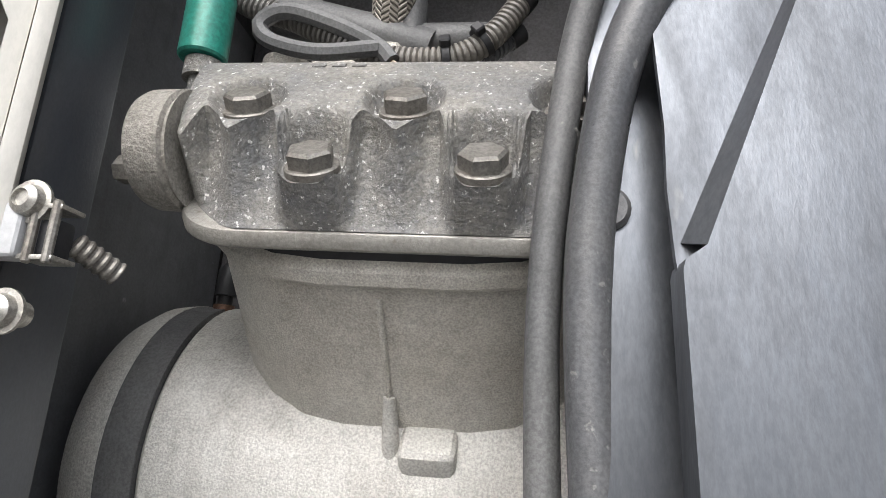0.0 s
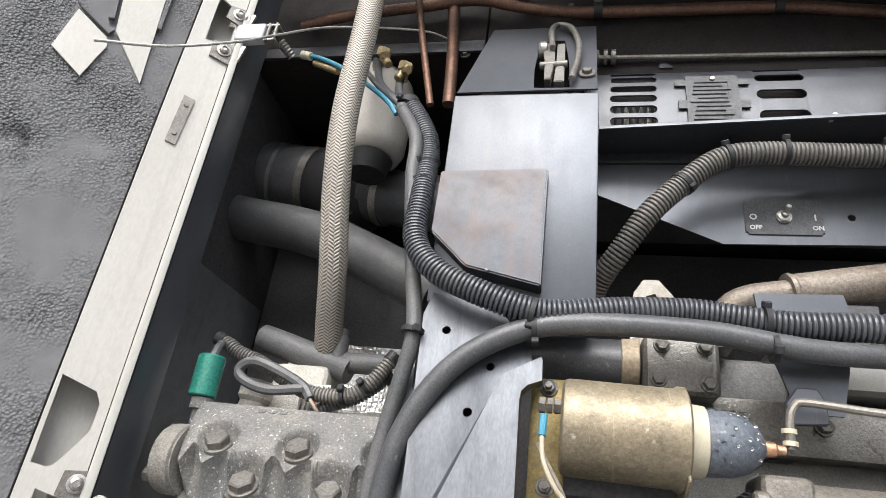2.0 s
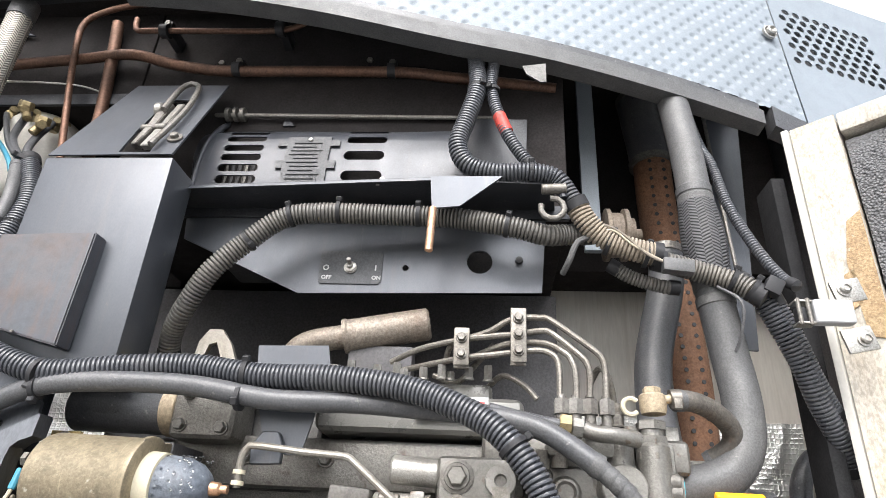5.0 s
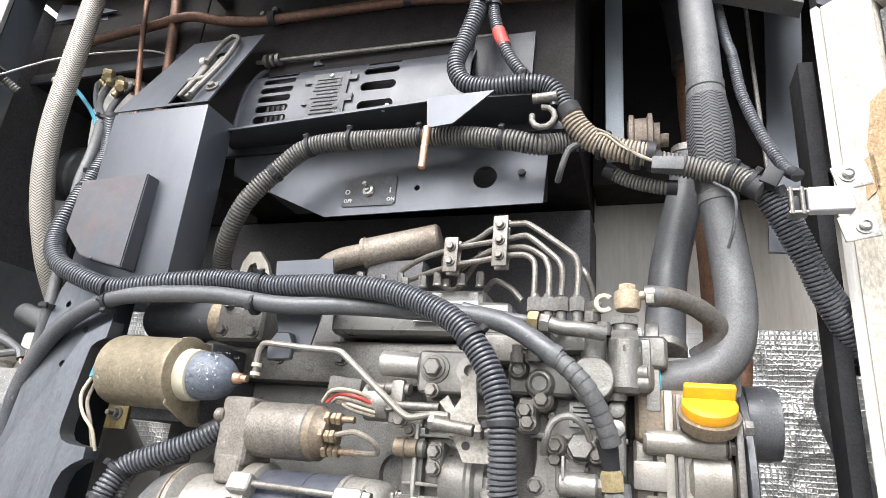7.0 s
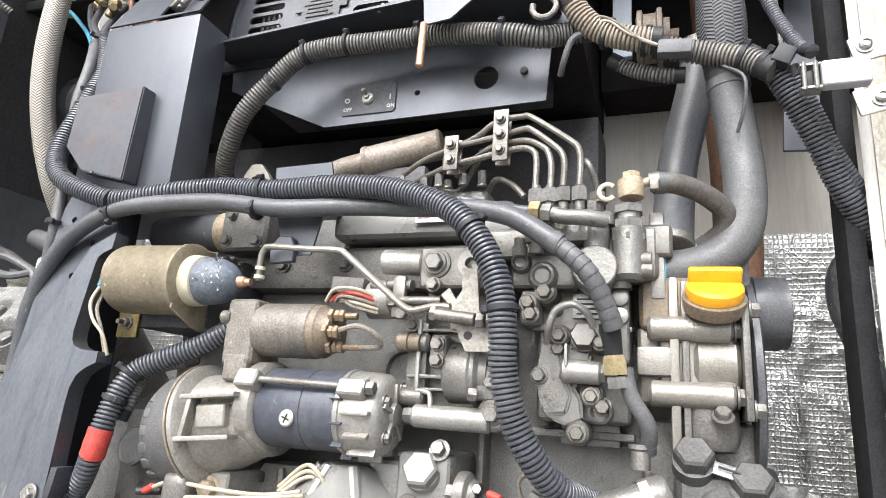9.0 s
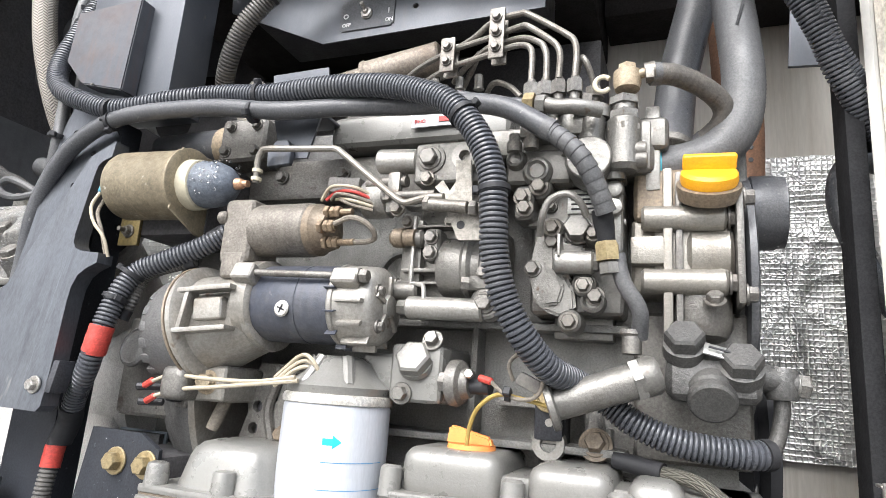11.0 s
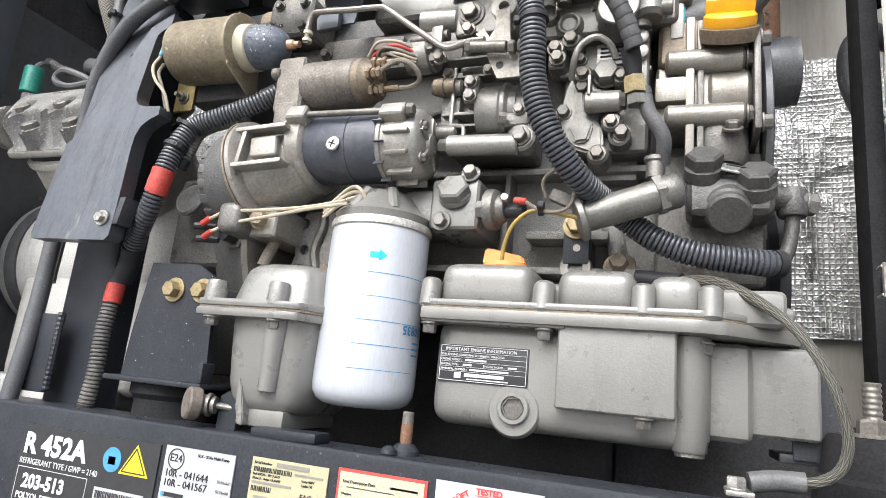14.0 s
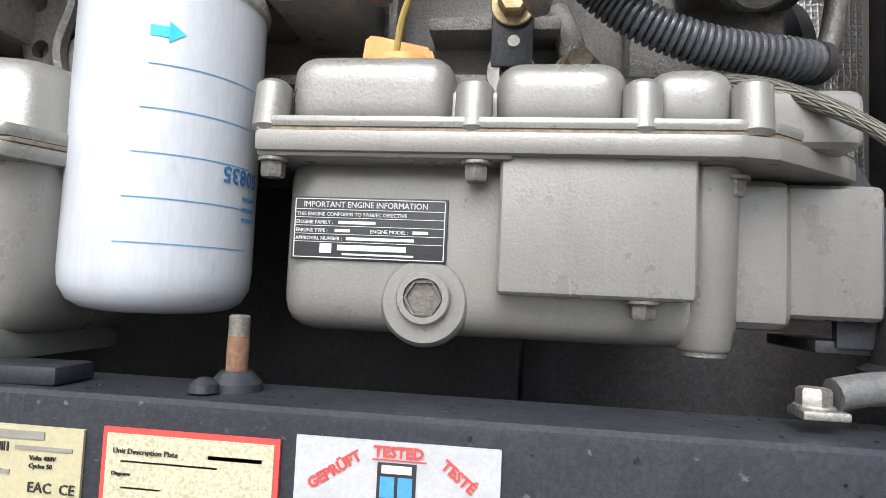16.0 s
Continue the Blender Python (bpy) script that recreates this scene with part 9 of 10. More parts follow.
a0, a1 = V((0.812, 0.300, 1.882)), V((0.905, 0.318, 1.917))
dv = (a1 - a0).normalized()
part("barrel", lathe(B(), a0, dv, [(0, 0.0150), (0.074, 0.0160), (0.078, 0.0175), (0.092, 0.0175), (0.096, 0.015)], 32), PUMP_GREY, lp, "smooth strainer barrel")
part("barrel_lip", lathe(B(), a0 - dv * 0.006, dv, [(0, 0.0215), (0.001, 0.0230), (0.006, 0.0230), (0.008, 0.020)], 32), PUMP_GREY, lp)
part("barrel_hex", hexhead(B(), a0 + dv * 0.072, dv, 0.034, 0.010), PUMP_GREY, lp)
b = B()
box2(b, (0.905, 0.330, 1.893), (0.985, 0.385, 1.936), 0.014, 3)
part("body", b, LIFT_DARK, lp)
for x, z, r in ((0.922, 1.946, 0.030), (0.968, 1.928, 0.030)):
    b = B()
    lathe(b, (x, 0.342, z - 0.010), (0, -0.75, 0.66), [(0, 0.019), (0.012, 0.0185), (0.013, 0.015)], 24)
    hexhead(b, V((x, 0.342, z - 0.010)) + V((0, -0.75, 0.66)) * 0.013, (0, -0.75, 0.66), r, 0.014)
    part("valve_plug", b, LIFT_DARK, lp, "large hex valve plug")
part("maker_plate", box(B(), (0.950, 0.326, 1.937), (0.026, 0.002, 0.013), 0.0005, (-40, 14, 0)), surf("bare tin badge", (0.55, 0.55, 0.53), (0.35, 0.35, 0.33), 0.3, 0.8, 60, 300, 0.2), lp, "small silver badge with dark bars")
for k in range(2):
    part("badge_print", box(B(), (0.950, 0.3243 - 0.002 * k, 1.9345 + 0.0045 * k), (0.018, 0.001, 0.0018), 0, (-40, 14, 0)), INK, lp)
b = B()
lathe(b, (0.944, 0.345, 1.905), (0, -0.8, -0.6), [(0, 0.024), (0.010, 0.023), (0.012, 0.0205), (0.020, 0.0205), (0.022, 0.018)], 28)
part("lower_cap", b, LIFT_DARK, lp, "round lower cap")
part("outlet_arm", cyl(B(), (0.980, 0.358, 1.920), (1.012, 0.366, 1.914), 0.0125, seg=22), LIFT_DARK, lp)
part("banjo", lathe(B(), (1.002, 0.364, 1.900), (0, 0, 1), [(0, 0.012), (0.004, 0.014), (0.024, 0.014), (0.028, 0.012)], 20), LIFT_DARK, lp)
part("banjo_bolt", hexhead(B(), (1.012, 0.366, 1.914), (1, 0.2, -0.1), 0.019, 0.010, 0.012), PUMP_GREY, lp)
part("down_pipe", tube(B(), [(1.002, 0.364, 1.90), (1.001, 0.365, 1.885), (0.997, 0.364, 1.866), (0.990, 0.361, 1.852)], 0.0068, 14), LIFT_DARK, lp)
sit(-0.0135, 0.014, -0.001)
un = thing("brass_union", (0.86, 0.31, 2.012), "brass hose union beside the pump", "union")
b = B()
hexhead(b, (0.8605, 0.307, 2.008), (-0.1, -0.1, 1), 0.020, 0.018)
part("nut", b, BRASS, un)
part("lower_nut", hexhead(B(), (0.862, 0.308, 1.996), (-0.1, -0.1, 1), 0.017, 0.011), PUMP_GREY, un)
part("ferrule", lathe(B(), (0.859, 0.305, 2.026), (-0.15, -0.25, 1), [(0, 0.008), (0.02, 0.0098), (0.03, 0.0095)], 18), BLACK_PLASTIC, un)
part("foot_nut", lathe(B(), (0.880, 0.330, 1.925), (0, 0, 1), [(0, 0.009), (0.016, 0.009), (0.018, 0.011), (0.022, 0.011)], 16), STEEL_DULL, un)

sit(-0.001, -0.009, -0.013)
# ---- oil filter and its head ----
fh = thing("filter_head", (0.62, 0.34, 1.88), "grey cast oil filter head with a large hex plug", "filter head")
b = B()
lathe(b, (0.581, 0.330, 1.880), (0, 0, 1), [(0, 0.052), (0.008, 0.054), (0.012, 0.050), (0.020, 0.040), (0.034, 0.030), (0.038, 0.024)], 40)
part("dome", b, ENGINE_GREY, fh)
for a in (200, 250, 310):
    c, s = math.cos(radians(a)), math.sin(radians(a))
    part("rib", tube(B(), [(0.581 + c * 0.046, 0.330 + s * 0.046, 1.888), (0.581 + c * 0.026, 0.330 + s * 0.026, 1.915)], 0.007, 10), ENGINE_GREY, fh)
part("arm", box2(B(), (0.600, 0.335, 1.885), (0.650, 0.42, 1.925), 0.008, 3), ENGINE_GREY, fh)
part("valve_block", box2(B(), (0.636, 0.328, 1.878), (0.692, 0.42, 1.935), 0.007, 3), ENGINE_GREY, fh)
b = B()
lathe(b, (0.664, 0.331, 1.916), (0, -0.9, 0.43), [(0, 0.019), (0.005, 0.018)], 26)
hexhead(b, (0.664, 0.327, 1.918), (0, -0.9, 0.43), 0.032, 0.012)
part("hex_plug", b, ENGINE_GREY, fh, "large pale hex plug")
part("bolt", hexhead(B(), (0.652, 0.327, 1.886), (0, -1, 0), 0.013, 0.008, 0.011), PUMP_GREY, fh)
part("bolt", hexhead(B(), (0.680, 0.330, 1.939), (0, -1, 0.4), 0.013, 0.008, 0.011), PUMP_GREY, fh)
ps = thing("pressure_sender", (0.72, 0.33, 1.89), "grey oil pressure sender with a wire", "sensor")
part("nut", hexhead(B(), (0.690, 0.335, 1.900), (1, -0.1, 0), 0.018, 0.010), STEEL_DULL, ps)
part("body", lathe(B(), (0.700, 0.335, 1.900), (1, -0.1, 0), [(0, 0.018), (0.002, 0.022), (0.008, 0.0225), (0.012, 0.021), (0.015, 0.016), (0.022, 0.013)], 30), ENGINE_DIRTY, ps)
part("socket", cyl(B(), (0.720, 0.333, 1.898), (0.742, 0.331, 1.898), 0.0075, seg=16), BLACK_PLASTIC, ps)
part("red_lug", cyl(B(), (0.733, 0.320, 1.906), (0.747, 0.316, 1.903), 0.0035, seg=10), RED_TAPE, ps, "red crimp sleeve")
part("terminal_screw", hexhead(B(), (0.722, 0.322, 1.908), (0.2, -1, 0.3), 0.008, 0.005), STEEL, ps)
wire([(0.746, 0.316, 1.903), (0.760, 0.310, 1.893), (0.775, 0.308, 1.889), (0.790, 0.305, 1.892), (0.797, 0.300, 1.905), (0.793, 0.298, 1.925), (0.778, 0.300, 1.930), (0.765, 0.305, 1.920), (0.768, 0.31, 1.905)], 0.0019, WIRE_GREY, "dusty looped wire near the strainer")
wire([(0.722, 0.328, 1.842), (0.726, 0.322, 1.862), (0.736, 0.315, 1.880), (0.754, 0.312, 1.892), (0.775, 0.312, 1.890), (0.805, 0.315, 1.884)], 0.0021, WIRE_YELLOW, "yellow brown wire rising from the orange cap")
solid("plug_connector", box(B(), (0.783, 0.312, 1.904), (0.022, 0.012, 0.012), 0.002, (0, 25, 0)), CONDUIT_DUSTY, "small dark connector on the wires", "connector")
tie((0.764, 0.311, 1.892), (1, 0, -0.1), 0.0042, (0, -1, 0.5))

flt = thing("oil_filter", (0.581, 0.330, 1.872), "white spin-on oil filter with blue print lines", "filter")
FC = V((0.581, 0.330, 1.690))
b = B()
lathe(b, FC, (0, 0, 1), [(0.0, 0.030), (0.002, 0.040), (0.006, 0.047), (0.014, 0.0515), (0.024, 0.0525), (0.178, 0.0525), (0.182, 0.0515)], 64)
part("can", b, WHITE_CAN, flt, "glossy white enamelled can")
b = B()
lathe(b, FC + V((0, 0, 0.181)), (0, 0, 1), [(0, 0.0515), (0.001, 0.0540), (0.005, 0.0545), (0.009, 0.0530), (0.010, 0.05)], 64)
part("rim", b, surf("grimy tin rim", (0.60, 0.59, 0.56), (0.42, 0.38, 0.32), 0.35, 0.4, 40, 300, 0.1), flt, "grimy crimped rim")


def on_can(name, a0, a1, z0, z1, material, label="", n=10, lift=0.0004):
    """A printed patch on the filter's can between two angles (degrees from the front) and heights."""
    bm = B()
    rr = 0.0525 + lift
    rows = []
    for i in range(n + 1):
        a = radians(a0 + (a1 - a0) * i / n)
        p = (FC.x + math.sin(a) * rr, FC.y - math.cos(a) * rr)
        rows.append((bm.verts.new((p[0], p[1], FC.z + z0)), bm.verts.new((p[0], p[1], FC.z + z1))))
    for r, s in zip(rows, rows[1:]):
        bm.faces.new((r[0], s[0], s[1], r[1]))
    return part(name, bm, material, flt, label)


for k in range(5):
    on_can("print_line", 18 - 3 * k, 88, 0.131 - 0.0235 * k, 0.1316 - 0.0235 * k, INK_BLUE)
b = B()
bm = B()
for pts in ([(-8, 0.0), (2, 0.0), (2, 0.006), (-8, 0.006)], [(2, -0.003), (11, 0.003), (2, 0.009)]):
    bm.faces.new([bm.verts.new((FC.x + math.sin(radians(26 + a)) * 0.0530, FC.y - math.cos(radians(26 + a)) * 0.0530, FC.z + 0.146 + z)) for a, z in pts])
part("arrow", bm, INK_TEAL, flt, "teal printed arrow")
sit()
t0 = text("print_number", "50835", (0, 0, 0), 0.0125, INK_BLUE, flt, bold=0.0003)
me = t0.data
me.transform(Matrix.Translation(wloc(flt)))
for v in me.vertices:
    u, w2 = v.co.x, v.co.z
    a = radians(98) - u / 0.053
    v.co = V((FC.x + math.sin(a) * 0.0531, FC.y - math.cos(a) * 0.0531, FC.z + 0.083 - w2)) + V((-0.001, -0.009, -0.013)) - wloc(flt)
sit(-0.001, -0.009, -0.013)
for k in range(3):
    on_can("print_bar", 82, 98, 0.066 - 0.006 * k, 0.068 - 0.006 * k, INK_BLUE, n=4)

flt.scale = (1.03, 1.03, 1.03)

sit(-0.007, 0.0037, 0.0007)
# ---- oil pan ----
pan = thing("oil_pan", (0.80, 0.40, 1.66), "grey painted cast oil pan with bolted flange", "oil pan")
PAN_EDGE = [(0.655, 0.290), (0.916, 0.290), (0.936, 0.296), (0.952, 0.309), (0.990, 0.341), (1.000, 0.352), (1.000, 0.45), (0.655, 0.45)]


def slab(outline, z0, z1, bev=0.003, seg=2):
    """A level plate of the outline's shape with softened edges."""
    bm = prism(B(), outline, lambda a, c: V((a, c, z0)), (0, 0, z1 - z0))
    bmesh.ops.bevel(bm, geom=list(bm.edges), offset=bev, segments=seg, profile=0.6, affect="EDGES")
    return bm


part("flange", slab(PAN_EDGE, 1.7785, 1.7855), ENGINE_GREY, pan)
part("lower_flange", slab([(x, y - 0.0012 if y < 0.4 else y) for x, y in PAN_EDGE], 1.7645, 1.7770), ENGINE_GREY, pan)
part("gasket_line", slab([(x, y + 0.0015 if y < 0.4 else y - 0.002) for x, y in PAN_EDGE], 1.7766, 1.7790, 0.0004, 1), BROWN_STAIN, pan, "thin brown gasket line")
for x0, x1, zt in ((0.668, 0.765, 1.826), (0.788, 0.862, 1.822), (0.872, 0.918, 1.818), (0.93, 0.985, 1.808)):
    part("top_hump", box2(B(), (x0, 0.300 if x0 < 0.9 else 0.335, 1.778), (x1, 0.44, zt), 0.019, 6), ENGINE_GREY, pan)
part("top_deck", box2(B(), (0.665, 0.310, 1.775), (0.985, 0.44, 1.808), 0.008, 3), ENGINE_GREY, pan)
for x in (0.660, 0.777, 0.868, 0.924):
    part("bolt_boss", cyl(B(), (x, 0.299, 1.776), (x, 0.303, 1.807), 0.0105, seg=20, bev=0.003), ENGINE_GREY, pan)
b = B()
box2(b, (0.664, 0.313, 1.664), (0.921, 0.47, 1.772), 0.024, 6)
part("sump", b, ENGINE_GREY, pan)
part("side_sump", box2(B(), (0.951, 0.346, 1.683), (1.014, 0.45, 1.7625), 0.006, 3), ENGINE_GREY, pan)
part("side_deck", box2(B(), (0.955, 0.352, 1.7865), (0.997, 0.44, 1.800), 0.006, 3), ENGINE_GREY, pan)
part("neck", box2(B(), (0.900, 0.335, 1.676), (0.960, 0.44, 1.763), 0.010, 3), ENGINE_GREY, pan)
part("column", lathe(B(), (0.908, 0.326, 1.664), (0, 0, 1), [(0, 0.0135), (0.002, 0.0150), (0.010, 0.0155), (0.012, 0.0165), (0.100, 0.0180)], 28), ENGINE_GREY, pan, "rounded corner column with a machined foot")
part("column_foot", cyl(B(), (0.908, 0.326, 1.660), (0.908, 0.326, 1.666), 0.0125, seg=24), ENGINE_DIRTY, pan)
b = B()
box2(b, (0.793, 0.296, 1.690), (0.897, 0.325, 1.772), 0.004, 3)
part("front_pad", b, ENGINE_GREY, pan, "flat raised pad")
part("ledge", box2(B(), (0.655, 0.292, 1.762), (0.800, 0.33, 1.770), 0.003), ENGINE_GREY, pan)
for x, y, z in ((0.663, 0.300, 1.762), (0.780, 0.300, 1.762), (0.920, 0.318, 1.760)):
    b = B()
    hexhead(b, (x, y, z), (0, 0, -1), 0.012, 0.009, 0.009)
    part("flange_bolt", b, STEEL_DULL, pan)
part("flange_bolt", hexhead(B(), (0.871, 0.303, 1.690), (0, 0, -1), 0.012, 0.008, 0.009), STEEL_DULL, pan)
b = B()
lathe(b, (0.752, 0.318, 1.684), (0, -1, 0), [(0, 0.0265), (0.004, 0.0255), (0.006, 0.0235)], 36)
part("drain_boss", b, ENGINE_GREY, pan)
b = B()
lathe(b, (0.752, 0.312, 1.686), (0, -1, 0), [(0, 0.0155), (0.004, 0.0155), (0.005, 0.0145), (0.005, 0.0112), (0.001, 0.0110)], 36)
part("drain_plug", b, ENGINE_GREY, pan, "round drain plug with a hex socket")
b = B()
lathe(b, (0.752, 0.3105, 1.686), (0, -1, 0), [(0, 0.0112), (0.0022, 0.0112), (0.0022, 0.0098), (-0.003, 0.0096), (-0.003, 0.0001)], 6)
part("hex_socket", b, ENGINE_DIRTY, pan)
info = part("info_plate", box2(B(), (0.672, 0.3112, 1.7055), (0.764, 0.3135, 1.7425), 0.001), LABEL_BLACK, pan, "black engine information plate with pale print")
part("frame_line", box2(B(), (0.6735, 0.3107, 1.7408), (0.7625, 0.3114, 1.7413), 0), INK_WHITE, info)
part("frame_line", box2(B(), (0.6735, 0.3107, 1.7067), (0.7625, 0.3114, 1.7072), 0), INK_WHITE, info)
part("frame_line", box2(B(), (0.6735, 0.3107, 1.7067), (0.6740, 0.3114, 1.7413), 0), INK_WHITE, info)
part("frame_line", box2(B(), (0.7620, 0.3107, 1.7067), (0.7625, 0.3114, 1.7413), 0), INK_WHITE, info)
for z in (1.7348, 1.7300, 1.7252, 1.7204, 1.7158):
    part("rule_line", box2(B(), (0.6740, 0.3107, z), (0.7620, 0.3114, z + 0.0003), 0), INK_WHITE, info)
for body, x, z, s in (("IMPORTANT ENGINE INFORMATION", 0.6785, 1.7363, 0.0048), ("THIS ENGINE CONFORMS TO 97/68/EC DIRECTIVE", 0.6745, 1.7312, 0.0030), ("ENGINE FAMILY :", 0.6745, 1.7264, 0.0030), ("ENGINE TYPE :", 0.6745, 1.7216, 0.0030), ("ENGINE MODEL :", 0.7190, 1.7216, 0.0030), ("APPROVAL NUMBER :", 0.6745, 1.7170, 0.0030)):
    text("print_line", body, (x, 0.3109, z), s, INK_WHITE, info, xs=0.93 if s > 0.004 else 0.98)
for x, z, w2 in ((0.700, 1.7266, 0.022), (0.698, 1.7218, 0.009), (0.744, 1.7218, 0.009), (0.705, 1.7172, 0.040)):
    part("print_bar", box2(B(), (x, 0.3107, z), (x + w2, 0.3114, z + 0.0018), 0), INK_WHITE, info)
part("maker_mark", box2(B(), (0.6895, 0.3107, 1.7095), (0.6965, 0.3114, 1.7150), 0), INK_WHITE, info)
part("maker_mark", box2(B(), (0.700, 0.3107, 1.7112), (0.7405, 0.3114, 1.7145), 0), INK_WHITE, info)
part("print_bar", box2(B(), (0.703, 0.3107, 1.7085), (0.745, 0.3114, 1.7096), 0), INK_WHITE, info)

oc = thing("oil_fill_cap", (0.727, 0.335, 1.826), "orange plastic oil filler cap with a wing", "cap")
part("disc", lathe(B(), (0.727, 0.335, 1.824), (0, 0, 1), [(0, 0.022), (0.002, 0.0235), (0.006, 0.023)], 30), ORANGE, oc)
b = B()
prism(b, [(-0.023, 0.0), (0.023, 0.0), (0.020, 0.009), (0.006, 0.012), (-0.015, 0.017), (-0.021, 0.017)], lambda a, c: V((0.727 + a, 0.326, 1.829 + c)), (0, 0.010, 0))
bmesh.ops.bevel(b, geom=list(b.edges), offset=0.002, segments=2, affect="EDGES")
part("wing", b, ORANGE, oc)

sit(0.0052, -0.0277, -0.0122)
# left small sump
sp = thing("breather_cup", (0.45, 0.36, 1.66), "grey cast cup bolted under its own flange", "sump")
CUP_EDGE = [(0.404, 0.271), (0.512, 0.271), (0.527, 0.278), (0.552, 0.330), (0.552, 0.43), (0.404, 0.43)]
part("flange", slab(CUP_EDGE, 1.7625, 1.7715), ENGINE_GREY, sp)
part("upper_flange", slab([(x + 0.001, y + 0.001) for x, y in CUP_EDGE], 1.7735, 1.7815), ENGINE_GREY, sp)
part("gasket", slab([(x + 0.0015, y + 0.003) for x, y in CUP_EDGE], 1.7712, 1.7738, 0.0004, 1), BROWN_STAIN, sp, "thin brown gasket line")


def tapered(outline, levels, bev=0.012, seg=4):
    """A cast body: an outline at several heights, each (z, scale in x, scale in y) about the outline's middle."""
    cx = sum(p[0] for p in outline) / len(outline)
    cy = sum(p[1] for p in outline) / len(outline)
    bm = B()
    rings = [[bm.verts.new((cx + (x - cx) * kx, cy + (y - cy) * ky, z)) for x, y in outline] for z, kx, ky in levels]
    n = len(outline)
    for r0, r1 in zip(rings, rings[1:]):
        for i in range(n):
            bm.faces.new((r0[i], r0[(i + 1) % n], r1[(i + 1) % n], r1[i]))
    bm.faces.new(list(reversed(rings[0])))
    bm.faces.new(rings[-1])
    return bm


CUP = rounded([(0.422, 0.284), (0.520, 0.284), (0.540, 0.312), (0.540, 0.43), (0.422, 0.43)], 3)
part("upper_casting", tapered(CUP, [(1.780, 1.04, 1.02), (1.796, 0.97, 0.97), (1.808, 0.92, 0.93), (1.817, 0.86, 0.88), (1.8225, 0.76, 0.80), (1.825, 0.62, 0.68)]), ENGINE_GREY, sp, sharp=60)
part("cup", tapered(CUP, [(1.668, 0.50, 0.62), (1.669, 0.62, 0.72), (1.673, 0.74, 0.81), (1.682, 0.83, 0.88), (1.696, 0.89, 0.92), (1.720, 0.93, 0.95), (1.764, 0.99, 0.98)]), ENGINE_GREY, sp, sharp=60)
part("foot", box2(B(), (0.440, 0.298, 1.654), (0.515, 0.40, 1.672), 0.003), ENGINE_GREY, sp)
b = B()
prism(b, [(0.461, 1.700), (0.464, 1.702), (0.473, 1.668), (0.474, 1.655), (0.468, 1.655), (0.462, 1.672)], lambda a, c: V((a, 0.288, c)), (0, 0.02, 0))
bmesh.ops.bevel(b, geom=list(b.edges), offset=0.001, segments=2, affect="EDGES")
part("nib", b, ENGINE_GREY, sp)
part("pillar", cyl(B(), (0.497, 0.290, 1.690), (0.499, 0.288, 1.765), 0.010, 0.012, seg=20), ENGINE_GREY, sp)
for x in (0.4175, 0.4985):
    part("boss", lathe(B(), (x, 0.283, 1.778), (0, 0, 1), [(0, 0.0120), (0.020, 0.0108), (0.023, 0.0098), (0.024, 0.007)], 22), ENGINE_GREY, sp)
    part("bolt", hexhead(B(), (x + 0.002, 0.281, 1.7625), (0, 0, -1), 0.0125, 0.008, 0.0095), STEEL_DULL, sp)

sit(0.0122, -0.0179, -0.0122)
# engine mounts
em = thing("engine_mount", (0.32, 0.32, 1.645), "black steel engine mount with two yellow bolts", "mount")
b = B()
prism(b, [(0.286, 1.824), (0.356, 1.823), (0.384, 1.808), (0.394, 1.690), (0.270, 1.690), (0.274, 1.745)], lambda a, c: V((a, 0.298, c)), (0, 0.005, 0))
part("plate", b, FRAME_BLACK, em)
b = B()
box2(b, (0.262, 0.280, 1.684), (0.404, 0.34, 1.690), 0.002)
box2(b, (0.396, 0.281, 1.690), (0.403, 0.300, 1.712), 0.002)
part("shelf", b, FRAME_BLACK, em)
for x in (0.328, 0.370):
    part("yellow_bolt", hexhead(B(), (x, 0.2975, 1.792), (0, -1, 0), 0.017, 0.010, 0.0145), BRASS, em, "yellow zinc hex bolt")
part("rubber_block", lathe(B(), (0.320, 0.345, 1.632), (0, 0, 1), [(0, 0.062), (0.006, 0.062), (0.010, 0.050), (0.034, 0.050), (0.040, 0.056), (0.052, 0.056)], 36), MATT_BLACK, em)
part("gusset", box2(B(), (0.29, 0.303, 1.70), (0.38, 0.42, 1.80), 0.004), SHADE_DARK, em)
sit(-0.010, 0.010, -0.004)
em2 = thing("engine_mount", (1.05, 0.33, 1.645), "black rubber engine mount with a dull steel stud", "mount")
part("rubber_block", lathe(B(), (1.058, 0.345, 1.642), (0, 0, 1), [(0, 0.050), (0.018, 0.050), (0.022, 0.044), (0.050, 0.040), (0.056, 0.036)], 32), MATT_BLACK, em2)
b = B()
lathe(b, (1.052, 0.335, 1.697), (0, 0, 1), [(0, 0.026), (0.003, 0.026), (0.003, 0.014)], 24)
hexhead(b, (1.052, 0.335, 1.700), (0, 0, 1), 0.022, 0.012)
tube(b, [(1.052, 0.335, 1.710), (1.052, 0.335, 1.742)], 0.0072, 14, 0.0012, lambda i, run: (0.9, 1.0, 1.0, 0.9)[i % 4])
part("stud", b, LINE_STEEL, em2, "dull stud and nut")
b = B()
prism(b, [(0.994, 1.775), (1.002, 1.790), (1.035, 1.735), (1.030, 1.672), (0.996, 1.672)], lambda a, c: V((a, 0.352, c)), (0, 0.006, 0))
part("bracket", b, PANEL_BLACK, em2)
part("arm", box2(B(), (0.985, 0.355, 1.668), (1.06, 0.43, 1.676), 0.002), PANEL_BLACK, em2)
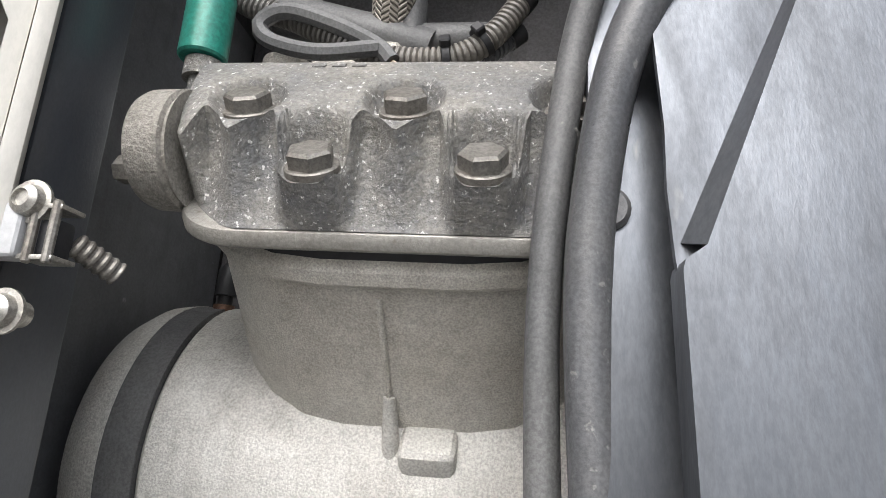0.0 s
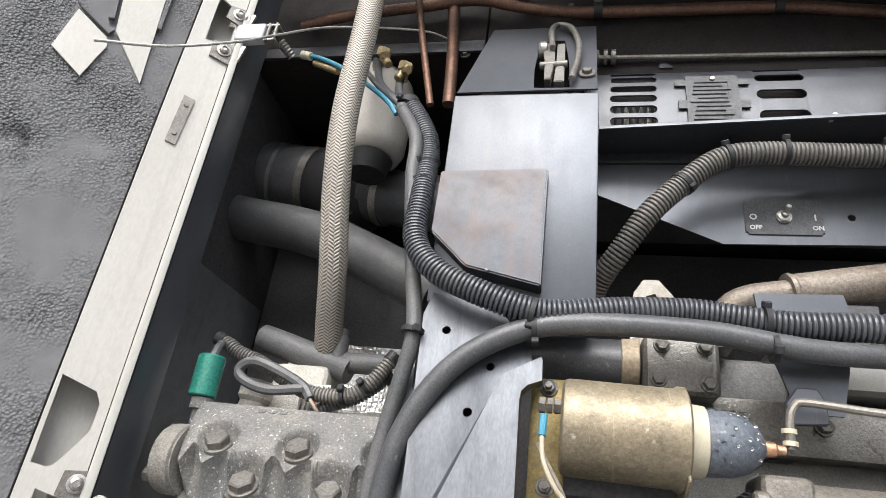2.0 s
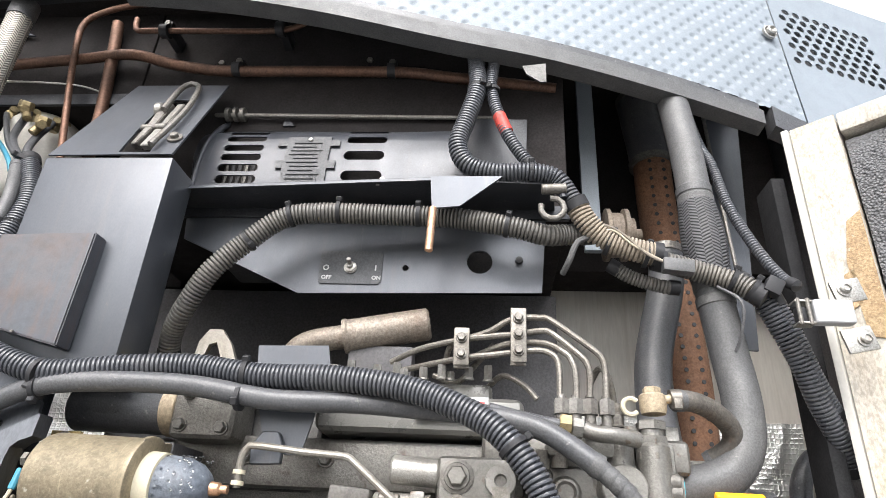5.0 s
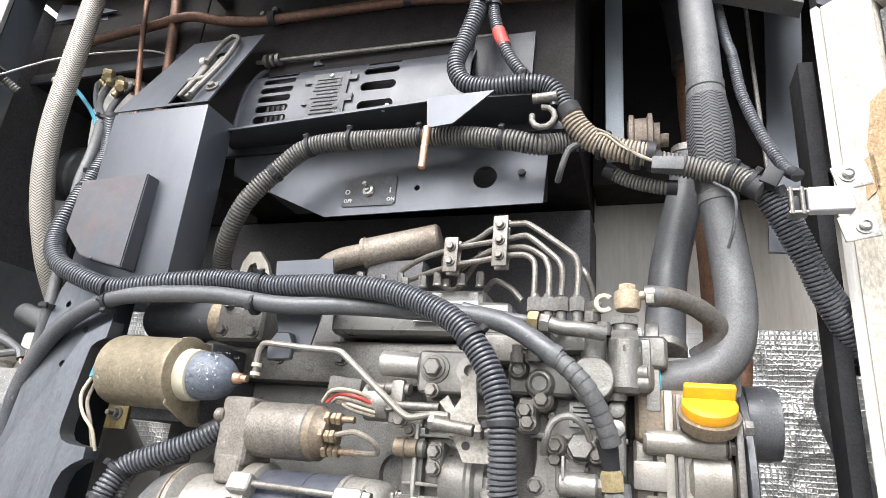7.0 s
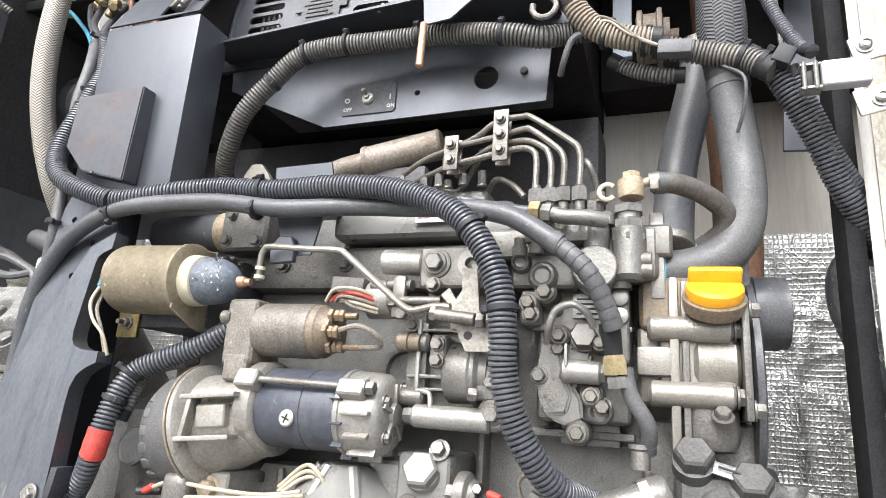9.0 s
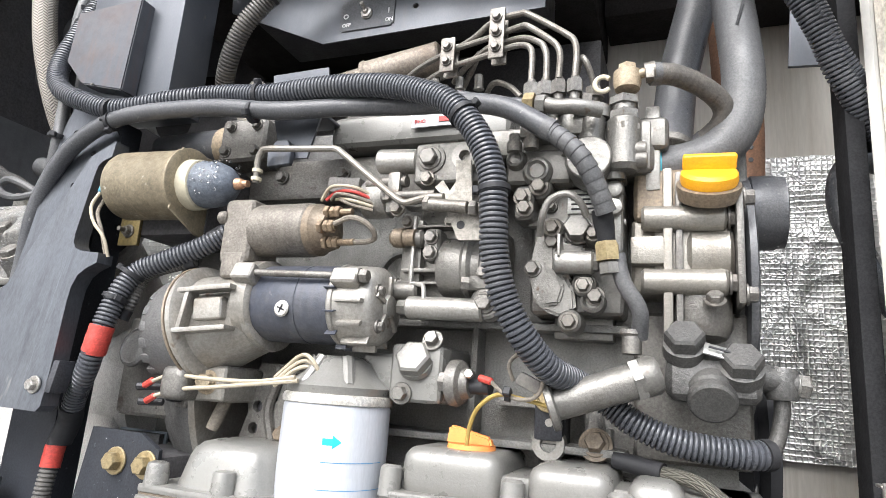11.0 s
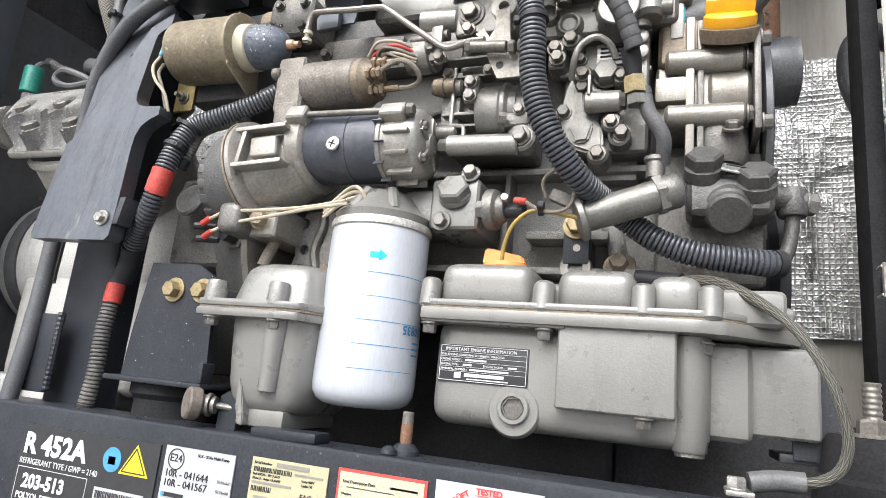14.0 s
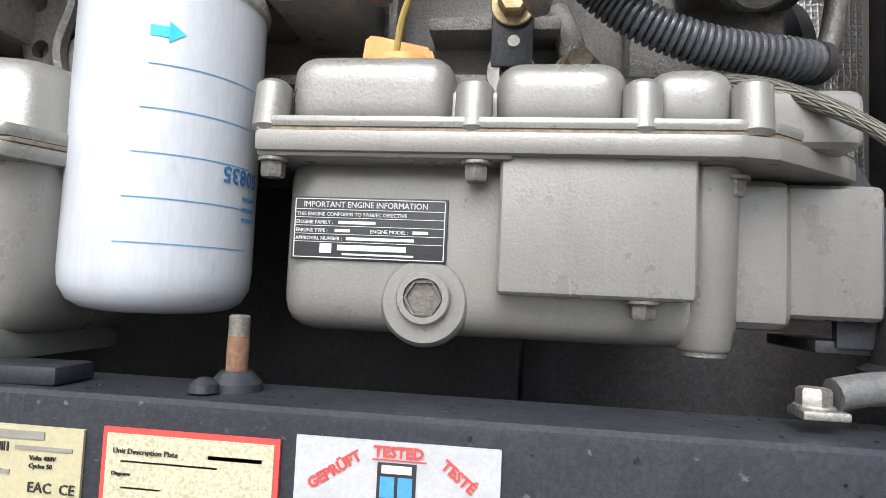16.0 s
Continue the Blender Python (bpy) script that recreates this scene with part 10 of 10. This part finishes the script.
part("yellow_tab", box2(B(), (1.003, 0.346, 1.697), (1.013, 0.351, 1.708), 0.001), BRASS, em2)

sit(-0.010, 0.012, 0.004)
# lugs on the block
lg = thing("lug_strap", (0.797, 0.36, 1.83), "black lug with a yellow bolt on the block", "lug")
part("strap", box2(B(), (0.784, 0.352, 1.835), (0.812, 0.372, 1.882), 0.003), PANEL_BLACK, lg)
part("eye", lathe(B(), (0.798, 0.366, 1.832), (0, -1, 0), [(0, 0.017), (0.012, 0.016), (0.012, 0.008), (0.004, 0.007), (0.004, 0.0005)], 26), ALU, lg, "pale round eye")
part("bolt", hexhead(B(), (0.798, 0.352, 1.876), (0, -1, 0.1), 0.018, 0.009, 0.0150), BRASS, lg, "yellow zinc hex bolt")
part("hole", lathe(B(), (0.799, 0.3517, 1.852), (0, -1, 0), [(0, 0.004), (0.0006, 0.004)], 12), ALU, lg)
part("back", box2(B(), (0.786, 0.37, 1.825), (0.812, 0.418, 1.88), 0.002), SHADE_DARK, lg)
b = B()
lathe(b, (0.842, 0.365, 1.834), (0, -0.9, 0.3), [(0, 0.016), (0.004, 0.016), (0.005, 0.012)], 22)
hexhead(b, (0.842, 0.361, 1.836), (0, -0.9, 0.3), 0.017, 0.010, 0.013)
b2 = thing("strap_bolt", (0.842, 0.37, 1.82), "rusty bolt fixing the earth strap", "bolt")
part("bolt", b, BROWN_STAIN, b2)
part("arm", tube(B(), [(0.828, 0.392, 1.888), (0.836, 0.382, 1.865), (0.842, 0.375, 1.84)], 0.010, 12), BLOCK_GREY, b2)
part("pad", box2(B(), (0.83, 0.375, 1.815), (0.856, 0.418, 1.85), 0.003), BLOCK_GREY, b2)
sit(-0.009, 0.008, -0.004)
es_t = thing("earth_strap", (1.0, 0.27, 1.66), "flat braided earth strap looping to the bar", "strap")
b = B()
tube(b, [(0.900, 0.352, 1.826), (0.931, 0.330, 1.822), (0.961, 0.302, 1.803), (0.990, 0.280, 1.774), (1.009, 0.268, 1.736), (1.018, 0.266, 1.698), (1.014, 0.267, 1.675), (1.002, 0.268, 1.664), (0.988, 0.268, 1.660)], 0.0062, 14, 0.006, lambda i, run: 1.0 - 0.34 * min(1.0, max(0.0, (run - 0.05) / 0.06)))
part("braid", b, STRAP, es_t, "tan grey tinned braid")
part("sleeve", tube(B(), [(0.858, 0.365, 1.832), (0.880, 0.360, 1.829), (0.902, 0.350, 1.826)], 0.0085, 12), BLACK_PLASTIC, es_t)
part("sleeve", tube(B(), [(0.990, 0.268, 1.6605), (0.970, 0.268, 1.6595), (0.952, 0.266, 1.656)], 0.0078, 12), RUBBER_DUSTY, es_t)
part("lug", box2(B(), (0.935, 0.256, 1.6455), (0.955, 0.274, 1.6495), 0.001), STEEL, es_t)
part("lug_bolt", hexhead(B(), (0.943, 0.265, 1.6490), (0, 0, 1), 0.013, 0.008, 0.009), STEEL, es_t)

sit(-0.010, 0.016, -0.010)
# ---- things on the cross bar ----
kn = thing("rubber_buffer", (0.43, 0.25, 1.645), "round rubber buffer on a small bolted tab", "buffer")
part("roller", lathe(B(), (0.434, 0.242, 1.668), (-0.55, -0.83, 0.05), [(0, 0.015), (0.002, 0.0165), (0.012, 0.0165), (0.014, 0.015), (0.0145, 0.004), (0.0135, 0.001)], 28), surf("brown grey rubber", (0.14, 0.115, 0.095), (0.10, 0.085, 0.07), 0.6, 0.0, 20, 300, 0.2), kn)
b = B()
for d, r in ((0.0, 0.010), (0.005, 0.012), (0.010, 0.009)):
    lathe(b, (0.436 + d, 0.245 + d * 0.3, 1.668), (1, 0.35, 0), [(0, r), (0.004, r)], 16)
cyl(b, (0.446, 0.25, 1.668), (0.478, 0.262, 1.666), 0.0035, seg=10)
part("bolt", b, STEEL_DULL, kn)
b = B()
prism(b, [(0.450, 1.644), (0.474, 1.644), (0.472, 1.676), (0.460, 1.684), (0.450, 1.678)], lambda a, c: V((a, 0.254, c)), (0, 0.005, 0))
part("tab", b, FRAME_BLACK, kn)
sd = thing("threaded_stud", (0.664, 0.262, 1.645), "rusty steel stud welded on the bar", "stud")
part("rod", lathe(B(), (0.664, 0.262, 1.640), (0, 0, 1), [(0, 0.004), (0.022, 0.004), (0.023, 0.0055), (0.043, 0.0055), (0.044, 0.0045)], 14), LINE_STEEL, sd)
part("rust_tip", lathe(B(), (0.664, 0.262, 1.655), (0, 0, 1), [(0, 0.0056), (0.012, 0.0058), (0.018, 0.0056)], 14), RUST_HOSE, sd, "orange rust on the stud")
part("collar", lathe(B(), (0.664, 0.262, 1.645), (0, 0, 1), [(0, 0.014), (0.004, 0.0135), (0.010, 0.008)], 18), FRAME_BLACK, sd)
part("weld", lathe(B(), (0.655, 0.246, 1.646), (0, 0, 1), [(0, 0.008), (0.004, 0.007), (0.007, 0.003)], 12), FRAME_BLACK, sd)
solid("weld_tab", box(B(), (0.545, 0.250, 1.6495), (0.075, 0.030, 0.010), 0.003, (0, -1, 0)), FRAME_BLACK, "welded steel tab on the cross bar", "tab")

YL = 0.2262


def label_sheet(name, x0, x1, z0, z1, material, label):
    b = B()
    plate(b, [(x0, z0), (x1, z0), (x1, z1), (x0, z1)], YL, 0.0015)
    return solid(name, b, material, label, "label", "bar labels")


def bar_print(parent, x, z, w2, h, material=None):
    part("print_bar", box2(B(), (x, YL - 0.0006, z), (x + w2, YL - 0.0001, z + h), 0), material or INK, parent)


yt = YL - 0.0004
L1 = label_sheet("refrigerant_label", 0.207, 0.409, 1.52, 1.624, LABEL_BLACK, "black refrigerant label with white lettering and warning signs")
text("big_word", "R 452A", (0.213, yt, 1.594), 0.030, INK_WHITE, L1, bold=0.0012, xs=1.05)
text("word_line", "REFRIGERANT TYPE / GWP = 2140", (0.211, yt, 1.582), 0.0088, INK_WHITE, L1, xs=0.90)
text("big_word", "203-513", (0.222, yt, 1.558), 0.020, INK_WHITE, L1, bold=0.0008, xs=0.98)
text("word_line", "POLYOL ESTER ISO 35", (0.216, yt, 1.546), 0.0094, INK_WHITE, L1, bold=0.0002)
text("word_line", "COMPRESSOR OIL TYPE", (0.214, yt, 1.529), 0.0086, INK_WHITE, L1)
for x0, x1, z0, z1 in ((0.211, 0.318, 1.578, 1.5786), (0.211, 0.318, 1.540, 1.5406), (0.211, 0.2116, 1.540, 1.578), (0.3174, 0.318, 1.540, 1.578)):
    bar_print(L1, x0, z0, x1 - x0, z1 - z0, INK_WHITE)
part("blue_sign", lathe(B(), (0.347, YL - 0.0001, 1.602), (0, -1, 0), [(0, 0.0125), (0.0005, 0.0125)], 28), INK_BLUE, L1, "round blue sign")
bar_print(L1, 0.342, 1.597, 0.010, 0.008, INK_WHITE)
b = B()
prism(b, [(0.359, 1.590), (0.399, 1.590), (0.379, 1.6205)], lambda a, c: V((a, YL - 0.0007, c)), (0, 0.0006, 0))
part("warning_sign", b, WARN_YELLOW, L1, "yellow warning triangle")
b = B()
for p, q in (((0.363, 1.5925), (0.395, 1.5925)), ((0.395, 1.5925), (0.379, 1.6165)), ((0.379, 1.6165), (0.363, 1.5925))):
    tube(b, [(p[0], YL - 0.0008, p[1]), (q[0], YL - 0.0008, q[1])], 0.0007, 6, 0.01)
part("sign_border", b, INK, L1)
bar_print(L1, 0.3775, 1.599, 0.003, 0.010, INK)
part("barcode_field", box2(B(), (0.330, YL - 0.0005, 1.530), (0.398, YL - 0.0001, 1.573), 0), LABEL_WHITE, L1)
rng = random.Random(3)
x = 0.333
while x < 0.394:
    w2 = rng.choice((0.0006, 0.0010, 0.0016))
    part("barcode_bar", box2(B(), (x, YL - 0.0010, 1.533), (x + w2, YL - 0.0006, 1.570), 0), INK, L1)
    x += w2 + rng.choice((0.0008, 0.0012))
L2 = label_sheet("approval_label", 0.4165, 0.503, 1.5727, 1.6255, LABEL_WHITE, "white approval label with an e mark and codes")
b = B()
tube(b, [(0.4315 + 0.0098 * math.cos(a), YL - 0.0004, 1.6135 + 0.0098 * math.sin(a)) for a in [math.radians(18 * i) for i in range(21)]], 0.0005, 6, 0.002)
part("ring_mark", b, INK, L2)
text("e_mark", "E24", (0.4235, yt, 1.6111), 0.0105, INK, L2)
text("word_line", "10R - 041644", (0.4200, yt, 1.5966), 0.0100, INK, L2)
text("word_line", "10R - 041567", (0.4200, yt, 1.5875), 0.0100, INK, L2)
text("word_line", "SLX - SLXe Multi-Temp", (0.458, yt, 1.6187), 0.0040, INK, L2)
for z, body in ((1.5981, "30 Model"), (1.5890, "50 Model")):
    text("word_line", body, (0.4855, yt, z), 0.0040, INK_SOFT, L2)
bar_print(L2, 0.4235, 1.5776, 0.024, 0.0040)
bar_print(L2, 0.4190, 1.5776, 0.0035, 0.0040, INK_BLUE)
bar_print(L2, 0.476, 1.5776, 0.0065, 0.0045, INK_RED)
bar_print(L2, 0.484, 1.5778, 0.016, 0.0024, INK_RED)
L3 = label_sheet("serial_label", 0.523, 0.607, 1.5752, 1.6280, LABEL_YELLOW, "pale yellow serial plate with rows of print")
text("word_line", "Serial Number", (0.526, yt, 1.6224), 0.0034, INK, L3)
bar_print(L3, 0.551, 1.6217, 0.036, 0.0039, INK_SOFT)
x = 0.526
while x < 0.568:
    w2 = rng.choice((0.0005, 0.0009, 0.0014))
    part("barcode_bar", box2(B(), (x, YL - 0.0006, 1.6155), (x + w2, YL - 0.0001, 1.6198), 0), INK, L3)
    x += w2 + rng.choice((0.0007, 0.0011))
bar_print(L3, 0.572, 1.6168, 0.030, 0.0018, INK_SOFT)
text("word_line", "Ref: R452A   Wt 5 KGS", (0.526, yt, 1.6122), 0.0031, INK, L3)
text("word_line", "Phase 3   Amps 16.3AMP", (0.526, yt, 1.6085), 0.0031, INK, L3)
text("word_line", "Volts 400V", (0.580, yt, 1.6122), 0.0031, INK, L3)
text("word_line", "Cycles 50", (0.580, yt, 1.6085), 0.0031, INK, L3)
bar_print(L3, 0.526, 1.6046, 0.044, 0.0023, INK_SOFT)
x = 0.526
while x < 0.548:
    w2 = rng.choice((0.0005, 0.0009, 0.0014))
    part("barcode_bar", box2(B(), (x, YL - 0.0006, 1.5980), (x + w2, YL - 0.0001, 1.6026), 0), INK, L3)
    x += w2 + rng.choice((0.0007, 0.0011))
text("word_line", "EAC  CE", (0.580, yt, 1.5973), 0.0068, INK, L3)
bar_print(L3, 0.530, 1.5920, 0.030, 0.0021, INK_SOFT)
text("word_line", "2016", (0.588, yt, 1.5920), 0.0031, INK, L3)
bar_print(L3, 0.530, 1.5858, 0.058, 0.0032, INK_SOFT)
L4 = label_sheet("description_label", 0.617, 0.704, 1.5755, 1.6305, INK_RED, "cream unit description plate with a red border")
part("cream_field", box2(B(), (0.6195, YL - 0.0006, 1.5780), (0.7015, YL - 0.0001, 1.6280), 0), surf("cream label field", (0.46, 0.435, 0.30), (0.43, 0.405, 0.28), 0.42, 0, 9, 500, 0.02), L4)
text("word_line", "Unit Description Plate", (0.6230, YL - 0.0009, 1.6190), 0.0036, INK, L4)
bar_print(L4, 0.670, 1.6192, 0.026, 0.0018, INK_SOFT)
bar_print(L4, 0.627, 1.6150, 0.048, 0.0008, INK_SOFT)
text("word_line", "Diagrams", (0.6230, YL - 0.0009, 1.6090), 0.0025, INK, L4)
bar_print(L4, 0.628, 1.6030, 0.020, 0.0008, INK_SOFT)
L5 = label_sheet("test_label", 0.7115, 0.8040, 1.52, 1.6335, LABEL_WHITE, "white tested label with red words and a blue mark")
text("word_line", "TESTED", (0.7475, YL - 0.0005, 1.6270), 0.0066, INK_RED, L5, bold=0.0002)
bar_print(L5, 0.7470, 1.6255, 0.0245, 0.0004, INK_RED)
t1 = text("word_line", "GEPR\u00dcFT", (0.7195, YL - 0.0005, 1.6105), 0.0066, INK_RED, L5, rot=(90, -33, 0), bold=0.0002)
t2 = text("word_line", "TEST\u00c9", (0.7775, YL - 0.0005, 1.6245), 0.0066, INK_RED, L5, rot=(90, 38, 0), bold=0.0002)
part("mark_field", box2(B(), (0.7495, YL - 0.0005, 1.6085), (0.7670, YL - 0.0001, 1.6245), 0), INK, L5)
part("mark_shape", box2(B(), (0.7510, YL - 0.0010, 1.6095), (0.7575, YL - 0.0006, 1.6185), 0), INK_BLUE, L5)
part("mark_shape", box2(B(), (0.7590, YL - 0.0010, 1.6095), (0.7655, YL - 0.0006, 1.6185), 0), INK_BLUE, L5)
part("mark_shape", box2(B(), (0.7515, YL - 0.0010, 1.6200), (0.7650, YL - 0.0006, 1.6235), 0), INK_WHITE, L5)
text("word_line", "THIS UNIT IS TESTED TO", (0.7280, YL - 0.0005, 1.5985), 0.0064, INK_RED, L5, xs=0.90)
bar_print(L5, 0.7265, 1.5912, 0.027, 0.0044, INK_RED)
text("word_line", "STANDARDS PER", (0.7560, YL - 0.0005, 1.5910), 0.0064, INK_RED, L5, xs=0.80)
for z, body in ((1.5835, "ARV TECHNOLOGY"), (1.5765, "MANUAL TEST METHODS")):
    text("word_line", body, (0.7420, YL - 0.0005, z), 0.0056, INK_RED, L5, xs=0.84)
    bar_print(L5, 0.7345, z, 0.0040, 0.0005, INK_RED)
    bar_print(L5, 0.7345, z + 0.0038, 0.0040, 0.0005, INK_RED)
    bar_print(L5, 0.7345, z, 0.0005, 0.0043, INK_RED)
    bar_print(L5, 0.7382, z, 0.0005, 0.0043, INK_RED)
text("word_line", "BY", (0.7325, YL - 0.0005, 1.5665), 0.0060, INK_RED, L5)
bar_print(L5, 0.7400, 1.5660, 0.040, 0.0004, INK_RED)
L6 = label_sheet("installed_label", 0.546, 0.648, 1.50, 1.5650, LABEL_BLACK, "black refrigerant installed plate with white words")
text("word_line", "REFRIGERANT", (0.5560, yt, 1.5555), 0.0075, INK_WHITE, L6, bold=0.0002, xs=0.92)
text("word_line", "INSTALLED", (0.6050, yt, 1.5565), 0.0075, INK_WHITE, L6, bold=0.0002, xs=0.92)
part("blank_field", box2(B(), (0.556, YL - 0.0006, 1.505), (0.596, YL - 0.0001, 1.5510), 0), LABEL_WHITE, L6)
part("blank_field", box2(B(), (0.602, YL - 0.0006, 1.505), (0.640, YL - 0.0001, 1.5520), 0), LABEL_WHITE, L6)



# ---- water drops ----
def drops(spots, size, seed):
    """Small flattened drops. spots: place and outward direction of each."""
    b = B()
    rng = random.Random(seed)
    for p, n in spots:
        r = size * rng.uniform(0.45, 1.15)
        x, y, z = frame_of(n)
        m = Matrix((x, y, V(n).normalized())).transposed().to_4x4()
        m.translation = V(p)
        bmesh.ops.create_icosphere(b, subdivisions=1, radius=1.0, matrix=m @ Matrix.Diagonal((r, r * rng.uniform(0.7, 1.3), r * 0.55, 1)))
    return b


rng = random.Random(11)
spots = [((rng.uniform(0.25, 1.02), 0.2282, rng.uniform(1.56, 1.640)), V((0, -1, 0))) for k in range(110)]
spots += [((rng.uniform(0.25, 1.02), rng.uniform(0.235, 0.285), 1.6452), V((0, 0, 1))) for k in range(90)]
solid("water_drops", drops(spots, 0.0016, 1), WATER, "clear water drops on the black cross bar", "water", kind="stuff", sharp=80)
spots = []
for k in range(80):
    a = rng.uniform(0.5, 3.6)
    u = rng.uniform(0.126, 0.162)
    r = 0.0275 if u < 0.158 else 0.0262
    n = V((0, -math.cos(a - 1.2), math.sin(a - 1.2)))
    spots.append((V((0.262, 0.312, 2.089)) + ax_boot * u + n * r, n))
sit(0.008, -0.030, 0.004)
solid("water_drops", drops(spots, 0.0017, 2), WATER, "clear water drops on the rubber boot", "water", kind="stuff", sharp=80)
spots = []
for k in range(70):
    x, z = rng.uniform(0.285, 0.380), rng.uniform(1.70, 1.815)
    spots.append(((x, 0.2978, z), V((0, -1, 0))))
sit(0.0122, -0.0179, -0.0122)
solid("water_drops", drops(spots, 0.0014, 3), WATER, "clear water drops on the black engine mount", "water", kind="stuff", sharp=80)
